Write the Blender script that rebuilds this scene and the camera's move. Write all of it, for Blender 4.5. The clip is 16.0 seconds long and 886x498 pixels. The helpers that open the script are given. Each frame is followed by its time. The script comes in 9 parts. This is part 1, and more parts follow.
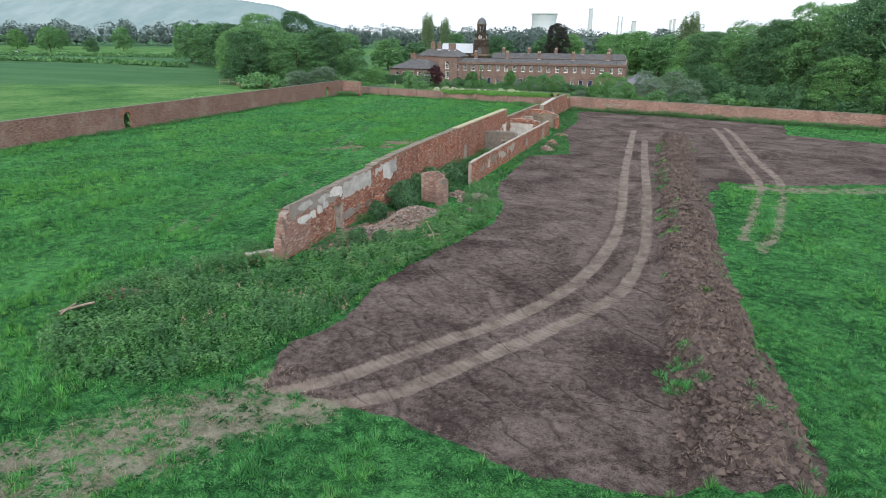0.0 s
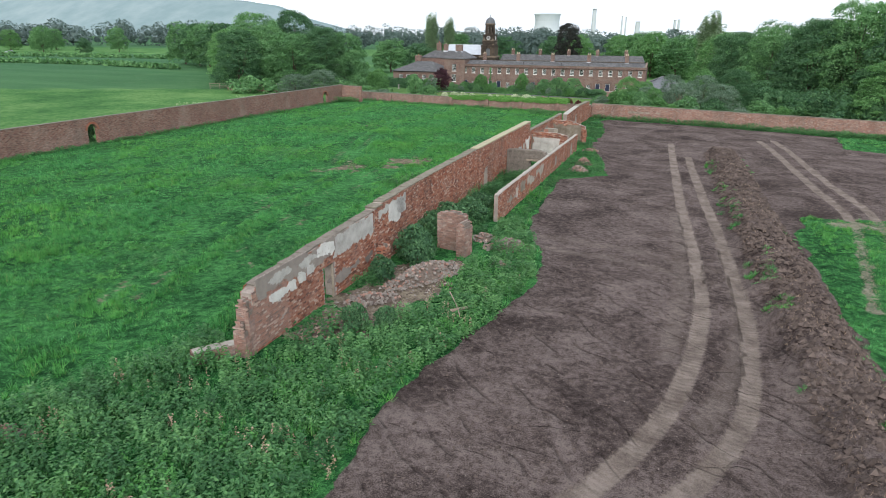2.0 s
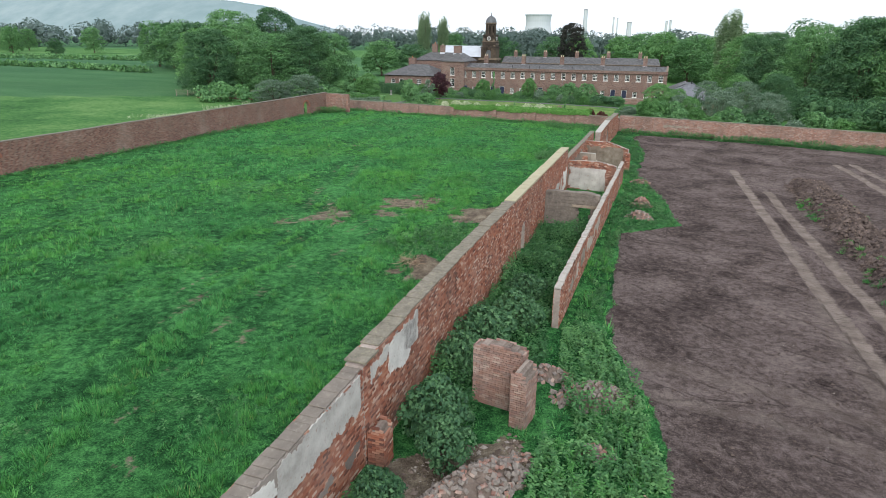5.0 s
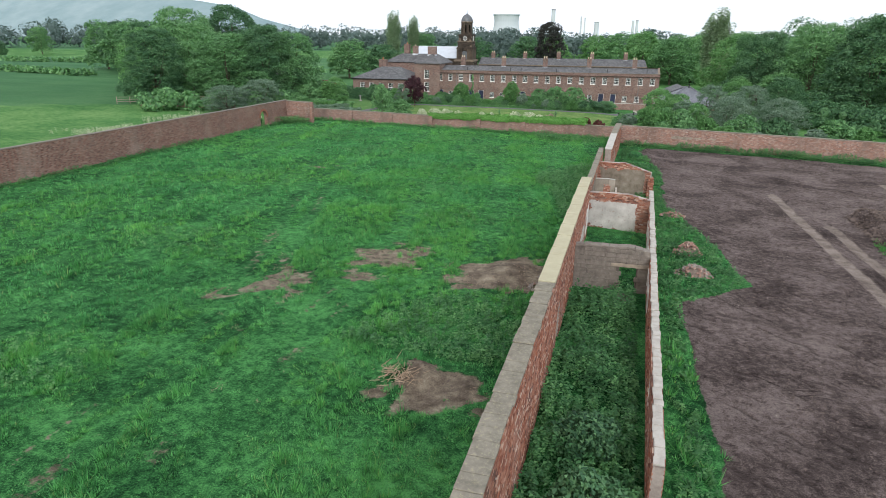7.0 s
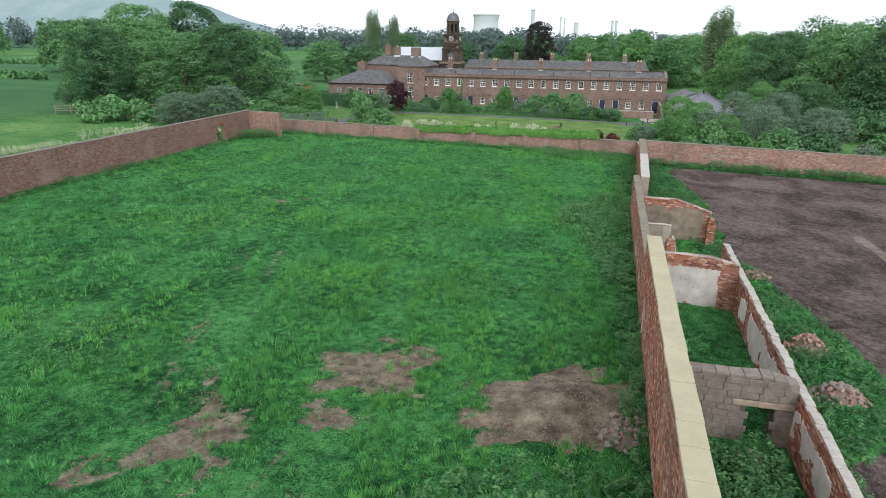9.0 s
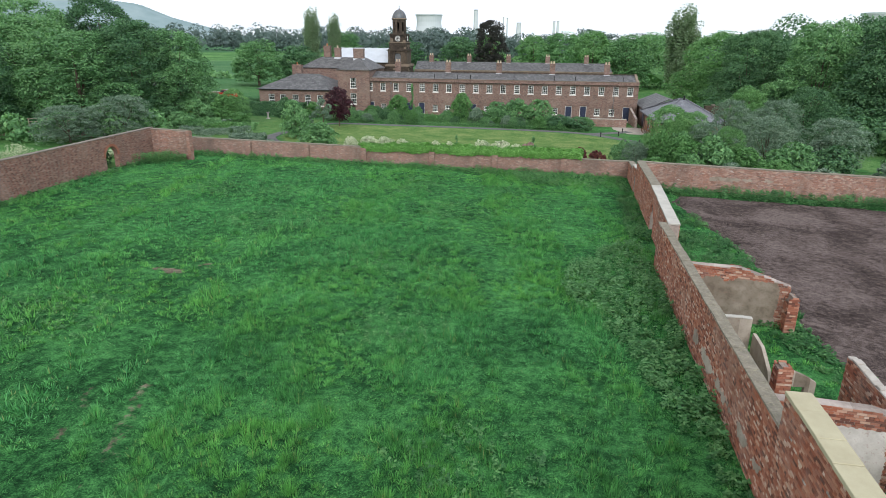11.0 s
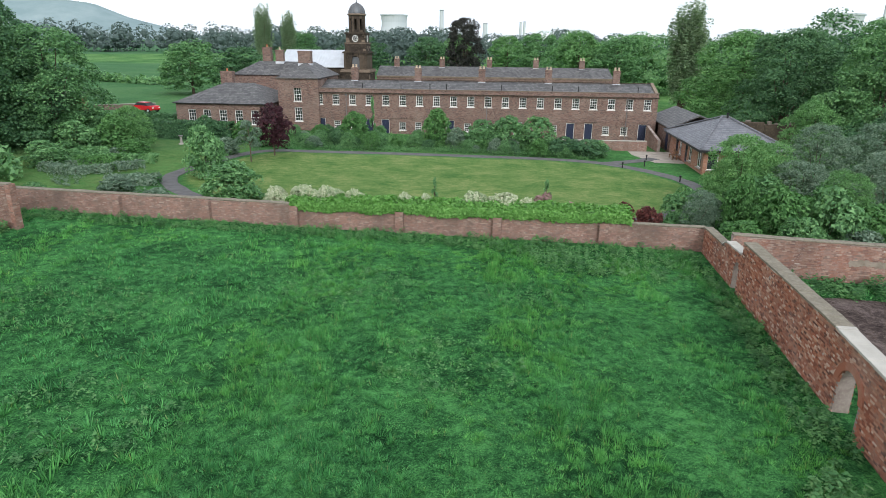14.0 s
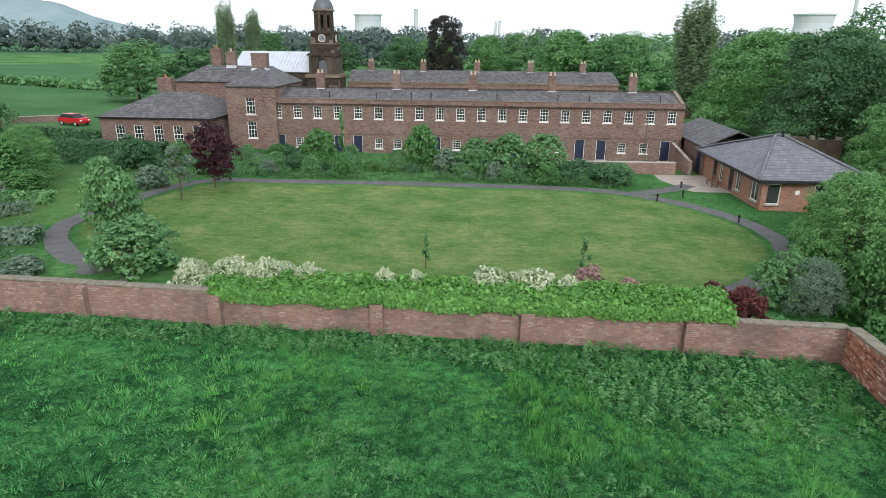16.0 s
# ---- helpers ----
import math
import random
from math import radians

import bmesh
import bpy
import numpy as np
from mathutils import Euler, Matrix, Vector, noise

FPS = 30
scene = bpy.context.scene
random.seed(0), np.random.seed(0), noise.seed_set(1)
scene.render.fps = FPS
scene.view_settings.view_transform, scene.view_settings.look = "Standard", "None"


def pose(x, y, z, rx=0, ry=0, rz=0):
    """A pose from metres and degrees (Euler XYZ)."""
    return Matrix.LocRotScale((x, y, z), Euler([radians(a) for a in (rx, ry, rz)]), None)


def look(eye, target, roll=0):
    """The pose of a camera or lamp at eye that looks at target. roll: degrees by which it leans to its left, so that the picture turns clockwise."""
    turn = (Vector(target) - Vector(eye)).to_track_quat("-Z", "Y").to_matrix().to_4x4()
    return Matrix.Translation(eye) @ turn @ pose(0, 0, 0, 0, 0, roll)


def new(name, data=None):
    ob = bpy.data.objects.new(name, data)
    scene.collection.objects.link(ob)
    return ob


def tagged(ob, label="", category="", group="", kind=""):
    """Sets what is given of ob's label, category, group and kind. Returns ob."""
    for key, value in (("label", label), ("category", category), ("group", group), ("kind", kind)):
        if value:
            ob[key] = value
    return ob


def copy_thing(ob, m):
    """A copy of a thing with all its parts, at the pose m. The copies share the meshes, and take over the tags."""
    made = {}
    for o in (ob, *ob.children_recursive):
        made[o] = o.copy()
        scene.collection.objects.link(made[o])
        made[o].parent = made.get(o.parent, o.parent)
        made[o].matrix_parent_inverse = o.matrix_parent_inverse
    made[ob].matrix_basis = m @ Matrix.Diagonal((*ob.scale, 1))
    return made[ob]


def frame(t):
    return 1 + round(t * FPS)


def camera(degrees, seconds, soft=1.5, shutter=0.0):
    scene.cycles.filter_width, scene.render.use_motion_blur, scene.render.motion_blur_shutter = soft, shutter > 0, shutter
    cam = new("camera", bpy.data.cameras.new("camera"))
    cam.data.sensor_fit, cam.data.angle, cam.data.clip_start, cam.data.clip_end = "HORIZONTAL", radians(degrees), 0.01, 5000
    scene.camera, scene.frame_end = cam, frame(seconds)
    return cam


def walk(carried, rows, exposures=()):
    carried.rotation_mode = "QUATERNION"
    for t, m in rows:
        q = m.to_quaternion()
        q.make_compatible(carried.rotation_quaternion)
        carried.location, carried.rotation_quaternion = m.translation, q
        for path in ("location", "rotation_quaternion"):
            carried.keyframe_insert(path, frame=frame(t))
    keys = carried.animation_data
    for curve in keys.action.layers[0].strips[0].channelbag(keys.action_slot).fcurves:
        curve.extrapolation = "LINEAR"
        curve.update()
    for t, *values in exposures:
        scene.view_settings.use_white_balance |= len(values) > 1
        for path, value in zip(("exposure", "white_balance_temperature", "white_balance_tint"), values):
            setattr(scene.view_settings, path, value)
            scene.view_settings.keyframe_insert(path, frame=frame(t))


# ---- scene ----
cam = camera(70.6, 16.0, soft=0.55)
METRES, EYE, TILT, LEAN, TURN = 100.0, 11.4, 0.0, 1.0, 18.9
ROWS = [
    (0.0, 0.0, 0.0, 0.0, 0.47, -18.79, -1.39),
    (0.5, -0.0036, 0.0264, 0.0, 0.5, -18.78, -1.41),
    (1.0, -0.0068, 0.0533, -0.0, 0.55, -18.77, -1.42),
    (1.5, -0.0098, 0.0799, 0.0001, 0.59, -18.78, -1.41),
    (2.0, -0.0126, 0.1063, 0.0001, 0.63, -18.76, -1.42),
    (2.5, -0.0154, 0.1324, 0.0001, 0.68, -18.75, -1.43),
    (3.0, -0.0182, 0.1587, -0.0001, 0.72, -18.73, -1.44),
    (3.5, -0.021, 0.1851, -0.0004, 0.76, -18.71, -1.43),
    (4.0, -0.0239, 0.2119, -0.0006, 0.63, -18.71, -1.45),
    (6.5, -0.039, 0.3529, -0.001, -2.42, -18.63, -1.43),
    (7.0, -0.0408, 0.3823, -0.0011, -3.08, -18.62, -1.42),
    (7.5, -0.0424, 0.4122, -0.0012, -3.49, -18.6, -1.43),
    (8.0, -0.0439, 0.4426, -0.0014, -3.75, -18.58, -1.42),
    (8.5, -0.0447, 0.4736, -0.0015, -4.07, -18.57, -1.46),
    (9.0, -0.0451, 0.5055, -0.0017, -4.91, -18.54, -1.47),
    (11.5, -0.0348, 0.6732, -0.0019, -10.89, -18.39, -1.44),
    (12.0, -0.0293, 0.7083, -0.0018, -11.64, -18.37, -1.42),
    (12.5, -0.0232, 0.7439, -0.002, -12.17, -18.34, -1.43),
    (13.0, -0.0167, 0.7802, -0.0023, -12.46, -18.31, -1.42),
    (13.5, -0.0105, 0.8169, -0.0024, -12.64, -18.3, -1.45),
    (14.0, -0.0047, 0.8544, -0.0025, -12.86, -18.28, -1.48),
    (14.5, 0.0013, 0.8923, -0.0025, -13.3, -18.26, -1.49),
    (15.0, 0.0081, 0.9306, -0.0026, -14.09, -18.24, -1.51),
    (15.5, 0.0143, 0.9676, -0.0022, -14.71, -18.24, -1.49),
    (16.0, 0.0174, 0.993, -0.0022, -15.09, -18.23, -1.46),
]
walk(cam, [(t, pose(0, 0, EYE, TILT, LEAN, TURN) @ pose(METRES * x, METRES * y, METRES * z, 90 + pitch, roll, yaw)) for t, x, y, z, yaw, pitch, roll in ROWS])

# ---- world and light: bright overcast sky ----
world = bpy.data.worlds.new("overcast")
scene.world = world
world.use_nodes = True
wn, wl = world.node_tree.nodes, world.node_tree.links
wbg = wn["Background"]
sky = wn.new("ShaderNodeTexSky")
sky.sky_type, sky.sun_disc = "NISHITA", False
sky.sun_elevation, sky.sun_rotation = radians(35), radians(200)
sky.air_density, sky.dust_density, sky.ozone_density = 1.0, 6.0, 1.0
whiten = wn.new("ShaderNodeMix")
whiten.data_type = "RGBA"
whiten.inputs["Factor"].default_value = 0.8
whiten.inputs["B"].default_value = (8.3, 8.9, 9.7, 1)
wl.new(sky.outputs["Color"], whiten.inputs["A"])
wl.new(whiten.outputs["Result"], wbg.inputs["Color"])
wbg.inputs["Strength"].default_value = 0.155
sun = new("sun", bpy.data.lights.new("sun", "SUN"))
sun.data.energy, sun.data.angle, sun.data.color = 1.95, radians(25), (0.97, 0.98, 0.98)
sun.matrix_world = look((35, -70, 85), (-20, 60, 0))

# ---- materials ----
class Nodes:
    """Small helper to write node materials."""

    def __init__(self, name, rough=0.85, spec=0.2):
        self.mat = bpy.data.materials.new(name)
        self.mat.use_nodes = True
        self.t = self.mat.node_tree
        self.b = self.t.nodes["Principled BSDF"]
        self.b.inputs["Roughness"].default_value = rough
        self.b.inputs["Specular IOR Level"].default_value = spec
        self.coord = self.t.nodes.new("ShaderNodeTexCoord").outputs["Object"]
        self.geo = self.t.nodes.new("ShaderNodeNewGeometry")

    def put(self, sock, value):
        if isinstance(value, bpy.types.NodeSocket):
            self.t.links.new(value, sock)
        elif isinstance(value, tuple) and len(value) == 3 and sock.type == "RGBA":
            sock.default_value = (*value, 1)
        else:
            sock.default_value = value

    def noise(self, scale, detail=3.0, rough=0.55, distort=0.0, vec=None):
        n = self.t.nodes.new("ShaderNodeTexNoise")
        self.put(n.inputs["Vector"], vec or self.coord)
        n.inputs["Scale"].default_value, n.inputs["Detail"].default_value = scale, detail
        n.inputs["Roughness"].default_value, n.inputs["Distortion"].default_value = rough, distort
        return n.outputs["Fac"]

    def ramp(self, fac, stops, mode="LINEAR"):
        n = self.t.nodes.new("ShaderNodeValToRGB")
        n.color_ramp.interpolation = mode
        el = n.color_ramp.elements
        while len(el) < len(stops):
            el.new(0.5)
        for e, (p, c) in zip(el, stops):
            e.position = p
            e.color = (*c, 1) if isinstance(c, tuple) else (c, c, c, 1)
        self.put(n.inputs["Fac"], fac)
        return n.outputs["Color"]

    def mix(self, fac, a, b, mode="MIX"):
        n = self.t.nodes.new("ShaderNodeMix")
        n.data_type, n.blend_type = "RGBA", mode
        self.put(n.inputs["Factor"], fac)
        self.put(n.inputs["A"], a)
        self.put(n.inputs["B"], b)
        return n.outputs["Result"]

    def math(self, op, a, b=0.0, c=0.0):
        n = self.t.nodes.new("ShaderNodeMath")
        n.operation = op
        for s, v in zip(n.inputs, (a, b, c)):
            self.put(s, v)
        return n.outputs[0]

    def attr(self, name):
        n = self.t.nodes.new("ShaderNodeAttribute")
        n.attribute_name = name
        return n.outputs["Fac"]

    def scaled(self, x, y, z, vec=None):
        n = self.t.nodes.new("ShaderNodeMapping")
        self.put(n.inputs["Vector"], vec or self.coord)
        n.inputs["Scale"].default_value = (x, y, z)
        return n.outputs["Vector"]

    def island(self):
        return self.geo.outputs["Random Per Island"]

    def piece(self):
        return self.t.nodes.new("ShaderNodeObjectInfo").outputs["Random"]

    def bump(self, height, strength=0.5, dist=0.02):
        n = self.t.nodes.new("ShaderNodeBump")
        n.inputs["Strength"].default_value, n.inputs["Distance"].default_value = strength, dist
        self.put(n.inputs["Height"], height)
        self.put(self.b.inputs["Normal"], n.outputs["Normal"])

    def done(self, color=None):
        if color is not None:
            self.put(self.b.inputs["Base Color"], color)
        return self.mat


def leaf_material(name, dark, mid, light, through_light=0.25, big=0.3, grain=0.55):
    """Leaves: tone varies leaf by leaf and in soft patches; some light passes through."""
    dark, mid, light = (tuple(min(c * k, 0.9) for c, k in zip(col, (1.06, 1.0, 1.2))) for col in (dark, mid, light))
    m = Nodes(name, 0.6, 0.25)
    tone = m.math("ADD", m.math("MULTIPLY", m.island(), grain), m.math("MULTIPLY", m.noise(big, 3), 1.15 - grain))
    tone = m.math("ADD", tone, m.math("MULTIPLY", m.piece(), 0.12))
    col = m.ramp(tone, [(0.25, dark), (0.6, mid), (0.95, light)])
    m.done(col)
    tr = m.t.nodes.new("ShaderNodeBsdfTranslucent")
    m.put(tr.inputs["Color"], m.mix(1.0, col, (1.1, 1.25, 0.7), "MULTIPLY"))
    mx = m.t.nodes.new("ShaderNodeMixShader")
    mx.inputs["Fac"].default_value = through_light
    m.t.links.new(m.b.outputs[0], mx.inputs[1])
    m.t.links.new(tr.outputs[0], mx.inputs[2])
    m.t.links.new(mx.outputs[0], m.t.nodes["Material Output"].inputs["Surface"])
    return m.mat


def grass_material():
    """Meadow grass: blade by blade, tuft by tuft, and in wide patches of blue-green and yellow-green."""
    m = Nodes("meadow_grass", 0.55, 0.3)
    tone = m.math("ADD", m.math("MULTIPLY", m.island(), 0.22), m.math("MULTIPLY", m.noise(1.9, 4, 0.65), 0.66))
    tone = m.math("ADD", tone, m.math("MULTIPLY", m.noise(0.22, 3, 0.5), 0.22))
    cool = m.ramp(tone, [(0.36, (0.016, 0.076, 0.033)), (0.54, (0.062, 0.255, 0.088)), (0.72, (0.165, 0.48, 0.175))])
    warm = m.ramp(tone, [(0.36, (0.026, 0.094, 0.028)), (0.54, (0.090, 0.30, 0.074)), (0.72, (0.20, 0.51, 0.13))])
    col = m.mix(m.ramp(m.noise(0.10, 3, 0.6), [(0.4, 0.0), (0.62, 1.0)]), cool, warm)
    dry = m.ramp(m.island(), [(0.965, 0.0), (0.97, 1.0)])
    col = m.mix(m.math("MULTIPLY", dry, 0.6), col, (0.32, 0.29, 0.13))
    m.done(col)
    tr = m.t.nodes.new("ShaderNodeBsdfTranslucent")
    m.put(tr.inputs["Color"], m.mix(1.0, col, (1.1, 1.25, 0.7), "MULTIPLY"))
    mx = m.t.nodes.new("ShaderNodeMixShader")
    mx.inputs["Fac"].default_value = 0.3
    m.t.links.new(m.b.outputs[0], mx.inputs[1])
    m.t.links.new(tr.outputs[0], mx.inputs[2])
    m.t.links.new(mx.outputs[0], m.t.nodes["Material Output"].inputs["Surface"])
    return m.mat


def plain(name, color, rough=0.7, metal=0.0, spec=0.3, vary=0.12, scale=6.0):
    m = Nodes(name, rough, spec)
    m.b.inputs["Metallic"].default_value = metal
    lo = tuple(c * (1 - vary) for c in color)
    hi = tuple(min(1, c * (1 + vary)) for c in color)
    n = m.noise(scale, 5)
    m.bump(m.noise(scale * 8, 3), 0.15, 0.01)
    return m.done(m.ramp(n, [(0.3, lo), (0.7, hi)]))


BRICK_STOPS = [(0.0, (0.12, 0.058, 0.046)), (0.22, (0.26, 0.095, 0.062)), (0.45, (0.36, 0.135, 0.082)), (0.65, (0.30, 0.140, 0.100)), (0.84, (0.43, 0.205, 0.135)), (1.0, (0.54, 0.41, 0.33))]


def brick_piece_material(name, by_object=False, dull=0.35, pale=0.35, grey=0.0):
    """Single hand-made bricks: each its own red, with lime bloom and grime over the wall."""
    m = Nodes(name, 0.92, 0.1)
    col = m.ramp(m.piece() if by_object else m.island(), BRICK_STOPS)
    col = m.mix(grey, col, (0.265, 0.205, 0.185))
    bloom = m.ramp(m.noise(0.8 + 2.5 * grey, 6, 0.7), [(0.52 - 0.2 * pale, 0.0), (0.76 - 0.22 * pale, 1.0)])
    col = m.mix(m.math("MULTIPLY", bloom, pale), col, (0.54, 0.47, 0.42))
    grime = m.ramp(m.noise(0.45, 4, 0.6, 0.0, m.scaled(1.0, 1.0, 0.45)), [(0.42, 0.0), (0.7, 1.0)])
    col = m.mix(m.math("MULTIPLY", grime, dull), col, (0.13, 0.10, 0.085))
    m.bump(m.noise(40, 4), 0.5, 0.01)
    return m.done(col)


def brick_sheet_material(name, stops, mortar, width=0.235, height=0.078, bloom_amount=0.3, swap=True):
    """Brickwork seen from far off, in courses of true size."""
    m = Nodes(name, 0.9, 0.1)
    sep = m.t.nodes.new("ShaderNodeSeparateXYZ")
    m.put(sep.inputs[0], m.coord)
    along = sep.outputs[0]
    if swap:
        nrm = m.t.nodes.new("ShaderNodeSeparateXYZ")
        m.put(nrm.inputs[0], m.t.nodes["Texture Coordinate"].outputs["Normal"])
        side = m.math("GREATER_THAN", m.math("ABSOLUTE", nrm.outputs[0]), 0.6)
        along = m.math("ADD", m.math("MULTIPLY", sep.outputs[1], side), m.math("MULTIPLY", along, m.math("SUBTRACT", 1.0, side)))
    comb = m.t.nodes.new("ShaderNodeCombineXYZ")
    m.put(comb.inputs[0], along)
    m.put(comb.inputs[1], sep.outputs[2])
    bt = m.t.nodes.new("ShaderNodeTexBrick")
    m.put(bt.inputs["Vector"], comb.outputs[0])
    bt.inputs["Scale"].default_value = 1.0
    bt.inputs["Brick Width"].default_value, bt.inputs["Row Height"].default_value = width, height
    bt.inputs["Mortar Size"].default_value, bt.inputs["Mortar Smooth"].default_value = 0.011, 0.2
    bt.inputs["Color1"].default_value, bt.inputs["Color2"].default_value = (0, 0, 0, 1), (1, 1, 1, 1)
    col = m.ramp(m.mix(0.3, bt.outputs["Color"], m.noise(5, 4)), stops)
    big = m.noise(0.35, 5, 0.65)
    col = m.mix(m.math("MULTIPLY", m.ramp(big, [(0.5, 0.0), (0.75, 1.0)]), bloom_amount), col, (0.42, 0.34, 0.29))
    grime = m.ramp(m.noise(0.6, 4, 0.6, 0.0, m.scaled(1, 1, 0.4)), [(0.45, 0.0), (0.75, 1.0)])
    col = m.mix(m.math("MULTIPLY", grime, 0.4), col, (0.10, 0.075, 0.065))
    col = m.mix(m.math("MULTIPLY", bt.outputs["Fac"], 0.7), col, mortar)
    m.bump(m.math("SUBTRACT", m.noise(30, 3), bt.outputs["Fac"]), 0.6, 0.012)
    return m.done(col)


def slate_material(name, lo, hi, width, height, moss=0.2):
    """Roof slates in rows, with lichen and stains."""
    m = Nodes(name, 0.55, 0.35)
    sep = m.t.nodes.new("ShaderNodeSeparateXYZ")
    m.put(sep.inputs[0], m.coord)
    nrm = m.t.nodes.new("ShaderNodeSeparateXYZ")
    m.put(nrm.inputs[0], m.t.nodes["Texture Coordinate"].outputs["Normal"])
    side = m.math("GREATER_THAN", m.math("ABSOLUTE", nrm.outputs[0]), m.math("ABSOLUTE", nrm.outputs[1]))
    along = m.math("ADD", m.math("MULTIPLY", sep.outputs[1], side), m.math("MULTIPLY", sep.outputs[0], m.math("SUBTRACT", 1.0, side)))
    comb = m.t.nodes.new("ShaderNodeCombineXYZ")
    m.put(comb.inputs[0], along)
    m.put(comb.inputs[1], sep.outputs[2])
    bt = m.t.nodes.new("ShaderNodeTexBrick")
    m.put(bt.inputs["Vector"], comb.outputs[0])
    bt.inputs["Scale"].default_value = 1.0
    bt.inputs["Brick Width"].default_value, bt.inputs["Row Height"].default_value = width, height
    bt.inputs["Mortar Size"].default_value = height * 0.09
    bt.inputs["Color1"].default_value, bt.inputs["Color2"].default_value = (0, 0, 0, 1), (1, 1, 1, 1)
    tone = m.math("ADD", m.math("MULTIPLY", m.noise(0.9, 5, 0.7), 0.6), m.math("MULTIPLY", bt.outputs["Color"], 0.4))
    col = m.ramp(tone, [(0.3, lo), (0.75, hi)])
    lich = m.ramp(m.noise(2.2, 6, 0.75), [(0.58, 0.0), (0.7, 1.0)])
    col = m.mix(m.math("MULTIPLY", lich, moss), col, (0.30, 0.29, 0.25))
    col = m.mix(m.math("MULTIPLY", bt.outputs["Fac"], 0.6), col, tuple(c * 0.45 for c in lo))
    m.bump(m.math("SUBTRACT", m.noise(12, 4), bt.outputs["Fac"]), 0.5, 0.02)
    return m.done(col)


def stone_material(name, lo, hi, scale=1.5, rough=0.9, lichen=(0.35, 0.33, 0.27), amount=0.3):
    m = Nodes(name, rough, 0.15)
    tone = m.math("ADD", m.math("MULTIPLY", m.noise(scale, 6, 0.7), 0.7), m.math("MULTIPLY", m.island(), 0.3))
    col = m.ramp(tone, [(0.3, lo), (0.7, hi)])
    spots = m.ramp(m.noise(scale * 4, 5, 0.7), [(0.55, 0.0), (0.68, 1.0)])
    col = m.mix(m.math("MULTIPLY", spots, amount), col, lichen)
    m.bump(m.noise(25, 5, 0.65), 0.5, 0.015)
    return m.done(col)


# the ground: meadow soil and thatch, ploughed earth, wheel tracks, mown lawn
gm = Nodes("ground_earth_and_meadow", 0.95, 0.05)
soil_a = gm.ramp(gm.math("ADD", gm.attr("soil"), gm.math("MULTIPLY", gm.math("SUBTRACT", gm.noise(3.2, 5, 0.75), 0.5), 0.9)), [(0.42, 0.0), (0.56, 1.0)])
tread = gm.math("SINE", gm.math("MULTIPLY", gm.attr("tread"), 24.0))
rim = gm.math("ADD", gm.math("ADD", gm.attr("trackd"), gm.math("MULTIPLY", tread, 0.022)), gm.math("MULTIPLY", gm.math("SUBTRACT", gm.noise(2.2, 4, 0.7), 0.5), 0.30))
track_a = gm.math("MAXIMUM", gm.attr("track"), gm.ramp(rim, [(0.30, 1.0), (0.43, 0.0)]))
lawn_a = gm.attr("lawn")
bare_a = gm.ramp(gm.math("ADD", gm.attr("bare"), gm.math("MULTIPLY", gm.math("SUBTRACT", gm.noise(2.4, 6, 0.78), 0.5), 2.0)), [(0.42, 0.0), (0.62, 1.0)])
tone_a = gm.attr("tone")
meadow = gm.ramp(gm.math("ADD", gm.math("MULTIPLY", gm.noise(0.3, 5, 0.6), 0.25), gm.math("ADD", gm.math("MULTIPLY", gm.noise(2.6, 4, 0.7), 0.3), gm.math("MULTIPLY", gm.noise(17.0, 4, 0.8, 0.4), 0.45))),
                 [(0.42, (0.007, 0.032, 0.011)), (0.5, (0.028, 0.115, 0.035)), (0.58, (0.09, 0.29, 0.085))])
far_green = gm.ramp(gm.math("ADD", gm.math("MULTIPLY", gm.noise(0.06, 7, 0.7), 0.5), gm.math("MULTIPLY", gm.noise(1.8, 7, 0.82), 0.5)),
                    [(0.41, (0.030, 0.100, 0.030)), (0.5, (0.075, 0.185, 0.055)), (0.59, (0.150, 0.26, 0.09))])
crop = gm.ramp(gm.noise(0.02, 4, 0.5, 0.0, gm.scaled(1, 5, 1)), [(0.35, (0.045, 0.12, 0.055)), (0.65, (0.065, 0.155, 0.07))])
far_green = gm.mix(gm.ramp(tone_a, [(0.55, 0.0), (0.95, 1.0)]), far_green, crop)
green = gm.mix(gm.ramp(tone_a, [(0.1, 0.0), (0.45, 1.0)]), meadow, far_green)
lawn_c = gm.ramp(gm.math("ADD", gm.math("ADD", gm.math("MULTIPLY", gm.noise(0.35, 5, 0.65), 0.35), gm.math("MULTIPLY", gm.noise(9.0, 3, 0.7), 0.3)), gm.math("MULTIPLY", gm.noise(2.2, 6, 0.75, 0.0, gm.scaled(0.7, 1.3, 1)), 0.35)),
                 [(0.41, (0.056, 0.135, 0.034)), (0.5, (0.118, 0.20, 0.060)), (0.59, (0.22, 0.26, 0.10))])
green = gm.mix(lawn_a, green, lawn_c)
scrape = gm.t.nodes.new("ShaderNodeTexWave")
scrape.wave_type, scrape.bands_direction = "BANDS", "DIAGONAL"
gm.put(scrape.inputs["Vector"], gm.coord)
scrape.inputs["Scale"].default_value, scrape.inputs["Distortion"].default_value = 0.34, 7.0
scrape.inputs["Detail"].default_value, scrape.inputs["Detail Scale"].default_value = 3.0, 0.7
clod = gm.noise(3.5, 8, 0.78)
fine = gm.noise(24.0, 4, 0.85)
soil_t = gm.math("ADD", gm.math("ADD", gm.math("MULTIPLY", gm.noise(0.25, 6, 0.65, 0.6), 0.3), gm.math("MULTIPLY", clod, 0.34)), gm.math("MULTIPLY", fine, 0.40))
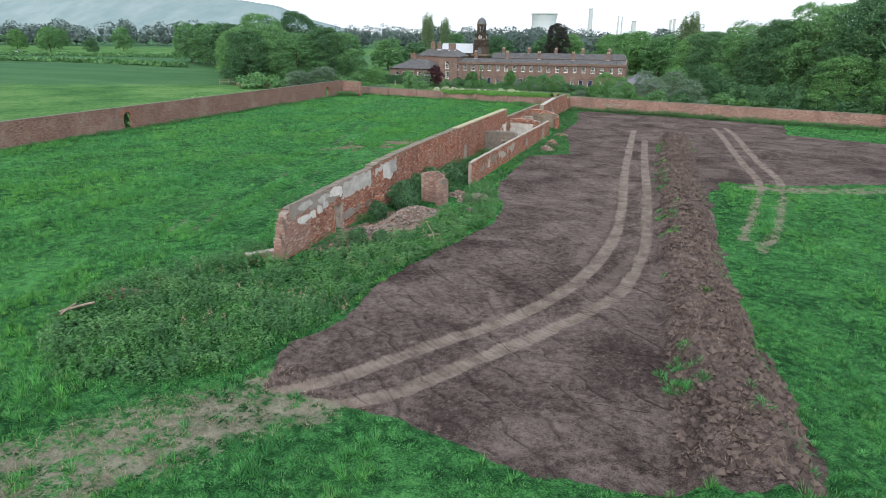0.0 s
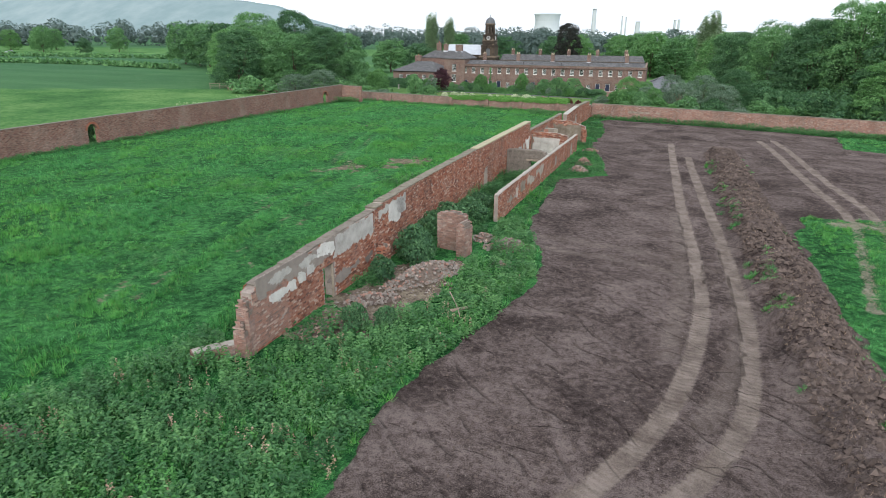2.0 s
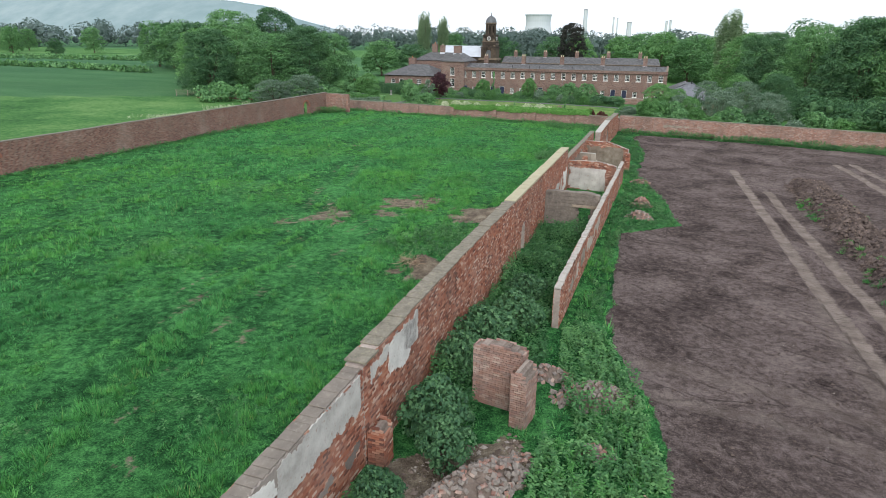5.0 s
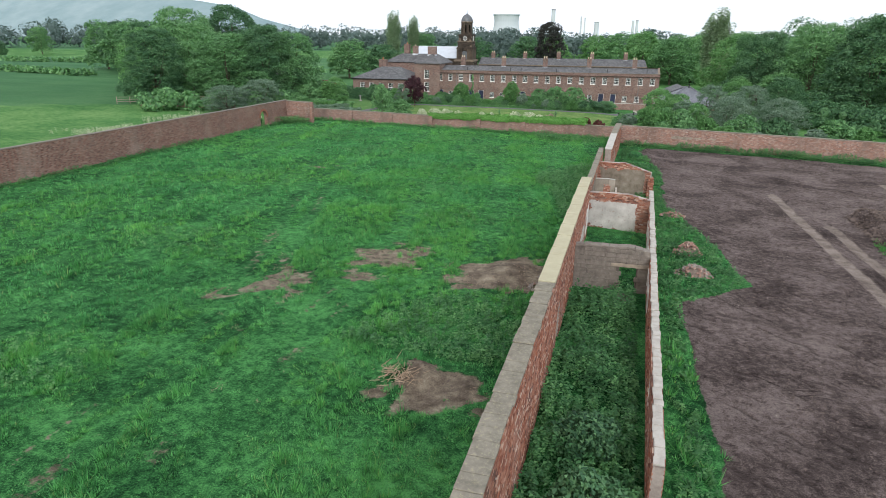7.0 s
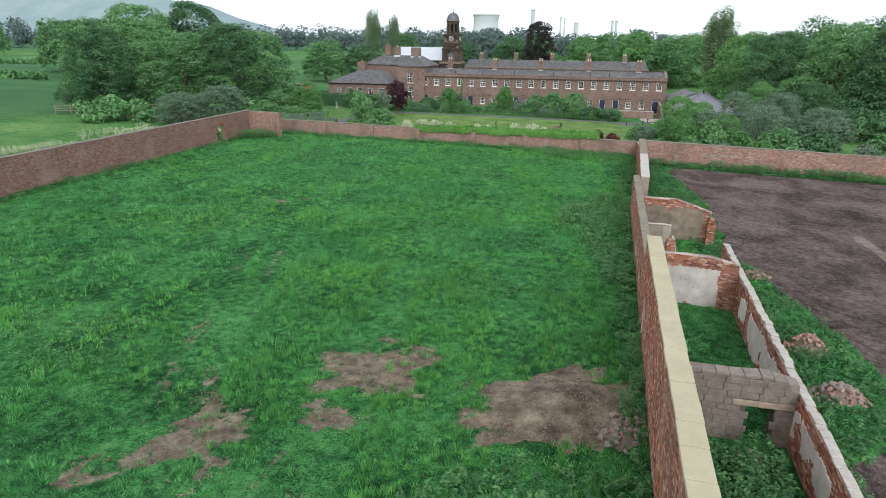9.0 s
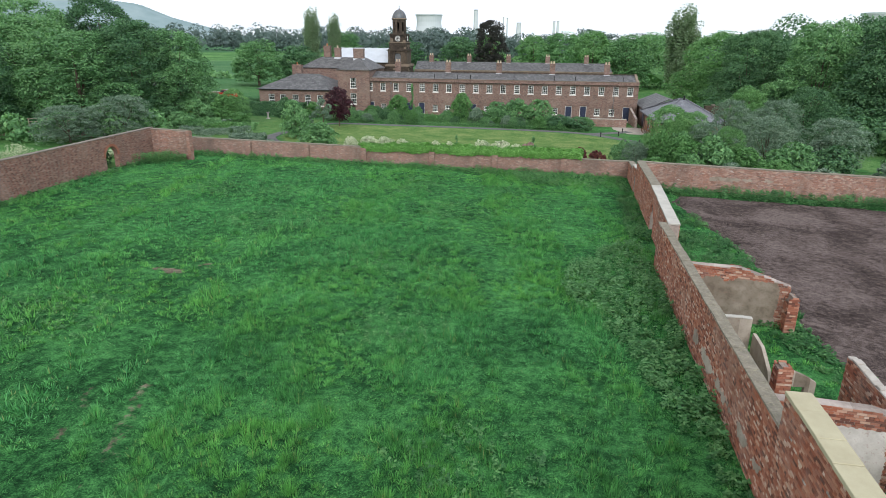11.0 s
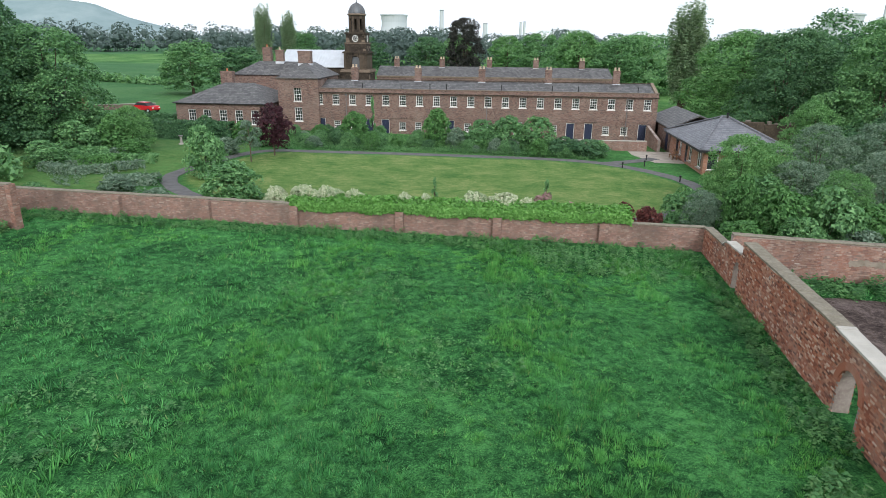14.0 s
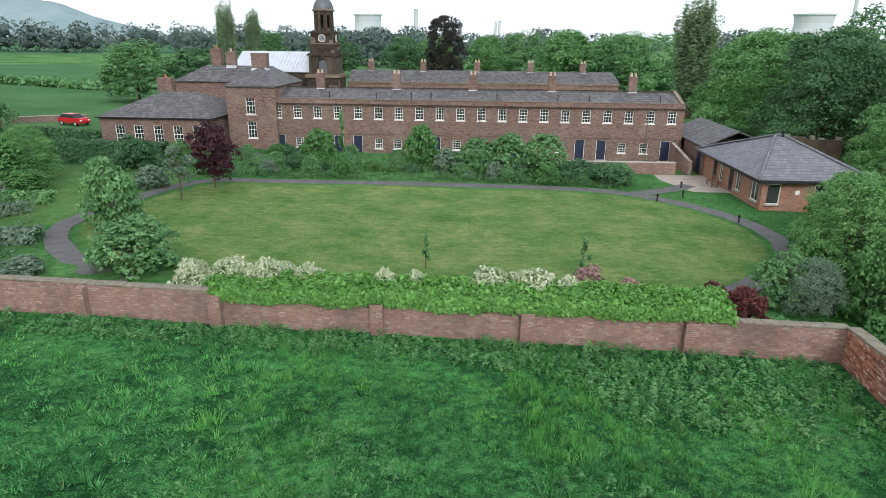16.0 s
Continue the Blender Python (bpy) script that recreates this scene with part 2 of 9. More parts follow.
soil_c = gm.ramp(soil_t, [(0.42, (0.018, 0.0135, 0.0125)), (0.5, (0.074, 0.056, 0.052)), (0.58, (0.20, 0.16, 0.148))])
edge = gm.t.nodes.new("ShaderNodeTexVoronoi")
edge.feature = "DISTANCE_TO_EDGE"
warp = gm.mix(0.12, gm.coord, gm.mix(1.0, gm.coord, gm.t.nodes["Noise Texture"].outputs["Color"], "ADD"))
gm.put(edge.inputs["Vector"], gm.scaled(0.35, 1.0, 1.0, warp))
edge.inputs["Scale"].default_value = 0.75
crack = gm.math("MULTIPLY", gm.ramp(edge.outputs["Distance"], [(0.0, 1.0), (0.03, 0.0)]), gm.ramp(gm.noise(0.5, 3, 0.6), [(0.54, 0.0), (0.64, 1.0)]))
crack = gm.math("MAXIMUM", crack, gm.math("MULTIPLY", gm.ramp(scrape.outputs["Fac"], [(0.0, 1.0), (0.045, 0.0)]), gm.ramp(gm.noise(0.7, 3, 0.6), [(0.47, 0.0), (0.56, 1.0)])))
soil_c = gm.mix(gm.math("MULTIPLY", crack, 0.42), soil_c, (0.035, 0.025, 0.023))
track_c = gm.ramp(gm.math("ADD", gm.math("MULTIPLY", gm.noise(1.2, 5, 0.6), 0.5), gm.math("MULTIPLY", fine, 0.5)), [(0.40, (0.125, 0.098, 0.084)), (0.60, (0.29, 0.24, 0.21))])
soil_c = gm.mix(track_a, soil_c, track_c)
bare_c = gm.ramp(gm.math("ADD", gm.math("MULTIPLY", gm.noise(1.3, 6, 0.7), 0.6), gm.math("MULTIPLY", fine, 0.4)), [(0.38, (0.06, 0.047, 0.037)), (0.5, (0.165, 0.132, 0.10)), (0.62, (0.33, 0.285, 0.215))])
straw_c = gm.ramp(gm.math("ADD", gm.math("MULTIPLY", gm.noise(1.6, 6, 0.7), 0.55), gm.math("MULTIPLY", fine, 0.45)), [(0.36, (0.085, 0.10, 0.062)), (0.5, (0.19, 0.188, 0.14)), (0.64, (0.34, 0.33, 0.265))])
bare_c = gm.mix(gm.attr("pale"), bare_c, straw_c)
ground_c = gm.mix(bare_a, green, bare_c)
ground_c = gm.mix(soil_a, ground_c, soil_c)
rough_h = gm.math("ADD", gm.math("ADD", gm.math("MULTIPLY", clod, 1.0), gm.math("MULTIPLY", fine, 0.35)), gm.math("MULTIPLY", gm.math("MULTIPLY", tread, track_a), 0.12))
rough_h = gm.math("SUBTRACT", rough_h, gm.math("MULTIPLY", gm.math("MULTIPLY", crack, soil_a), 1.0))
gm.bump(rough_h, 0.9, 0.12)
M_GROUND = gm.done(ground_c)

M_BRICK = brick_piece_material("weathered_red_brick", False, 0.35, 0.24)
M_BRICK_ONE = brick_piece_material("weathered_red_brick_single", True, 0.45, 0.5, 0.15)
M_BRICK_PALE = brick_piece_material("bleached_pink_brick", False, 0.75, 0.26, 0.6)
M_BRICK_PLOT = brick_piece_material("faded_pink_red_brick", False, 0.55, 0.34, 0.4)
M_BRICK_OLD = brick_piece_material("grey_weathered_brick", False, 0.8, 0.4, 0.5)
M_MORTAR = stone_material("lime_mortar", (0.21, 0.17, 0.15), (0.46, 0.40, 0.36), 2.6, 0.95)
M_MORTAR_OLD = stone_material("dirty_old_mortar", (0.12, 0.095, 0.08), (0.30, 0.245, 0.21), 4.0, 0.95)
M_OLDWALL = brick_sheet_material("old_garden_brickwork", [(0.15, (0.12, 0.062, 0.050)), (0.45, (0.225, 0.105, 0.080)), (0.7, (0.28, 0.145, 0.113)), (0.95, (0.38, 0.26, 0.215))], (0.30, 0.245, 0.21), bloom_amount=0.5)
M_HOUSEBRICK = brick_sheet_material("brown_red_house_brickwork", [(0.15, (0.090, 0.058, 0.049)), (0.45, (0.172, 0.100, 0.081)), (0.7, (0.225, 0.135, 0.110)), (0.95, (0.31, 0.22, 0.185))], (0.28, 0.24, 0.215), bloom_amount=0.3)
M_NEWBRICK = brick_sheet_material("orange_facing_brickwork", [(0.15, (0.24, 0.10, 0.065)), (0.5, (0.36, 0.16, 0.10)), (0.95, (0.46, 0.25, 0.17))], (0.36, 0.30, 0.26), bloom_amount=0.08)
M_SLATE = slate_material("old_grey_slate", (0.055, 0.055, 0.058), (0.15, 0.145, 0.145), 0.35, 0.16, 0.45)
M_TILE = slate_material("blue_grey_roof_tile", (0.12, 0.125, 0.145), (0.20, 0.205, 0.225), 0.4, 0.13, 0.12)
M_COPE_YELLOW = stone_material("new_buff_stone", (0.32, 0.285, 0.19), (0.43, 0.395, 0.275), 1.2, 0.85, (0.42, 0.38, 0.27), 0.2)
M_COPE_OLD = stone_material("lichened_coping_stone", (0.07, 0.062, 0.05), (0.25, 0.225, 0.18), 3.4, 0.92, (0.34, 0.31, 0.17), 0.5)
M_COPE_WHITE = stone_material("pale_limestone_coping", (0.28, 0.265, 0.24), (0.46, 0.44, 0.40), 1.4, 0.85)
M_PLASTER = stone_material("flaking_limewash_plaster", (0.34, 0.32, 0.295), (0.74, 0.72, 0.68), 1.5, 0.9, (0.24, 0.16, 0.13), 0.6)
M_PLASTER_TAN = stone_material("stained_lime_plaster", (0.16, 0.13, 0.10), (0.45, 0.40, 0.34), 1.5, 0.9, (0.19, 0.13, 0.10), 0.6)
M_RUBBLESTONE = stone_material("grey_brown_rubble_stone", (0.09, 0.076, 0.066), (0.25, 0.215, 0.185), 2.5)
M_SANDSTONE = stone_material("soot_dark_sandstone", (0.022, 0.019, 0.017), (0.105, 0.082, 0.062), 1.1, 0.9, (0.20, 0.15, 0.10), 0.35)
M_TOWERPALE = stone_material("sandstone", (0.12, 0.095, 0.075), (0.27, 0.21, 0.16), 1.1)
M_LEAD = plain("dark_lead", (0.13, 0.14, 0.15), 0.45, 0.4)
M_PALEMETAL = plain("pale_sheet_roof", (0.55, 0.58, 0.62), 0.5, 0.2, 0.4, 0.08, 1.0)
M_WHITE = plain("white_gloss_paint", (0.78, 0.78, 0.76), 0.45, 0, 0.4, 0.04)
M_NAVY = plain("dark_blue_door_paint", (0.020, 0.028, 0.06), 0.4, 0, 0.4)
M_DARK = plain("near_black_metal", (0.02, 0.02, 0.022), 0.5)
M_PIPE = plain("grey_painted_pipe", (0.16, 0.15, 0.15), 0.5)
M_POT = plain("buff_clay_pot", (0.50, 0.40, 0.30), 0.8)
M_POTRED = plain("terracotta_pot", (0.42, 0.17, 0.09), 0.8)
M_WOOD = plain("weathered_grey_timber", (0.28, 0.23, 0.18), 0.85, 0, 0.2, 0.3, 3)
M_WOODBROWN = plain("brown_timber", (0.20, 0.11, 0.06), 0.8, 0, 0.2, 0.3, 3)
M_TARMAC = plain("grey_tarmac", (0.115, 0.112, 0.115), 0.9, 0, 0.2, 0.2, 1.5)
M_PAVING = plain("buff_paving", (0.34, 0.30, 0.26), 0.9, 0, 0.2, 0.2, 1.2)
M_CURTAIN = plain("white_blind", (0.66, 0.65, 0.62), 0.9)
# Dark lining for unseen rooms; their shade is put into the colour.
M_ROOM_SHADE = plain("room_lining_shade_tone", (0.09, 0.085, 0.08), 0.9)
M_RED = plain("red_car_paint", (0.55, 0.02, 0.03), 0.25, 0, 0.5, 0.04)
M_TYRE = plain("black_rubber", (0.02, 0.02, 0.02), 0.9)
M_STRAW = leaf_material("dead_straw", (0.20, 0.14, 0.08), (0.32, 0.24, 0.14), (0.45, 0.36, 0.22), 0.1)
gl = Nodes("window_glass", 0.06, 0.5)
gl.b.inputs["Transmission Weight"].default_value = 0.6
gl.b.inputs["IOR"].default_value = 1.45
M_GLASS = gl.done((0.10, 0.12, 0.12))
M_BARK = plain("grey_brown_bark", (0.11, 0.085, 0.065), 0.95, 0, 0.1, 0.3, 2)
M_GRASS = grass_material()
M_NETTLE = leaf_material("nettle_and_bramble_leaf", (0.020, 0.072, 0.026), (0.062, 0.185, 0.056), (0.18, 0.39, 0.12), 0.25, 0.9, 0.3)
M_LEAF_OAK = leaf_material("broad_leaf", (0.036, 0.105, 0.037), (0.098, 0.24, 0.080), (0.20, 0.40, 0.14))
M_LEAF_DARK = leaf_material("dark_leaf", (0.018, 0.062, 0.028), (0.055, 0.145, 0.055), (0.125, 0.265, 0.10))
M_LEAF_LIME = leaf_material("fresh_green_leaf", (0.034, 0.105, 0.026), (0.072, 0.20, 0.050), (0.15, 0.33, 0.095))
M_LEAF_GREY = leaf_material("grey_green_leaf", (0.055, 0.11, 0.062), (0.12, 0.205, 0.118), (0.235, 0.335, 0.21))
M_LEAF_PURPLE = leaf_material("purple_leaf", (0.020, 0.010, 0.012), (0.050, 0.016, 0.020), (0.085, 0.030, 0.034), 0.15)
M_LEAF_COPPER = leaf_material("black_green_needle", (0.012, 0.016, 0.012), (0.024, 0.028, 0.020), (0.042, 0.044, 0.030), 0.1)
M_LEAF_WHITE = leaf_material("cream_variegated_leaf", (0.13, 0.24, 0.09), (0.38, 0.46, 0.25), (0.62, 0.66, 0.44), 0.2)
M_LEAF_RED = leaf_material("dark_red_leaf", (0.04, 0.018, 0.014), (0.11, 0.036, 0.028), (0.20, 0.075, 0.055), 0.2)
# Distance haze is mixed into this leaf colour: bluish and low in contrast.
M_LEAF_HAZED = leaf_material("haze_tinted_woodland_leaf", (0.055, 0.092, 0.074), (0.080, 0.128, 0.100), (0.115, 0.172, 0.132), 0.1, 0.03)
M_DOCK = leaf_material("dock_and_bramble_leaf", (0.036, 0.125, 0.036), (0.078, 0.225, 0.066), (0.17, 0.35, 0.12), 0.25, 0.8)
M_WEEDLIGHT = leaf_material("fresh_weed_leaf", (0.035, 0.13, 0.03), (0.07, 0.24, 0.05), (0.12, 0.34, 0.08), 0.25, 0.8)
M_CLOD = stone_material("dark_earth_clod", (0.050, 0.038, 0.034), (0.15, 0.115, 0.10), 3.0, 0.95, (0.14, 0.105, 0.09), 0.2)
M_LEAF_OAK2 = leaf_material("mid_green_leaf", (0.042, 0.120, 0.034), (0.10, 0.25, 0.070), (0.20, 0.40, 0.125))
M_COPE_DARK = stone_material("dark_weathered_capping", (0.10, 0.085, 0.075), (0.23, 0.20, 0.17), 1.6)
M_LEAF_POPLAR = leaf_material("poplar_leaf", (0.10, 0.17, 0.085), (0.17, 0.27, 0.13), (0.27, 0.38, 0.20), 0.35)
M_TWIG = leaf_material("pinkish_dry_twig", (0.16, 0.095, 0.075), (0.27, 0.17, 0.14), (0.36, 0.25, 0.21), 0.1)
M_PLASTER_GREY = stone_material("grey_weathered_render", (0.13, 0.108, 0.095), (0.31, 0.27, 0.24), 1.6, 0.95, (0.24, 0.14, 0.11), 0.5)
M_BOX_YELLOW = leaf_material("golden_hedge_leaf", (0.16, 0.20, 0.03), (0.28, 0.33, 0.05), (0.42, 0.46, 0.10))
M_IVY = leaf_material("bright_ivy_leaf", (0.060, 0.17, 0.028), (0.115, 0.30, 0.055), (0.20, 0.42, 0.10), 0.25, 0.8)
M_COPE_FW = stone_material("pale_crumbling_mortar_cap", (0.22, 0.20, 0.175), (0.46, 0.43, 0.39), 3.0, 0.95, (0.26, 0.17, 0.13), 0.4)

# ---- building helpers ----
rng = np.random.default_rng(7)


def smooth(a, b, v):
    t = np.clip((v - a) / (b - a), 0, 1)
    return t * t * (3 - 2 * t)


def value_noise(x, y, scale, octaves=3, seed=0):
    """Soft random field between 0 and 1."""
    out, amp, total = 0.0, 1.0, 0.0
    for o in range(octaves):
        fx, fy = np.asarray(x) * scale * 2 ** o + 17.3 * seed + 500, np.asarray(y) * scale * 2 ** o + 9.1 * seed + 500
        ix, iy = np.floor(fx), np.floor(fy)
        ux, uy = fx - ix, fy - iy
        ux, uy = ux * ux * (3 - 2 * ux), uy * uy * (3 - 2 * uy)

        def h(a, b):
            v = np.sin(a * 127.1 + b * 311.7 + seed * 74.7) * 43758.5453
            return v - np.floor(v)
        v = (h(ix, iy) * (1 - ux) + h(ix + 1, iy) * ux) * (1 - uy) + (h(ix, iy + 1) * (1 - ux) + h(ix + 1, iy + 1) * ux) * uy
        out, total, amp = out + amp * v, total + amp, amp * 0.5
    return out / total


def inside(x, y, poly):
    """Which of the points lie in the outline."""
    res = np.zeros(np.shape(x), bool)
    for (ax, ay), (bx, by) in zip(poly, poly[1:] + poly[:1]):
        if ay != by:
            res ^= ((ay > y) != (by > y)) & (x < (bx - ax) * (y - ay) / (by - ay) + ax)
    return res


def to_line(x, y, line, closed=False):
    """Distance to a polyline, and the way along it at the nearest point."""
    best, along, run = np.full(np.shape(x), 1e9), np.zeros(np.shape(x)), 0.0
    for (ax, ay), (bx, by) in zip(line, line[1:] + (line[:1] if closed else [])):
        dx, dy = bx - ax, by - ay
        ln = math.hypot(dx, dy)
        if ln < 1e-9:
            continue
        t = np.clip(((x - ax) * dx + (y - ay) * dy) / ln ** 2, 0, 1)
        d = np.hypot(x - ax - t * dx, y - ay - t * dy)
        near = d < best
        best, along, run = np.where(near, d, best), np.where(near, run + t * ln, along), run + ln
    return best, along


def curve_through(points, n=8):
    """A smooth polyline through the given plan points."""
    p = [points[0]] + points + [points[-1]]
    out = []
    for a, b, c, d in zip(p, p[1:], p[2:], p[3:]):
        for k in range(n):
            t = k / n
            out.append(tuple(0.5 * (2 * b[i] + (c[i] - a[i]) * t + (2 * a[i] - 5 * b[i] + 4 * c[i] - d[i]) * t * t + (3 * b[i] - a[i] - 3 * c[i] + d[i]) * t ** 3) for i in (0, 1)))
    return out + [points[-1]]


def raw_mesh(name, co, faces, mat, smooth_shade=False):
    """A mesh from a vertex array and an equal-sided face array."""
    me = bpy.data.meshes.new(name)
    co, faces = np.asarray(co, np.float32), np.asarray(faces, np.int32)
    k = faces.shape[1]
    me.vertices.add(len(co))
    me.vertices.foreach_set("co", co.ravel())
    me.loops.add(faces.size)
    me.loops.foreach_set("vertex_index", faces.ravel())
    me.polygons.add(len(faces))
    me.polygons.foreach_set("loop_start", np.arange(0, faces.size, k, dtype=np.int32))
    me.polygons.foreach_set("use_smooth", np.full(len(faces), smooth_shade))
    me.update(calc_edges=True)
    if mat:
        me.materials.append(mat)
    return me


def child(ob, parent):
    ob.parent = parent
    return ob


def part(name, bm, material, parent=None, label=""):
    """Links a bmesh as one mesh object under a thing or a part."""
    me = bpy.data.meshes.new(name)
    bm.to_mesh(me)
    bm.free()
    me.materials.append(material)
    ob = new(name, me)
    if parent:
        ob.parent = parent
    return tagged(ob, label)


def box(bm, x0, x1, y0, y1, z0, z1, bevel=0.0):
    vs = [bm.verts.new((x, y, z)) for z in (z0, z1) for y in (y0, y1) for x in (x0, x1)]
    fs = [bm.faces.new([vs[i] for i in f]) for f in ((0, 2, 3, 1), (4, 5, 7, 6), (0, 1, 5, 4), (2, 6, 7, 3), (0, 4, 6, 2), (1, 3, 7, 5))]
    if bevel:
        bmesh.ops.bevel(bm, geom=list({e for f in fs for e in f.edges}), offset=bevel, segments=1, affect="EDGES")
    return bm


def boxes(*rows, bevel=0.0):
    bm = bmesh.new()
    for r in rows:
        box(bm, *r, bevel=bevel)
    return bm


def prism(bm, ring0, ring1):
    """A closed solid between two rings of points of equal length."""
    a = [bm.verts.new(p) for p in ring0]
    b = [bm.verts.new(p) for p in ring1]
    n = len(a)
    bm.faces.new(a[::-1])
    bm.faces.new(b)
    for i in range(n):
        bm.faces.new((a[i], a[(i + 1) % n], b[(i + 1) % n], b[i]))
    return bm


def ring(cx, cy, z, r, n=8, turn=0.0, ry=None):
    return [(cx + r * math.cos(2 * math.pi * (i + turn) / n), cy + (ry or r) * math.sin(2 * math.pi * (i + turn) / n), z) for i in range(n)]


def lathe(bm, cx, cy, profile, n=12, turn=0.0):
    """A turned solid from (radius, height) pairs."""
    rings = [[bm.verts.new(p) for p in ring(cx, cy, z, max(r, 0.001), n, turn)] for r, z in profile]
    bm.faces.new(rings[0][::-1])
    bm.faces.new(rings[-1])
    for a, b in zip(rings, rings[1:]):
        for i in range(n):
            bm.faces.new((a[i], a[(i + 1) % n], b[(i + 1) % n], b[i]))
    return bm


def thing(name, label, category, at=(0, 0, 0), turn=0.0, group="", kind=""):
    ob = new(name)
    ob.matrix_world = pose(*at, 0, 0, turn)
    ob.empty_display_size = 0.3
    return tagged(ob, label, category, group, kind)


# ---- the lie of the land ----
def G(x, y):
    """Height of the ground: a faint fall towards the ploughed side."""
    return -2.094 * np.tanh((0.946 * np.asarray(x, float) + 0.324 * np.asarray(y, float)) / 120.0) - 0.15


def g(x, y):
    return float(G(x, y))


SOIL = [(-12.2, 15.6), (-9.7, 15.8), (-6.8, 15.6), (-5.5, 15.2), (-2.9, 14.7), (0.2, 14.9), (3.6, 15.2), (5.3, 16.6), (5.5, 18.7), (5.5, 21.4), (5.2, 23.7), (4.4, 25.6), (4.2, 28.7), (4.2, 35.8),
        (4.0, 43.9), (4.0, 51.6), (5.1, 58.9), (8.3, 59.2), (13.4, 61.1), (19.3, 64.4), (60, 82), (60, 84), (26.5, 92.3), (15.7, 95.4), (17, 106.5), (2, 109.6),
        (-13.2, 110.8), (-14.2, 108), (-12.8, 100), (-12.0, 94), (-12.6, 88), (-12.4, 82.5), (-11.0, 77), (-10.1, 72.5), (-9.3, 67.3), (-11.2, 65), (-12.8, 63.5), (-12.9, 54.9), (-12.6, 49.8), (-11.1, 44.7),
        (-10, 39.2), (-10.9, 33.5), (-11.7, 29.9), (-12.2, 27.3), (-12.5, 24.8), (-12, 21.6), (-13, 18.9)]
TRACKS = [curve_through([(-3.9, 90), (-3.5, 75), (-2.9, 57.7), (-2.2, 44.0), (-2.3, 36.5), (-3.4, 29.5), (-5.3, 24.6), (-7.7, 20.8), (-9.7, 17.6), (-11.8, 15.2), (-13.3, 13.0), (-15.0, 10.9), (-18.5, 7)]),
          curve_through([(-2.1, 81), (-1.5, 66), (-0.85, 54), (-0.4, 42), (-0.4, 36), (-1.2, 29.2), (-3.6, 23.9), (-6.1, 19.6), (-7.6, 17.1), (-9.3, 15.6), (-11.0, 14.1), (-12.3, 12.0), (-14.5, 7)]),
          curve_through([(6.6, 98), (7.2, 89.7), (7.9, 70.5), (8.4, 60.5), (6.9, 49.3), (5.4, 41.5)]),
          curve_through([(8.3, 99), (8.9, 91), (9.6, 71.3), (10.2, 61.0), (8.2, 46.6), (6.2, 39.1)])]
CROSS_PATH = curve_through([(7.5, 57.6), (11, 58.3), (17, 60.5), (28, 65)])
MOUND = curve_through([(1.4, 83), (1.5, 62), (2.0, 42), (2.3, 33), (2.6, 27), (3.2, 20.5), (3.4, 15.5)])
BARE = [([(-30.3, 66.2), (-27.9, 68.0), (-25.6, 67.1), (-25.9, 63.7), (-27.0, 63.4), (-29.1, 63.2)], 1.3),
        ([(-22.3, 66.8), (-20.3, 67.6), (-18.6, 66.5), (-18.5, 63.6), (-20.6, 62.4), (-23.0, 62.3), (-24.0, 62.9), (-24.1, 65.0)], 0.45),
        ([(-23.5, 51.8), (-22.4, 54.2), (-20.5, 54.2), (-19.3, 53.0), (-19.4, 51.8), (-21.5, 51.2)], 0.35),
        ([(-33.6, 62.5), (-31.5, 63.0), (-29.5, 61.0), (-31, 57.5), (-33.5, 57)], 1.6),
        ([(-29.5, 62.8), (-26.6, 62.9), (-26.2, 61.2), (-28.8, 60.6)], 1.3),
        ([(-18.2, 28.8), (-16.2, 28.6), (-14.6, 31.6), (-14.1, 36), (-13.9, 39.6), (-15.4, 40.3), (-17.9, 38.0)], 0.6),
        ([(-43.3, 86.5), (-41.5, 87.4), (-41.2, 86.4), (-42.8, 85.4)], 0.5),
        ([(-46.2, 108.5), (-45.2, 109.2), (-44.9, 108.4), (-45.9, 107.8)], 0.4)]
FIELD_RUTS = [curve_through([(-24.4, 29.6), (-27.0, 40.6), (-28.6, 51.2), (-28.8, 60)]), curve_through([(-22.9, 29.6), (-25.6, 40.6), (-27.2, 51.2), (-27.4, 60)]),
              curve_through([(-27.6, 28.8), (-31.0, 41.0), (-31.8, 49.4), (-31.9, 56)]), curve_through([(-26.4, 29.6), (-29.6, 40.6), (-30.4, 49.2), (-30.6, 56)]),
              curve_through([(-32.6, 57.3), (-34.4, 62.3), (-35.9, 67.1), (-38.6, 75), (-40, 80)]), curve_through([(-31, 57), (-32.8, 62.3), (-34.3, 67.1), (-36.9, 75), (-38.3, 80)])]
LAWN = curve_through([(-50, 124.2), (-54.5, 129.0), (-55.0, 134.0), (-52.5, 142.6), (-46, 143.8), (-33, 144.9), (-21, 144.8), (-16.0, 141.4), (-13.2, 136.2), (-13.6, 131.2), (-16, 127.6), (-20, 123.8), (-33, 123.0), (-42, 123.4), (-50, 124.2)])
SIDE_LAWN = [(-76, 119), (-57, 119), (-57.5, 128), (-57, 134), (-55, 144), (-57, 148), (-76, 148)]
NEAR_PATH = [(-11.0, 15.4), (-15.8, 9.3), (-24, 2)]


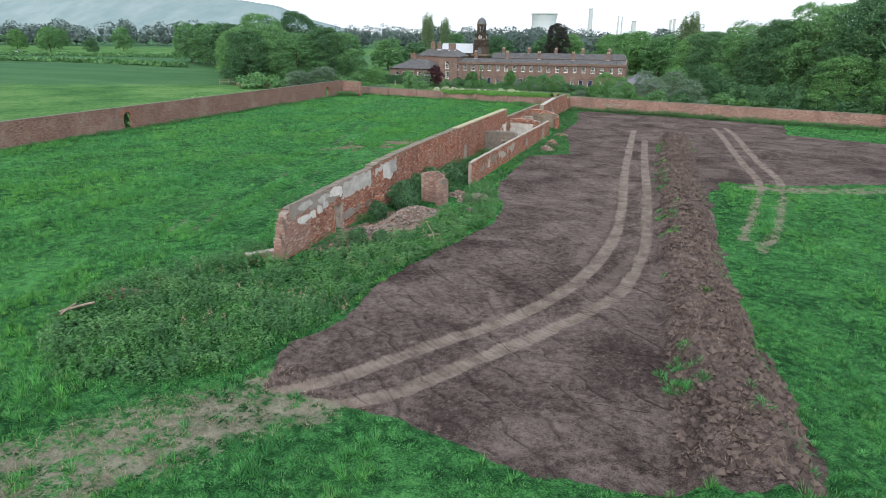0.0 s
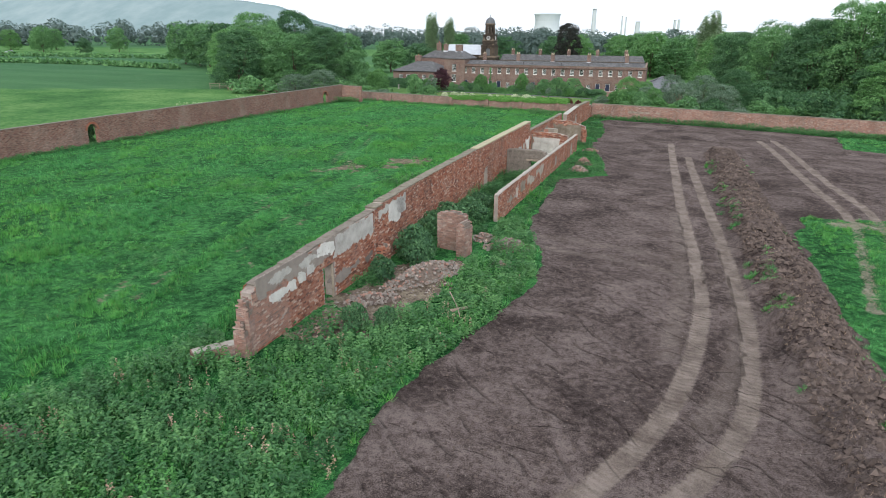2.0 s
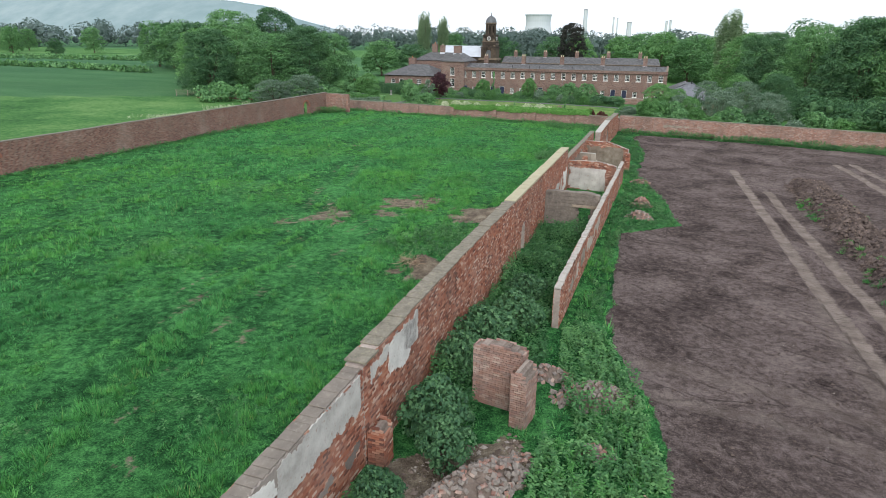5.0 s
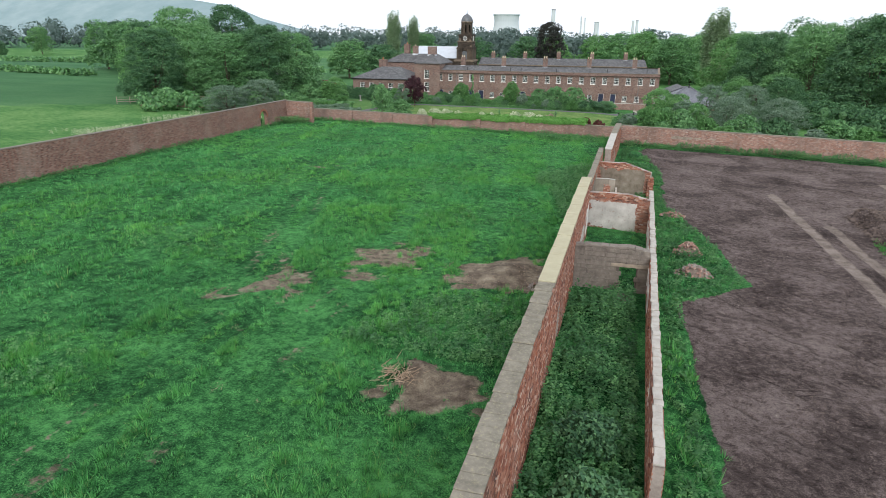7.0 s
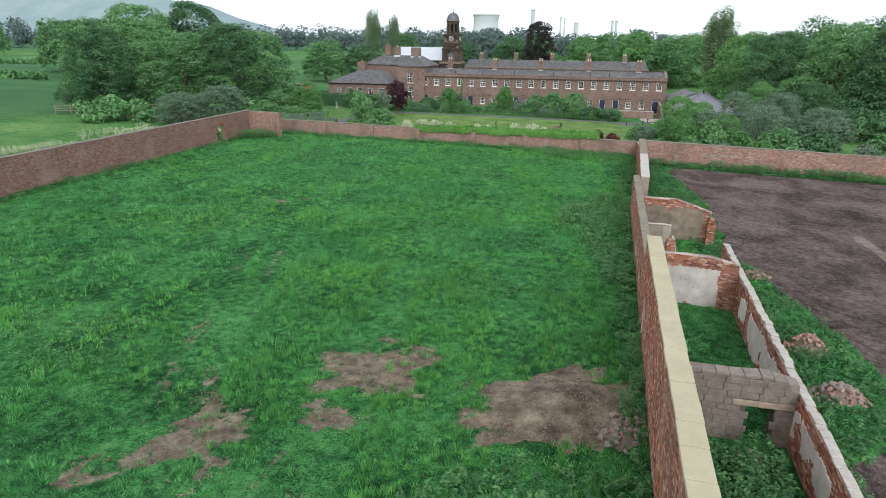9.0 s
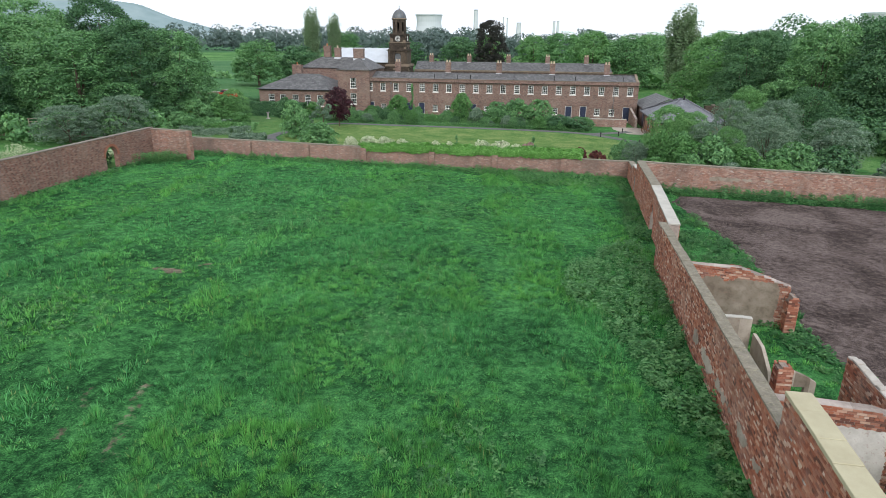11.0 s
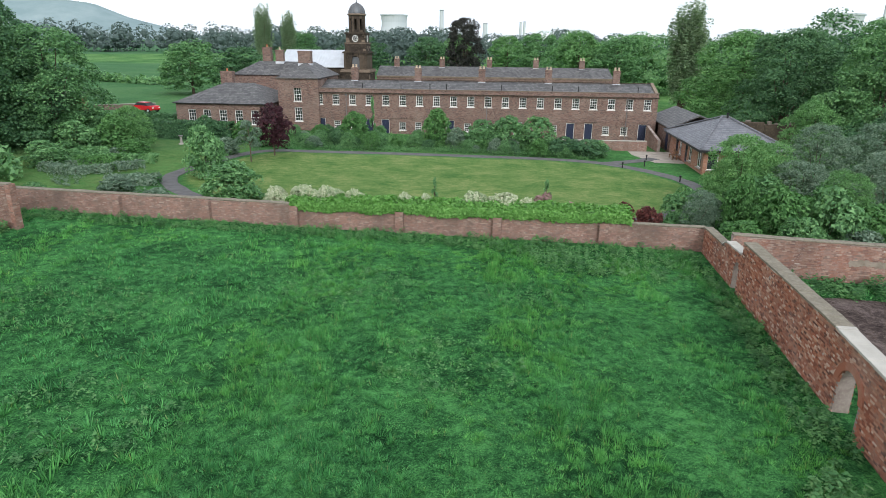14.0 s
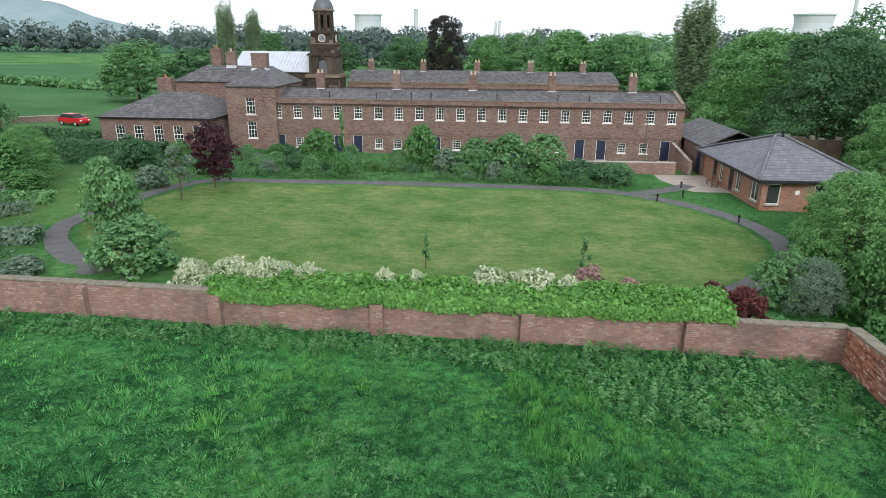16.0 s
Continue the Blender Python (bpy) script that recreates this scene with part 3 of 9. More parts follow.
def mound_height(x, y):
    d, s = to_line(x, y, MOUND)
    wob = value_noise(x, y, 0.55, 3, 3)
    on = smooth(2.1, 1.2, d + (wob - 0.5) * 1.0)
    h = 0.72 * smooth(2.0, 0.7, d + (wob - 0.5) * 1.3) * (0.6 + 0.8 * value_noise(x, y, 0.45, 2, 8))
    h = h + on * (value_noise(x, y, 1.3, 2, 5) - 0.45) * 0.5 + on * (value_noise(x, y, 3.2, 2, 6) - 0.5) * 0.26
    return np.maximum(h, -0.05)


def soil_mask(x, y):
    d, _ = to_line(x, y, SOIL, True)
    sd = np.where(inside(x, y, SOIL), d, -d) + (value_noise(x, y, 0.5, 3, 11) - 0.5) * 1.1
    return smooth(-0.25, 0.25, sd)


def bare_mask(x, y):
    out = np.zeros(np.shape(x))
    for poly, ragged in BARE:
        d, _ = to_line(x, y, poly, True)
        sd = np.where(inside(x, y, poly), d, -d) + (value_noise(x, y, 0.9, 4, 21) - 0.5) * 3.0 * ragged + (value_noise(x, y, 2.2, 3, 29) - 0.5) * 1.8
        out = np.maximum(out, smooth(-0.15, 0.2, sd - (0.35 if ragged > 1 else 0.1)) * (0.7 if ragged > 1 else 1.0))
    for line in FIELD_RUTS:
        d, _ = to_line(x, y, line)
        out = np.maximum(out, 0.5 * smooth(0.45, 0.15, d) * smooth(0.45, 0.62, value_noise(x, y, 0.5, 3, 23)))
    for line, wide in ((TRACKS[2], 0.6), (TRACKS[3], 0.6), (CROSS_PATH, 1.9)):
        d, _ = to_line(x, y, line)
        out = np.maximum(out, smooth(wide, 0.3 * wide, d + (value_noise(x, y, 1.2, 2, 26) - 0.5) * 0.6) * (0.38 + 0.4 * value_noise(x, y, 0.8, 2, 28)))
    for line in TRACKS[:2]:
        d, _ = to_line(x, y, line)
        out = np.maximum(out, np.where(y < 17, 0.62 * smooth(0.75, 0.15, d + (value_noise(x, y, 1.2, 2, 24) - 0.5) * 0.7), 0))
    d, _ = to_line(x, y, NEAR_PATH)
    return np.maximum(out, smooth(2.7, 1.5, d + (value_noise(x, y, 0.7, 3, 25) - 0.5) * 1.6) * (0.26 + 0.5 * value_noise(x, y, 1.1, 3, 27)))


def pale_mask(x, y):
    """Where bare ground is bleached straw and dust, not dark earth."""
    out = np.zeros(np.shape(x))
    for line, wide in ((TRACKS[2], 2.0), (TRACKS[3], 2.0), (CROSS_PATH, 3.5), (NEAR_PATH, 5.0)):
        d, _ = to_line(x, y, line)
        out = np.maximum(out, smooth(wide, 0.6 * wide, d))
    return out


FAINT_TRACKS = [curve_through([(-11, 46.6), (-6, 46.0), (-1.5, 44.2)]), curve_through([(-11, 44.4), (-6, 43.9), (-1.5, 42.0)]), curve_through([(-0.9, 52), (-0.5, 40), (-1.2, 33), (-2.4, 28.6)]), curve_through([(-3.4, 56), (-3.0, 42), (-3.6, 33)]),
                curve_through([(2.2, 57), (2.4, 40), (3.2, 26), (3.6, 17)])]


def track_mask(x, y):
    best, along = np.full(np.shape(x), 9.0), np.zeros(np.shape(x))
    for k, line in enumerate(TRACKS):
        d, s = to_line(x, y, line)
        along, best = np.where(d < best, s, along), np.minimum(best, d)
    strong = smooth(0.42, 0.24, best + (value_noise(x, y, 2.0, 2, 31) - 0.5) * 0.22)
    for line in FAINT_TRACKS[:4]:
        d, s = to_line(x, y, line)
        weak = 0.34 * smooth(0.5, 0.3, d)
        along, strong = np.where(weak > strong, s, along), np.maximum(strong, weak)
    return strong, along


def track_distance(x, y):
    return np.minimum.reduce([to_line(x, y, line)[0] for line in TRACKS])


def lawn_mask(x, y):
    d, _ = to_line(x, y, LAWN, True)
    return np.where(inside(x, y, LAWN), 1.0, smooth(0.2, 0.0, d))


def garden_north(x):
    """The line of the wall at the far end of the meadow."""
    return 117.0 - 0.022 * (np.asarray(x) + 17.0)


def ramped(lo, hi, grow):
    """Steps that widen outwards, for the far land."""
    out, v, st = [], lo, 1.0
    while v < hi:
        out.append(v)
        v, st = v + st, st * grow
    return out + [hi]


xs = sorted({*[-64 - v for v in ramped(0.5, 3900, 1.16)], *np.arange(-64, -14, 0.42), *np.arange(-14, -0.6, 0.2), *np.arange(-0.6, 5.8, 0.11), *np.arange(5.8, 11, 0.25), *np.arange(11, 40, 0.7), *[40 + v for v in ramped(0.5, 3900, 1.16)]})
ys = sorted({*[8 - v for v in ramped(0.3, 3900, 1.2)], *np.arange(8, 14, 0.3), *np.arange(14, 44, 0.17), *np.arange(44, 122, 0.4), *np.arange(122, 165, 0.8), *[165 + v for v in ramped(0.5, 4200, 1.16)]})
gx, gy = np.meshgrid(np.array(xs), np.array(ys))
near = (gx > -66) & (gx < 45) & (gy > 0) & (gy < 125)
soil_v = np.where(near, soil_mask(gx, gy), 0)
track_v, tread_v = track_mask(gx, gy)
bare_v = np.where(near, bare_mask(gx, gy), 0)
gz = G(gx, gy) + np.where(near, (value_noise(gx, gy, 0.35, 3, 1) - 0.5) * 0.16, 0)
gz = gz + np.where(near, mound_height(gx, gy), 0) - 0.07 * track_v + soil_v * (value_noise(gx, gy, 1.1, 3, 2) - 0.5) * 0.12
gz = gz + 0.5 * smooth(1.6, 0.2, np.hypot((gx + 22.6) / 1.0, (gy - 53.6) / 0.7)) * near + 0.45 * smooth(2.6, 0.4, np.hypot(gx + 20.6, (gy - 64.9) / 0.8)) * near
far_d = np.hypot(gx + 20, gy - 60)
tone_v = np.where(near & (gx > -61.5) & (gy < garden_north(gx)), 0.0, 0.5)
tone_v = np.where((gx > -76) & (gx < 8) & (gy > garden_north(gx)) & (gy < 162), 0.27, tone_v)
tone_v = np.where((gx < -61.5) & (gx * -0.55 + gy * 0.83 > 152), 0.75 + 0.5 * (value_noise(gx, gy, 0.004, 1, 40) - 0.5), tone_v)
tone_v = np.where(far_d > 330, 0.5 + 0.5 * np.round(value_noise(gx, gy, 0.0035, 1, 41)), tone_v)
n_r, n_c = gx.shape
idx = np.arange(n_r * n_c).reshape(n_r, n_c)
quads = np.stack([idx[:-1, :-1], idx[:-1, 1:], idx[1:, 1:], idx[1:, :-1]], -1).reshape(-1, 4)
me = raw_mesh("ground", np.stack([gx, gy, gz], -1).reshape(-1, 3), quads, M_GROUND, True)
for nm, arr in (("soil", soil_v), ("track", np.where(near & (track_v < 0.345), track_v, 0)), ("lawn", np.maximum(lawn_mask(gx, gy), 0.45 * inside(gx, gy, SIDE_LAWN))), ("bare", bare_v), ("trackd", np.minimum(track_distance(gx, gy), 1.0)), ("pale", np.where(near, pale_mask(gx, gy), 0)), ("tone", tone_v), ("tread", tread_v)):
    me.attributes.new(nm, "FLOAT", "POINT").data.foreach_set("value", np.asarray(arr, np.float32).ravel())
ground = tagged(new("ground", me), "rough green meadow and freshly scraped dark earth", "ground", kind="structure")


def land(x, y):
    """Surface height with mound, heaps and tracks."""
    x, y = np.asarray(x, float), np.asarray(y, float)
    z = G(x, y) + (value_noise(x, y, 0.35, 3, 1) - 0.5) * 0.16 + mound_height(x, y)
    return z + 0.5 * smooth(1.6, 0.2, np.hypot(x + 22.6, (y - 53.6) / 0.7)) + 0.45 * smooth(2.6, 0.4, np.hypot(x + 20.6, (y - 64.9) / 0.8))


def ribbon(name, line, width, mat, label, category, lift=0.03):
    """A path laid on the ground, with a thin rounded edge."""
    bm = bmesh.new()
    rows = []
    for i, (x, y) in enumerate(line):
        a, b = line[max(i - 1, 0)], line[min(i + 1, len(line) - 1)]
        dx, dy = b[0] - a[0], b[1] - a[1]
        ln = math.hypot(dx, dy) or 1
        nx, ny = -dy / ln, dx / ln
        w = width / 2 * (1 + 0.08 * math.sin(i * 1.7))
        rows.append([bm.verts.new((x + nx * w * k, y + ny * w * k, g(x, y) + (lift if abs(k) < 1.01 else -0.08))) for k in (-1.08, -1, 0, 1, 1.08)])
    for a, b in zip(rows, rows[1:]):
        for k in range(4):
            bm.faces.new((a[k], b[k], b[k + 1], a[k + 1]))
    return tagged(part(name, bm, mat), label, category, kind="structure")


PATH_RING = curve_through([(-47.5, 121.6), (-51.0, 123.4), (-55.8, 128.6), (-56.2, 134.2), (-53.8, 143.4), (-46.5, 145.0), (-33, 146.1), (-21, 146.0), (-15.2, 142.4), (-12.0, 136.6), (-12.4, 130.6), (-15.2, 126.6), (-19.5, 122.8)])
ribbon("garden_path", PATH_RING, 1.3, M_TARMAC, "grey tarmac garden path curving round the lawn", "path")
ribbon("garden_path", curve_through([(-18.2, 145.2), (-15, 147.3), (-12.5, 149.5)]), 1.3, M_TARMAC, "grey tarmac path leading to a paved yard", "path", 0.036)
ribbon("garden_path", curve_through([(-12.2, 132), (-8, 133.5), (-2, 134)]), 1.3, M_TARMAC, "grey tarmac path running off under shrubs", "path", 0.036)
ribbon("driveway", curve_through([(-78, 172), (-72, 180), (-66, 188)]), 3.0, M_TARMAC, "grey tarmac driveway beside the house", "road", 0.036)

# ---- garden walls ----
def wall_frame(x0, y0, x1, y1, name, label, category="garden wall", kind=""):
    """An Empty at a wall's foot: local x runs along the wall, y to its left, z up."""
    a = math.degrees(math.atan2(y1 - y0, x1 - x0))
    return thing(name, label, category, (x0, y0, 0), a, kind=kind), math.hypot(x1 - x0, y1 - y0)


def solid_strips(length, top, foot, y0, y1, openings, step=0.5):
    """The core of a wall, cut through by its openings: (s0, s1, sill, head, arched)."""
    cuts = {0.0, length}
    cuts.update(np.arange(step, length, step))
    for s0, s1, zs, zh, arched in openings:
        cuts.update((s0, s1))
        if arched:
            cuts.update(np.linspace(s0, s1, 11))
    cuts = sorted(cuts)
    cuts = [c for i, c in enumerate(cuts) if i == 0 or c - cuts[i - 1] > 0.004]
    bm = bmesh.new()
    for a, b in zip(cuts, cuts[1:]):
        m = (a + b) / 2
        za, zb, f = top(a + 1e-4), top(b - 1e-4), foot(m)
        gaps = [o for o in openings if o[0] < m < o[1]]
        low = f
        for s0, s1, zs, zh, arched in gaps:
            r = (s1 - s0) / 2
            if arched:
                zh = zh - r + math.sqrt(max(r * r - (m - s0 - r) ** 2, 0))
            if zs > low:
                box(bm, a, b, y0, y1, low, zs)
            low = zh
        vs = [bm.verts.new(p) for p in ((a, y0, low), (b, y0, low), (b, y1, low), (a, y1, low), (a, y0, za), (b, y0, zb), (b, y1, zb), (a, y1, za))]
        for f4 in ((3, 2, 1, 0), (4, 5, 6, 7), (0, 1, 5, 4), (2, 3, 7, 6), (3, 0, 4, 7), (1, 2, 6, 5)):
            bm.faces.new([vs[i] for i in f4])
    return bm




def brick_cells(length, top, foot, openings, seed, height=0.078, stretch=0.235, missing=0.0):
    """Places of the bricks of one face: (s, z, half length) in courses, headers every fourth course."""
    r = np.random.default_rng(seed)
    rows = []
    zmin = min(foot(s) for s in (0, length))
    zmax = max(top(s) for s in np.linspace(0, length, 60))
    for k in range(int((zmax - zmin) / height) + 1):
        w = stretch / 2 if k % 4 == 3 else stretch
        s = np.arange(-(k % 2) * w / 2, length, w) + w / 2
        rows.append(np.stack([s, np.full(len(s), zmin + (k + 0.5) * height), np.full(len(s), w / 2 - 0.006)], 1))
    c = np.concatenate(rows)
    lo, hi = np.clip(c[:, 0] - c[:, 2], 0, length), np.clip(c[:, 0] + c[:, 2], 0, length)
    c[:, 0], c[:, 2] = (lo + hi) / 2, (hi - lo) / 2
    tops = np.array([top(v) for v in np.linspace(0, length, 400)])
    keep = (c[:, 2] > 0.02) & (c[:, 1] + height / 2 < np.interp(c[:, 0], np.linspace(0, length, 400), tops) + 0.02)
    for s0, s1, zs, zh, arched in openings:
        rr = (s1 - s0) / 2
        head = zh - rr + np.sqrt(np.maximum(rr * rr - (c[:, 0] - s0 - rr) ** 2, 0)) if arched else zh
        keep &= ~((c[:, 0] > s0 - 0.05) & (c[:, 0] < s1 + 0.05) & (c[:, 1] > zs) & (c[:, 1] < head + 0.03))
    keep &= r.random(len(c)) > missing
    return c[keep]


def brick_mesh(name, cells, y, out, seed, mat, height=0.078):
    """All bricks of a face in one mesh; out is the sense of the outward side."""
    r = np.random.default_rng(seed + 1)
    n = len(cells)
    proud = (0.010 + 0.012 * r.random(n)) * out
    s, z, h = cells.T
    co = np.zeros((n, 8, 3))
    for i in range(8):
        jit = (r.random((n, 3)) - 0.5) * (0.007, 0.008, 0.006)
        co[:, i, 0] = s + h * (1 if i & 1 else -1)
        co[:, i, 1] = y + (proud if i & 2 else -0.02 * out)
        co[:, i, 2] = z + (height / 2 - 0.0055) * (1 if i & 4 else -1)
        co[:, i] += jit
    face = np.array([(4, 5, 7, 6), (2, 6, 7, 3), (0, 4, 6, 2), (1, 3, 7, 5)])
    if out < 0:
        face = face[:, ::-1]
    return raw_mesh(name, co.reshape(-1, 3), (np.arange(n)[:, None, None] * 8 + face[None]).reshape(-1, 4), mat)


SINGLE_BRICKS = []


def brick_wall(name, label, p0, p1, thick, top, openings=(), sides=(1, -1), seed=1, core=None, missing=0.004, foot=None, single_to=0.0, mat=None):
    """A wall with a mortar core and every brick of its faces built; the given line is its right-hand face."""
    base, length = wall_frame(*p0, *p1, name, label)
    u = ((p1[0] - p0[0]) / length, (p1[1] - p0[1]) / length)
    foot = foot or (lambda s: g(p0[0] + u[0] * s, p0[1] + u[1] * s) - 0.25)
    part("mortar_core", solid_strips(length, lambda s: top(s) - 0.015, foot, 0.012, thick - 0.012, openings), core or M_MORTAR, base)
    for side in sides:
        cells = brick_cells(length, top, foot, openings, seed + side, missing=missing)
        y = thick - 0.012 if side > 0 else 0.012
        if side < 0 and single_to > 0:
            alone = (cells[:, 0] < single_to) & (cells[:, 1] > foot(0) + 0.35)
            SINGLE_BRICKS.append((base, cells[alone]))
            cells = cells[~alone]
        ob = child(new("brickwork", brick_mesh("brickwork", cells, y, side, seed + side, mat or M_BRICK)), base)
        tagged(ob, kind="stuff")
    return base


def coping(base, s0, s1, y0, y1, top, mat, slab=0.9, thick=0.1, name="coping_slab", seed=3, label="", lap=0.05, rough=0.012):
    """Coping slabs laid one by one along the wall's top."""
    r = random.Random(seed)
    s = s0
    while s < s1 - 0.05:
        w = min(slab * r.uniform(0.85, 1.15), s1 - s)
        bm = bmesh.new()
        dz = r.uniform(-rough, rough)
        a, b = top(s + 0.01), top(s + w - 0.01)
        e = r.uniform(-rough, rough) * 1.2
        vs = [bm.verts.new(p) for p in ((s + 0.006, y0 - lap + e, a + dz), (s + w - 0.006, y0 - lap + e, b + dz), (s + w - 0.006, y1 + lap + e, b + dz), (s + 0.006, y1 + lap + e, a + dz))]
        f = bm.faces.new(vs)
        up = bmesh.ops.extrude_face_region(bm, geom=[f])["geom"]
        bmesh.ops.translate(bm, vec=(0, 0, thick), verts=[v for v in up if isinstance(v, bmesh.types.BMVert)])
        bmesh.ops.recalc_face_normals(bm, faces=bm.faces[:])
        bmesh.ops.bevel(bm, geom=bm.edges[:], offset=0.012, segments=1, affect="EDGES")
        part(name, bm, mat, base, label)
        s += w


def plaster_patch(base, s0, s1, z0, z1, y, out, seed, mat, fill=0.62, cell=0.06, name="plaster_patch", label=""):
    """A ragged skin of old plaster left on a wall's face, 18 mm thick."""
    nx, nz = max(int((s1 - s0) / cell), 3), max(int((z1 - z0) / cell), 3)
    sx, sz = np.meshgrid(np.linspace(s0, s1, nx + 1)[:-1], np.linspace(z0, z1, nz + 1)[:-1])
    ux, uz = (sx - s0) / (s1 - s0), (sz - z0) / (z1 - z0)
    edge = np.minimum(np.minimum(ux, 1 - ux) * (s1 - s0), np.minimum(uz, 1 - uz) * (z1 - z0))
    field = value_noise(sx, sz, 1.4, 4, seed) + 0.35 * smooth(0.0, 0.35, edge) - 0.35
    on = field > np.quantile(field, 1 - fill)
    bm = bmesh.new()
    cache = {}

    def vert(i, j, d):
        key = (i, j, d)
        if key not in cache:
            jx, jz = math.sin(i * 12.9 + j * 78.2 + seed) * cell * 0.35, math.sin(i * 39.3 + j * 11.1 + seed) * cell * 0.35
            cache[key] = bm.verts.new((s0 + (s1 - s0) * i / nx + jx, y + out * d, z0 + (z1 - z0) * j / nz + jz))
        return cache[key]
    for j in range(nz):
        for i in range(nx):
            if not on[j, i]:
                continue
            bm.faces.new([vert(*c, 0.028) for c in ((i, j), (i + 1, j), (i + 1, j + 1), (i, j + 1))])
            for (di, dj), (c0, c1) in (((0, -1), ((i, j), (i + 1, j))), ((0, 1), ((i + 1, j + 1), (i, j + 1))), ((-1, 0), ((i, j + 1), (i, j))), ((1, 0), ((i + 1, j), (i + 1, j + 1)))):
                ii, jj = i + di, j + dj
                if not (0 <= ii < nx and 0 <= jj < nz and on[jj, ii]):
                    bm.faces.new([vert(*c0, 0.028), vert(*c1, 0.028), vert(*c1, -0.02), vert(*c0, -0.02)])
    bmesh.ops.recalc_face_normals(bm, faces=bm.faces[:])
    return part(name, bm, mat, base, label)


def mid_x(y):
    """The meadow-side face of the long middle wall."""
    return -18.87 + 0.0135 * (y - 27.4) if y <= 92.605 else -17.45 + 0.036 * (y - 92.6)


def at_line(y0, rel):
    """Top height along the middle wall from heights over the ground."""
    def top(s):
        y = y0 + s
        return g(mid_x(y) + 0.3, y) + 0.15 + float(np.interp(y, *rel))
    return top


def mid_wall(y0, y1, thick, rel, label, openings=(), seed=1, missing=0.004, single_to=0.0):
    """A length of the middle wall; openings in plan y and heights over the ground."""
    p0, p1 = (mid_x(y0) + thick, y0), (mid_x(y1) + thick, y1)
    ops = []
    for a, b, zs, zh, arched in openings:
        gz0 = g(mid_x(a), a)
        ops.append((a - y0, b - y0, gz0 + zs, gz0 + zh, arched))
    return brick_wall("garden_wall", label, p0, p1, thick, at_line(y0, rel), ops, seed=seed, missing=missing, single_to=single_to)


WA = ([27.4, 27.7, 28.2, 32, 37.6], [2.25, 2.40, 2.46, 2.66, 2.86])
wall_a = mid_wall(27.4, 37.6, 0.52, WA, "ruined red brick garden wall with patches of white plaster", [(32.45, 33.35, -0.3, 1.65, False)], 11, 0.012, 2.3)
WB = ([37.6, 38.5, 38.55, 42, 42.1, 55.2], [2.98, 3.0, 3.12, 3.2, 3.24, 3.36])
wall_b = mid_wall(37.6, 55.2, 0.55, WB, "tall weathered red brick garden wall with lichened coping", [], 13)
WC = ([55.2, 73.4], [3.32, 3.38])
wall_c = mid_wall(55.2, 73.4, 0.52, WC, "red brick garden wall capped with new buff stone", [(57.3, 58.3, -0.3, 1.7, True), (70.6, 71.3, -0.3, 1.75, False)], 15)
WD = ([73.4, 80, 92.6], [2.42, 2.36, 2.30])
wall_d = mid_wall(73.4, 92.6, 0.40, WD, "red brick garden wall with pale coping and bleached patches", [], 17)
WE = ([92.6, 97, 101, 110.2], [2.2, 2.42, 2.58, 2.46])
wall_e = mid_wall(92.61, 110.2, 0.56, WE, "red brick garden wall with an arched doorway", [(98.4, 99.8, -0.3, 1.88, True)], 19)
WF = ([110.2, 113.0, 113.1, 117.2], [1.85, 1.72, 1.42, 1.28])
wall_f = mid_wall(110.2, 116.9, 0.45, WF, "low red brick garden wall with pale coping", [(110.4, 111.1, -0.3, 1.5, True)], 21)

top_a, top_b, top_c, top_d, top_e, top_f = (at_line(y, r) for y, r in ((27.4, WA), (37.6, WB), (55.2, WC), (73.4, WD), (92.61, WE), (110.2, WF)))
coping(wall_a, 0.35, 10.2, 0.0, 0.52, top_a, M_COPE_DARK, 0.33, 0.05, "capping", 5, lap=-0.02, rough=0.022)
coping(wall_b, 0.05, 0.9, 0.0, 0.55, top_b, M_COPE_OLD, 0.45, 0.08, "coping_slab", 6)
coping(wall_b, 0.95, 17.6, 0.0, 0.55, top_b, M_COPE_OLD, 0.5, 0.05, "coping_slab", 7, lap=0.02, rough=0.02)
coping(wall_c, 0.0, 18.2, 0.0, 0.52, top_c, M_COPE_YELLOW, 0.95, 0.11, "coping_slab", 8, lap=0.04)
coping(wall_d, 0.0, 19.2, 0.0, 0.40, top_d, M_COPE_OLD, 0.7, 0.06, "coping_slab", 9, lap=0.01)
coping(wall_e, 0.0, 8.0, 0.0, 0.56, top_e, M_COPE_WHITE, 0.95, 0.09, "coping_slab", 10, lap=0.03)
coping(wall_e, 8.0, 17.6, 0.0, 0.56, top_e, M_COPE_OLD, 0.8, 0.09, "coping_slab", 11, lap=0.03)
coping(wall_f, 0.3, 3.2, 0.0, 0.45, top_f, M_COPE_WHITE, 0.8, 0.09, "coping_slab", 12, lap=0.03)
coping(wall_f, 3.2, 6.8, 0.0, 0.45, top_f, M_COPE_OLD, 0.8, 0.09, "coping_slab", 13, lap=0.03)


def rel(y, h):
    return g(mid_x(y), y) + 0.15 + h


# the side towards the ploughed land keeps patches of limewashed plaster
plaster_patch(wall_a, 0.25, 9.9, rel(28, 1.78), rel(36, 2.74), 0.012, -1, 101, M_PLASTER_GREY, 0.86, label="grey weathered render")
plaster_patch(wall_a, 5.2, 10.1, rel(33, 0.2), rel(36, 1.0), 0.012, -1, 103, M_PLASTER_GREY, 0.3, label="grey weathered render")
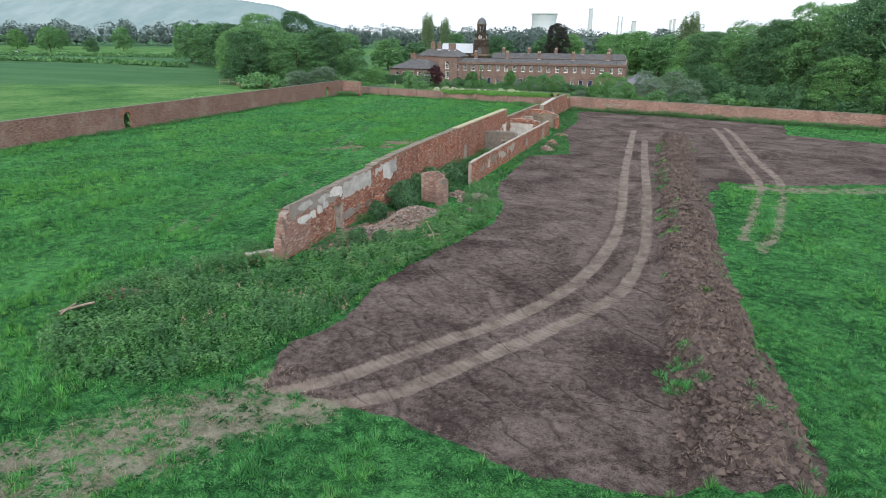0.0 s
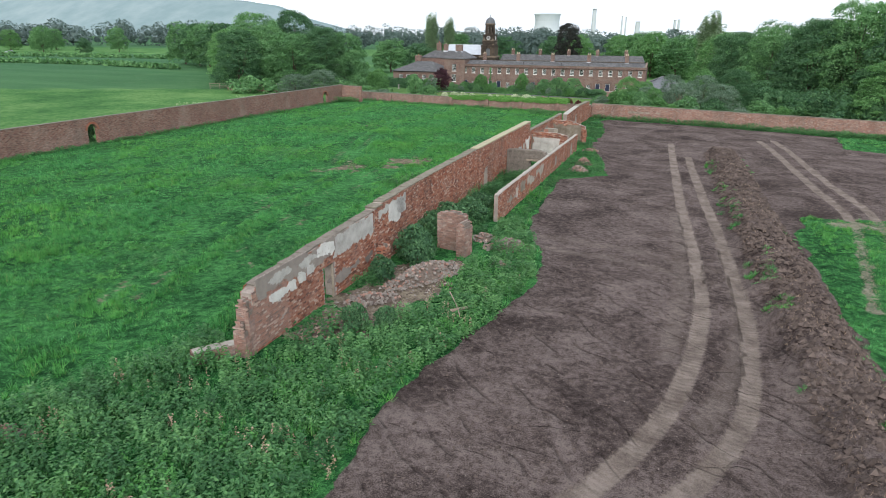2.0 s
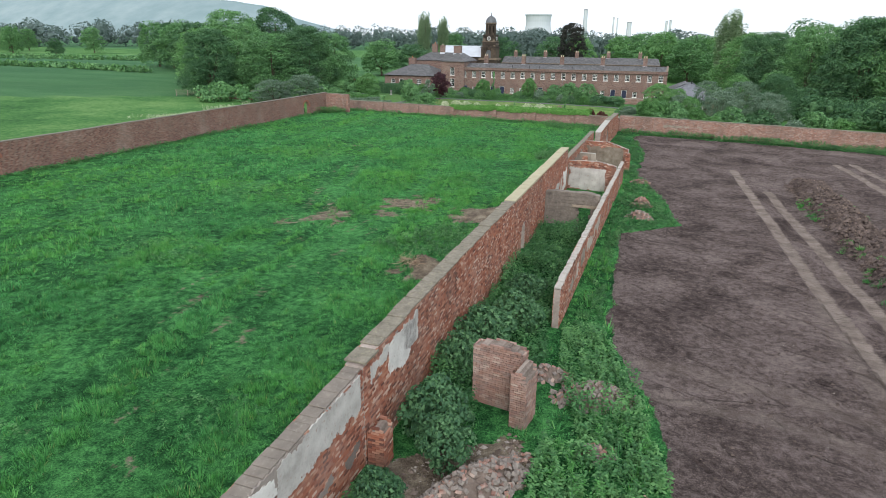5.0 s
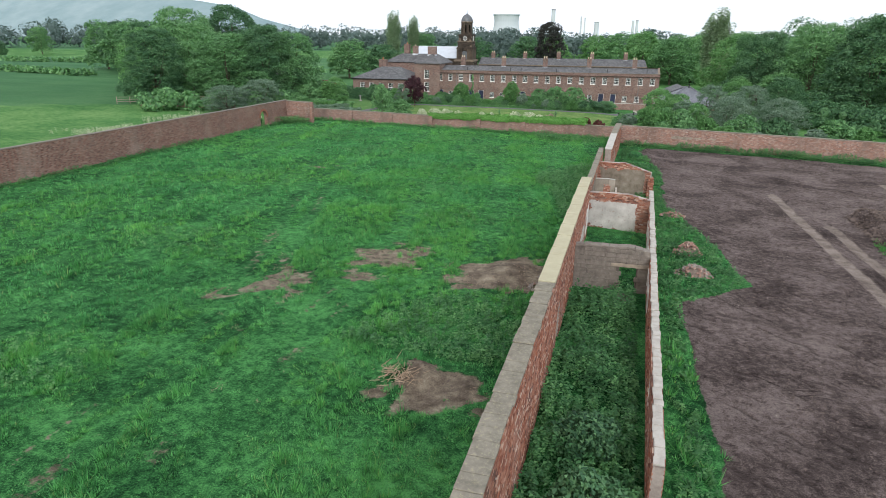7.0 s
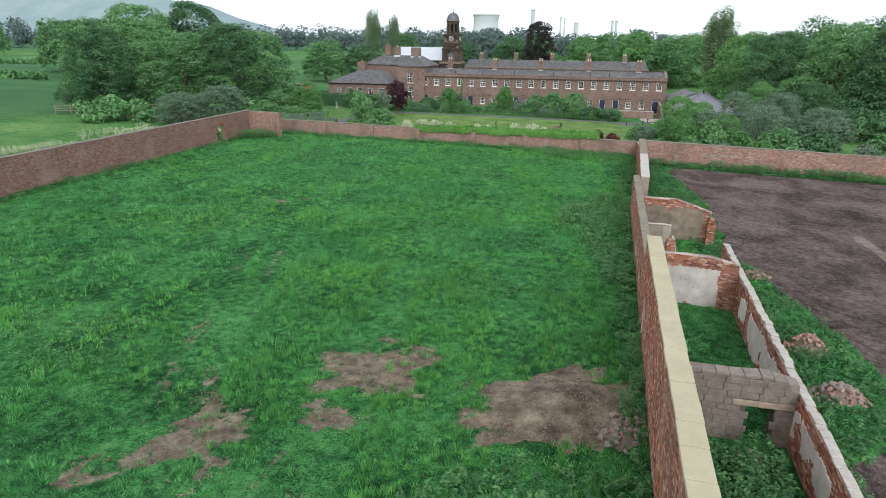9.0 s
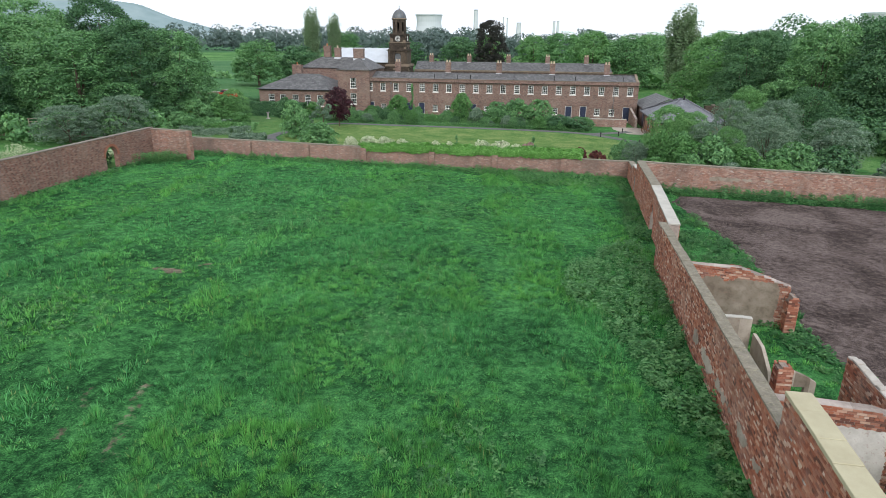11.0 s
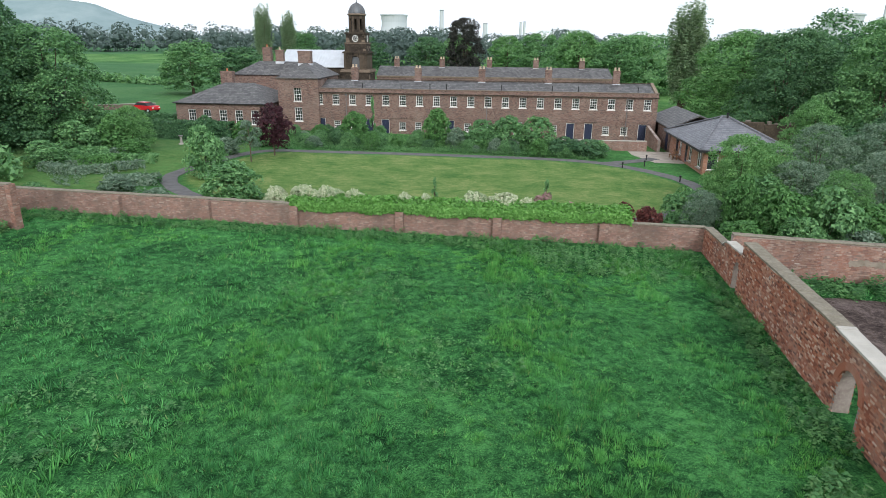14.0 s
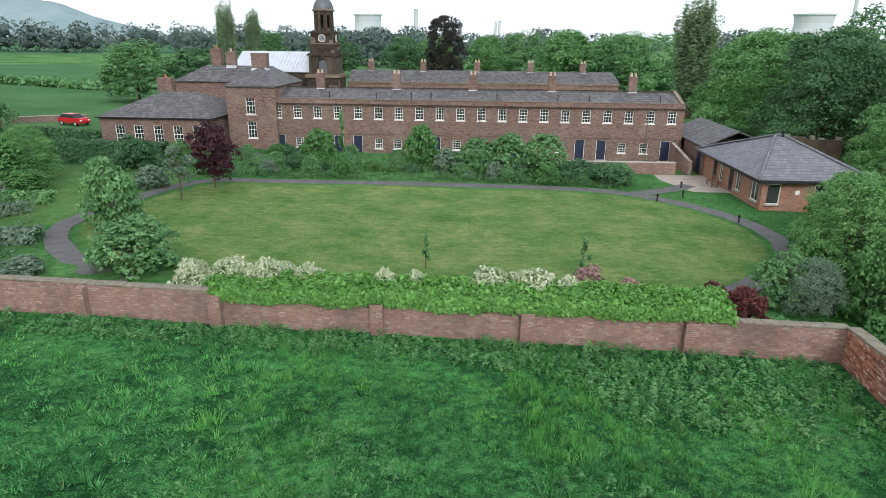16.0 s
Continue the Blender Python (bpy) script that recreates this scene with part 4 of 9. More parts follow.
for y0, y1, z0, z1, sd, fill in ((28.4, 30.3, 1.25, 1.85, 3, 0.6), (30.4, 31.0, 1.5, 2.0, 4, 0.8), (31.1, 31.75, 1.65, 2.05, 5, 0.85), (33.3, 37.4, 1.7, 2.8, 6, 0.85), (31.8, 33.6, 1.9, 2.68, 16, 0.55), (28.0, 32.4, 2.0, 2.55, 26, 0.4)):
    plaster_patch(wall_a, y0 - 27.4, y1 - 27.4, rel(y0, z0), rel(y1, z1), 0.0, -1, sd, M_PLASTER, fill, label="flaking white plaster")
for y0, y1, z0, z1, sd, fill in ((38.8, 41.5, 1.55, 3.0, 7, 0.55), (40.2, 41.5, 2.0, 3.05, 8, 0.8), (38.0, 39.2, 2.2, 2.9, 9, 0.5)):
    plaster_patch(wall_b, y0 - 37.6, y1 - 37.6, rel(y0, z0), rel(y1, z1), 0.0, -1, sd, M_PLASTER, fill, label="flaking white plaster")
for y0, y1, z0, z1, sd, fill in ((66.0, 70.3, 0.5, 1.5, 27, 0.4), (71.4, 73.2, 0.2, 2.0, 29, 0.6)):
    plaster_patch(wall_c, y0 - 55.2, y1 - 55.2, rel(y0, z0), rel(y1, z1), 0.0, -1, sd, M_PLASTER, fill, label="flaking white plaster")
for y0, y1, z0, z1, sd, fill in ((74.8, 83.5, 0.1, 1.9, 31, 0.75),):
    plaster_patch(wall_d, y0 - 73.4, y1 - 73.4, rel(y0, z0), rel(y1, z1), 0.0, -1, sd, M_PLASTER_TAN, fill, label="stained lime plaster")
plaster_patch(wall_d, 0.4, 9.0, rel(76, 0.25), rel(80, 1.0), 0.40, 1, 33, M_PLASTER_TAN, 0.28, name="lime_bloom", label="bleached limewash remains")
# brick pilaster where the wall steps up, and broken toothing of a lost cross wall
def small_brick_block(name, label, at, size, seed, ragged=0.0, turn=0.0, category="brick pier", parent=None, mat=None):
    """A pier of real bricks round a core, with a broken top."""
    base = parent or thing(name, label, category, at, turn)
    w, d, h = size
    rr = random.Random(seed)
    prof = [-ragged * (abs(i / 3 - 1) ** 1.8) + 0.25 * ragged * rr.uniform(-1, 0.4) for i in range(7)]
    crown = lambda u: h + float(np.interp(u, np.linspace(0, 1, 7), prof))
    cols = 7 if w > 0.7 else 4
    part("mortar_core", boxes(*((-w / 2 + 0.02 + (w - 0.04) * i / cols, -w / 2 + 0.02 + (w - 0.04) * (i + 1) / cols, -d / 2 + 0.02, d / 2 - 0.02, -0.3, crown((i + 0.5) / cols) - 0.01) for i in range(cols))), M_MORTAR_OLD, base)
    co, fc = [], []
    r = np.random.default_rng(seed)
    k = 0
    z = -0.25
    while z < h:
        for run, dirx, off in ((w, 1, -d / 2), (w, 1, d / 2), (d, 0, -w / 2), (d, 0, w / 2)):
            ln = 0.235
            s = -run / 2 - (k % 2) * ln / 2
            while s < run / 2:
                a, b = max(s, -run / 2) + 0.005, min(s + ln, run / 2) - 0.005
                m = (a + b) / 2
                lim = crown((m + run / 2) / run) if dirx else crown(0.0 if off < 0 else 1.0) + 0.12 * r.random()
                if b - a > 0.03 and z < lim:
                    o = 0.012 * r.random() + 0.006
                    inn, outm = (off - 0.05 * np.sign(off), off + o * np.sign(off))
                    y0, y1 = min(inn, outm), max(inn, outm)
                    n0 = len(co)
                    for i in range(8):
                        ss, yy, zz = (b if i & 1 else a), (y1 if i & 2 else y0), z + (0.067 if i & 4 else 0)
                        co.append((ss, yy, zz) if dirx else (yy, ss, zz))
                    fc += [[n0 + q for q in f] for f in ((0, 2, 3, 1), (4, 5, 7, 6), (0, 1, 5, 4), (2, 6, 7, 3), (0, 4, 6, 2), (1, 3, 7, 5))]
                s += ln
        z += 0.078
        k += 1
    ob = child(new("brickwork", raw_mesh("brickwork", co, fc, mat or M_BRICK)), base)
    tagged(ob, kind="stuff")
    return base


small_brick_block("brick_pilaster", "broken red brick pilaster against the garden wall", (mid_x(37.9) + 0.85, 37.9, g(-18, 38)), (0.5, 0.6, 1.25), 41, 0.3)
pier = small_brick_block("brick_pier", "ruined red brick pier standing alone among weeds", (-15.45, 42.0, g(-15.4, 42)), (1.7, 0.5, 2.25), 43, 0.22, -10, mat=M_BRICK_OLD)
small_brick_block("brick_pier", "broken brick return of the ruined pier", (-14.52, 41.3, g(-14.5, 41.3)), (0.5, 0.95, 2.0), 44, 0.4, -10, mat=M_BRICK_OLD)

small_brick_block("brick_pier", "ragged broken end of the garden wall", (mid_x(27.4) + 0.26, 27.25, g(-18.6, 27.3)), (0.54, 0.34, 2.3), 46, 0.75, mat=M_BRICK_OLD)
small_brick_block("brick_pier", "stepped broken toothing at the wall's end", (mid_x(27.4) + 0.22, 26.98, g(-18.6, 27)), (0.5, 0.3, 1.5), 47, 0.6, mat=M_BRICK_OLD)

# shed front wall, parallel to the middle wall
def front_x(y):
    return -14.75 + 0.0246 * (y - 48.5)


FW = ([48.4, 49.2, 60, 79.5], [1.72, 1.80, 1.78, 1.72])


def top_fw(s):
    y = 48.4 + s
    return g(front_x(y), y) + 0.15 + float(np.interp(y, *FW)) - 0.10


def gy_op(a, b, zs, zh, arched=False):
    z = g(front_x(a), a)
    return (a - 48.4, b - 48.4, z + zs, z + zh, arched)


wall_fw = brick_wall("shed_wall", "roofless brick shed wall with white capping and small openings", (front_x(48.4) + 0.3, 48.4), (front_x(79.5) + 0.3, 79.5), 0.3, top_fw,
                     [gy_op(53.0, 53.7, 0.6, 1.35), gy_op(57.5, 58.1, 0.6, 1.4), gy_op(67.3, 68.0, 0.45, 1.3), gy_op(75.4, 76.4, -0.3, 1.35)], seed=51, missing=0.01)
coping(wall_fw, 0.0, 31.1, 0.0, 0.3, top_fw, M_COPE_FW, 0.33, 0.06, "capping", 14, lap=-0.015, rough=0.028)
for a, b, z0, z1, sd, fill in ((65.4, 71.5, 0.0, 1.5, 61, 0.75), (60.5, 64.5, 0.3, 1.6, 62, 0.45), (72.0, 73.5, 0.2, 1.4, 63, 0.6)):
    plaster_patch(wall_fw, a - 48.4, b - 48.4, g(front_x(a), a) + z0, g(front_x(b), b) + z1, 0.3, 1, sd, M_PLASTER, fill, label="flaking white plaster")
plaster_patch(wall_fw, 2, 14, g(-14, 55) + 0.5, g(-14, 55) + 1.6, 0.0, -1, 64, M_PLASTER_TAN, 0.3, label="flaking white plaster")


def cross_wall(name, label, y, x0, x1, heights, thick, sides, seed, openings=(), core=None, brick=True, dy=0.0):
    """A wall between the middle wall and the shed front; heights over the ground from x0 to x1."""
    zz = g((x0 + x1) / 2, y) + 0.15
    ln = math.hypot(x1 - x0, dy)
    top = lambda s: zz + float(np.interp(s / ln, np.linspace(0, 1, len(heights)), heights))
    ops = [(a - x0, b - x0, zz + zs, zz + zh, False) for a, b, zs, zh in openings]
    if brick:
        return brick_wall(name, label, (x0, y), (x1, y + dy), thick, top, ops, sides, seed, core), top, ln, zz
    base, length = wall_frame(x0, y, x1, y + dy, name, label)
    part("stone_core", solid_strips(length, top, lambda s: zz - 0.4, 0, thick, ops), core, base)
    return base, top, ln, zz


# stone cross wall on a lintel
xw1, tp, ln, zz = cross_wall("cross_wall", "grey rubble stone cross wall with an opening below its lintel", 64.3, mid_x(64.3) + 0.52, front_x(64.3), [1.9, 2.0, 1.96, 2.02, 1.84], 0.5, (), 71, [(-15.7, -14.9, -0.5, 1.15)], M_RUBBLESTONE, False)
rr = random.Random(5)
z = zz - 0.2
while z < zz + 2.0:
    hh = rr.uniform(0.16, 0.26)
    for yf, sgn in ((0.0, -1), (0.5, 1)):
        s = 0.0
        while s < ln - 0.08:
            w = min(rr.uniform(0.3, 0.65), ln - s)
            xc = mid_x(64.3) + 0.52 + s + w / 2
            if z + hh < tp(s + w / 2) + 0.05 and not (-15.85 < xc < -14.75 and z < zz + 1.1):
                y0, y1 = sorted((yf - sgn * 0.05, yf + sgn * rr.uniform(0.015, 0.04)))
                part("stone", boxes((s + 0.008, s + w - 0.008, y0, y1, z + 0.006, z + hh - 0.006), bevel=0.012), M_RUBBLESTONE, xw1)
            s += w
    z += hh
part("lintel", boxes((ln - 1.75, ln - 0.02, -0.06, 0.56, zz + 1.1, zz + 1.28), bevel=0.015), M_WOOD, xw1, "weathered timber lintel")
coping(xw1, 0.0, ln, 0.0, 0.5, tp, M_RUBBLESTONE, 0.4, 0.1, "capping", 17, lap=0.0)

xw2, tp, ln, zz = cross_wall("cross_wall", "brick cross wall with peeling white plaster", 75.3, mid_x(75.3) + 0.40, front_x(75.3) - 0.0, [2.18, 2.24, 2.26, 2.0], 0.36, (1, -1), 73, dy=-0.5)
plaster_patch(xw2, 0.05, ln - 0.75, zz - 0.2, zz + 1.68, 0.0, -1, 75, M_PLASTER, 0.93, label="peeling white plaster")
xw3, tp, ln, zz = cross_wall("cross_wall", "brick gable cross wall with stained plaster and a sloping broken end", 86.4, mid_x(86.4) + 0.40, -13.7, [2.22, 2.26, 2.3, 2.02, 1.72], 0.4, (1, -1), 77, dy=-0.9)
plaster_patch(xw3, 0.05, ln - 0.4, zz - 0.2, zz + 1.82, 0.0, -1, 79, M_PLASTER_TAN, 0.92, label="stained lime plaster")
small_brick_block("brick_pier", "broken end of the cross wall in raw brick", (-13.65, 85.3, g(-13.6, 85.3)), (0.42, 0.5, 1.7), 80, 0.4)
# small plastered stalls between the two
stall, tp, ln, zz = cross_wall("partition_wall", "low plastered partition with a pale slab on top", 81.8, mid_x(81.8) + 0.40, -16.3, [1.72, 1.75, 1.7], 0.12, (), 81, core=M_PLASTER_TAN, brick=False)
coping(stall, 0, ln, 0, 0.12, tp, M_COPE_WHITE, 1.0, 0.05, "capping", 19)
stall2 = thing("partition_wall", "low plastered partition with a broken lower corner", "partition wall", (-16.25, 79.3, g(-16.2, 80)), 0)
bm = bmesh.new()
prism(bm, [(0, 0, -0.3), (0, 2.4, -0.3), (0, 2.4, 1.35), (0, 1.4, 1.3), (0, 0.5, 0.85), (0, 0.1, 0.4)], [(0.12, 0, -0.3), (0.12, 2.4, -0.3), (0.12, 2.4, 1.35), (0.12, 1.4, 1.3), (0.12, 0.5, 0.85), (0.12, 0.1, 0.4)])
part("panel", bm, M_PLASTER_TAN, stall2)
stall3, tp, ln, zz = cross_wall("partition_wall", "low plastered wall with a dark hole", 79.2, -16.1, -14.9, [1.0, 1.05, 0.7], 0.14, (), 83, [(-15.75, -15.25, 0.1, 0.5)], M_PLASTER_TAN, False)
small_brick_block("brick_pier", "stub of a brick wall with a stepped top", (-16.8, 77.3, g(-16.8, 77.3)), (0.42, 0.45, 2.4), 85, 0.15)
small_brick_block("brick_pier", "low broken stub of brick wall", (-14.6, 90.6, g(-14.6, 90.6)), (0.6, 0.5, 0.85), 87, 0.2)
small_brick_block("brick_pier", "low broken stub of brick wall", (-15.6, 91.5, g(-15.6, 91.5)), (1.4, 0.4, 0.6), 89, 0.3)
stub = small_brick_block("brick_pier", "low broken stub of brick wall at the ruin's foot", (-19.4, 26.5, g(-19.4, 26.5)), (0.36, 1.9, 0.5), 90, 0.08, -38, mat=M_BRICK_OLD)
part("capping", boxes((-0.21, 0.21, -0.9, 0.1, 0.46, 0.52), (-0.2, 0.2, 0.12, 0.95, 0.45, 0.51), bevel=0.015), M_COPE_FW, stub)

# the wall at the far end of the meadow, with shallow piers
def back_top(s):
    x = -61.0 + s
    return g(x, float(garden_north(x))) + float(np.interp(x, [-61, -17], [1.42, 1.40]))


north_wall = brick_wall("garden_wall", "low old brick wall between meadow and lawn", (-61.0, float(garden_north(-61.0))), (-16.35, float(garden_north(-16.35))), 0.4, back_top, [], (-1,), 91, core=M_MORTAR_OLD, mat=M_BRICK_PALE)
coping(north_wall, 0.0, 44.6, 0, 0.4, back_top, M_COPE_OLD, 0.8, 0.07, "capping", 21, lap=0.02)


def return_top(s):
    return g(-59, 114) + 2.72 - 0.02 * s


return_wall = brick_wall("garden_wall", "tall red brick return at the meadow's corner", (-61.3, 114.09), (-57.4, 113.77), 0.45, return_top, [], (-1,), 97, mat=M_BRICK_PLOT)
coping(return_wall, 0.1, 3.95, 0, 0.45, return_top, M_COPE_OLD, 0.8, 0.07, "capping", 22, lap=0.02)
small_brick_block("wall_pier", "squared brick end of the tall return wall", (-57.28, 113.98, g(-57.3, 114)), (0.3, 0.47, 2.68), 98, 0.03, -4.7, mat=M_BRICK_PLOT)
for x in (-53.2, -47.1, -41.3, -34.6, -28.6, -22.3):
    yy = float(garden_north(x))
    small_brick_block("wall_pier", "shallow brick pier against the low wall", (x, yy - 0.12, g(x, yy)), (0.5, 0.3, 1.36), int(100 - x), 0.05, -4.9, mat=M_BRICK_PALE)

# far wall of the ploughed plot
def east_top(s):
    return g(-16.3 + s, 112) + 2.05


plot_wall = brick_wall("garden_wall", "long red brick wall behind the ploughed plot", (-16.2, 113.4), (30.0, 109.4), 0.45, east_top, [], (-1,), 93, mat=M_BRICK_PLOT)
coping(plot_wall, 0.0, 46.3, 0, 0.45, east_top, M_COPE_OLD, 1.0, 0.07, "capping", 23, lap=0.03)
plaster_patch(plot_wall, 5.5, 11.5, g(-8, 112) + 0.75, g(-8, 112) + 1.45, 0.0, -1, 95, M_PLASTER_TAN, 0.22, name="lime_bloom", label="white limewash remains")
w, length = wall_frame(30.0, 109.4, 75, 104.5, "garden_wall", "long red brick wall behind the ploughed plot")
part("brickwork", solid_strips(length, lambda s: g(30 + s, 108) + 2.05, lambda s: g(30 + s, 108) - 0.4, 0, 0.45, [], 5), M_OLDWALL, w)

# tall wall along the meadow's far side, with arched doorways
def west_top(s):
    y = 20.0 + s
    return g(-61.3, y) + 0.15 + float(np.interp(y, [20, 60, 90, 108, 115], [2.38, 2.44, 2.52, 2.58, 2.62]))


west_wall, length = wall_frame(-61.2, 20.0, -61.2, 114.5, "garden_wall", "tall red brick garden wall with arched doorways")
ops = [(39.0, 40.3, g(-61, 60) - 0.3, g(-61, 60) + 2.05, True), (87.3, 88.95, g(-61, 108) - 0.3, g(-61, 108) + 1.95, True)]
part("brickwork", solid_strips(length, west_top, lambda s: g(-61.3, 20 + s) - 0.4, 0, 0.45, ops, 1.5), M_OLDWALL, west_wall)
coping(west_wall, 0.0, 94.5, 0, 0.45, west_top, M_COPE_DARK, 1.6, 0.06, "capping", 25, lap=0.02)
for s0, s1, zs, zh, _ in ops:
    bm = bmesh.new()
    r = (s1 - s0) / 2
    prev = None
    for k in range(13):
        a = math.pi * k / 12
        c, sn = math.cos(a), math.sin(a)
        quad = [(s0 + r - (r + q) * c, yy, zh - r + (r + q) * sn) for q, yy in ((0.0, -0.03), (0.23, -0.03), (0.23, 0.05), (0.0, 0.05))]
        cur = [bm.verts.new(p) for p in quad]
        if prev:
            for i in range(4):
                bm.faces.new((prev[i], prev[(i + 1) % 4], cur[(i + 1) % 4], cur[i]))
        prev = cur
    bmesh.ops.recalc_face_normals(bm, faces=bm.faces[:])
    part("arch", bm, M_BRICK, west_wall, "arch of red brick")
low_wall, length = wall_frame(-91.0, 120.2, -74.5, 122.9, "garden_wall", "low old brick wall below the field trees")
part("brickwork", solid_strips(length, lambda s: g(-83, 121) + 0.85, lambda s: g(-83, 121) - 0.5, 0, 0.3, [], 3), M_OLDWALL, low_wall)
# brick arch over the doorway of the middle wall, on its meadow face
bm = bmesh.new()
ring_r, ring_s, ring_z = 0.7, 99.8 - 92.61 - 0.7, g(mid_x(98.4), 98.4) + 1.88 - 0.7
prev = None
for k in range(15):
    a = math.pi * k / 14
    quad = [(ring_s - (ring_r + q) * math.cos(a), yy, ring_z + (ring_r + q) * math.sin(a)) for q, yy in ((-0.01, 0.50), (0.26, 0.50), (0.26, 0.60), (-0.01, 0.60))]
    cur = [bm.verts.new(p) for p in quad]
    if prev:
        for i in range(4):
            bm.faces.new((prev[i], prev[(i + 1) % 4], cur[(i + 1) % 4], cur[i]))
    prev = cur
bmesh.ops.recalc_face_normals(bm, faces=bm.faces[:])
part("arch", bm, M_BRICK, wall_e, "arch of red brick")

# ---- the brick house with its tower ----
HOUSE_Y = 160.5
house = thing("house", "long two-storey brown brick range with white sash windows", "house", (-32, HOUSE_Y, 0))
HX, HY = -32.0, HOUSE_Y


def hb(x0, x1, y0, y1, z0, z1):
    """World extents into the house's own frame."""
    return (x0 - HX, x1 - HX, y0 - HY, y1 - HY, z0, z1)


def holed(u0, u1, z0, z1, holes, f0, f1, across=False):
    """One connected wall slab from f0 to f1 deep, cut through by its openings; across: it runs along y."""
    us = sorted({u0, u1, *[h[0] for h in holes], *[h[1] for h in holes]})
    zs = sorted({z0, z1, *[h[2] for h in holes], *[h[3] for h in holes]})
    bm = bmesh.new()
    made = {}

    def v(i, j, k):
        if (i, j, k) not in made:
            f = f1 if k else f0
            made[i, j, k] = bm.verts.new((f, us[i], zs[j]) if across else (us[i], f, zs[j]))
        return made[i, j, k]

    def solid(i, j):
        if not (0 <= i < len(us) - 1 and 0 <= j < len(zs) - 1):
            return False
        um, zm = (us[i] + us[i + 1]) / 2, (zs[j] + zs[j + 1]) / 2
        return not any(h[0] < um < h[1] and h[2] < zm < h[3] for h in holes)
    for i in range(len(us) - 1):
        for j in range(len(zs) - 1):
            if not solid(i, j):
                continue
            for k in (0, 1):
                bm.faces.new([v(*c, k) for c in ((i, j), (i + 1, j), (i + 1, j + 1), (i, j + 1))])
            for di, dj, c0, c1 in ((-1, 0, (i, j), (i, j + 1)), (1, 0, (i + 1, j), (i + 1, j + 1)), (0, -1, (i, j), (i + 1, j)), (0, 1, (i, j + 1), (i + 1, j + 1))):
                if not solid(i + di, j + dj):
                    bm.faces.new([v(*c0, 0), v(*c1, 0), v(*c1, 1), v(*c0, 1)])
    bmesh.ops.recalc_face_normals(bm, faces=bm.faces[:])
    return bm


def sash_meshes(w, h, cols, rows, bar=0.026):
    """White frame, glazing bars and pane; local x across, outwards is negative y, z up."""
    bm = holed(-w / 2, w / 2, 0, h, [(-w / 2 + 0.065, w / 2 - 0.065, 0.08, h / 2 - 0.025), (-w / 2 + 0.065, w / 2 - 0.065, h / 2 + 0.025, h - 0.065)], -0.02, 0.06)
    fr = bpy.data.meshes.new("window")
    bm.to_mesh(fr)
    bm.free()
    fr.materials.append(M_WHITE)
    bars = []
    for i in range(1, cols):
        x = -w / 2 + w * i / cols
        bars.append((x - bar / 2, x + bar / 2, 0.0, 0.035, 0.08, h - 0.065))
    for j in range(1, rows):
        z = h * j / rows
        if abs(z - h / 2) > 0.05:
            bars.append((-w / 2 + 0.065, w / 2 - 0.065, 0.003, 0.032, z - bar / 2, z + bar / 2))
    bar_meshes = []
    for bx in bars:
        bm = boxes(bx)
        bme = bpy.data.meshes.new("glazing_bar")
        bm.to_mesh(bme)
        bm.free()
        bme.materials.append(M_WHITE)
        bar_meshes.append(bme)
    bm = boxes((-w / 2 + 0.06, w / 2 - 0.06, 0.012, 0.02, 0.06, h - 0.06))
    pn = bpy.data.meshes.new("pane")
    bm.to_mesh(pn)
    bm.free()
    pn.materials.append(M_GLASS)
    bm = boxes((-w / 2 - 0.08, w / 2 + 0.08, -0.14, 0.0, -0.09, -0.003), bevel=0.01)
    sl = bpy.data.meshes.new("sill")
    bm.to_mesh(sl)
    bm.free()
    sl.materials.append(M_WHITE)
    bm = bmesh.new()
    for k in range(7):
        a = -w / 2 - 0.1 + (w + 0.2) * k / 7
        lean = (k - 3) * 0.012
        prism(bm, [(a + 0.008 - lean * 0, -0.012, h + 0.004), (a + (w + 0.2) / 7 - 0.008, -0.012, h + 0.004), (a + (w + 0.2) / 7 - 0.008 + lean * 2, -0.012, h + 0.24), (a + 0.008 + lean * 2, -0.012, h + 0.24)],
              [(a + 0.008, 0.05, h + 0.004), (a + (w + 0.2) / 7 - 0.008, 0.05, h + 0.004), (a + (w + 0.2) / 7 - 0.008 + lean * 2, 0.05, h + 0.24), (a + 0.008 + lean * 2, 0.05, h + 0.24)])
    bmesh.ops.recalc_face_normals(bm, faces=bm.faces[:])
    lt = bpy.data.meshes.new("lintel")
    bm.to_mesh(lt)
    bm.free()
    lt.materials.append(M_HOUSEBRICK)
    cu = bpy.data.meshes.new("blind")
    bm = boxes((-w / 2 + 0.08, w / 2 - 0.08, 0.11, 0.13, h * 0.45, h - 0.08))
    bm.to_mesh(cu)
    bm.free()
    cu.materials.append(M_CURTAIN)
    return fr, pn, sl, lt, cu, bar_meshes


def add_window(parent, kit, x, y, z, blind=False, side=0.0):
    """Hang a window in an opening of the wall; side turns it for a return wall."""
    w = child(new("window", kit[0]), parent)
    w.matrix_local = pose(x, y, z, 0, 0, side)
    for nm, me in zip(("pane", "sill", "lintel"), kit[1:4]):
        child(new(nm, me), w)
    for me in kit[5]:
        child(new("glazing_bar", me), w)
    if blind:
        child(new("blind", kit[4]), w)
    return w


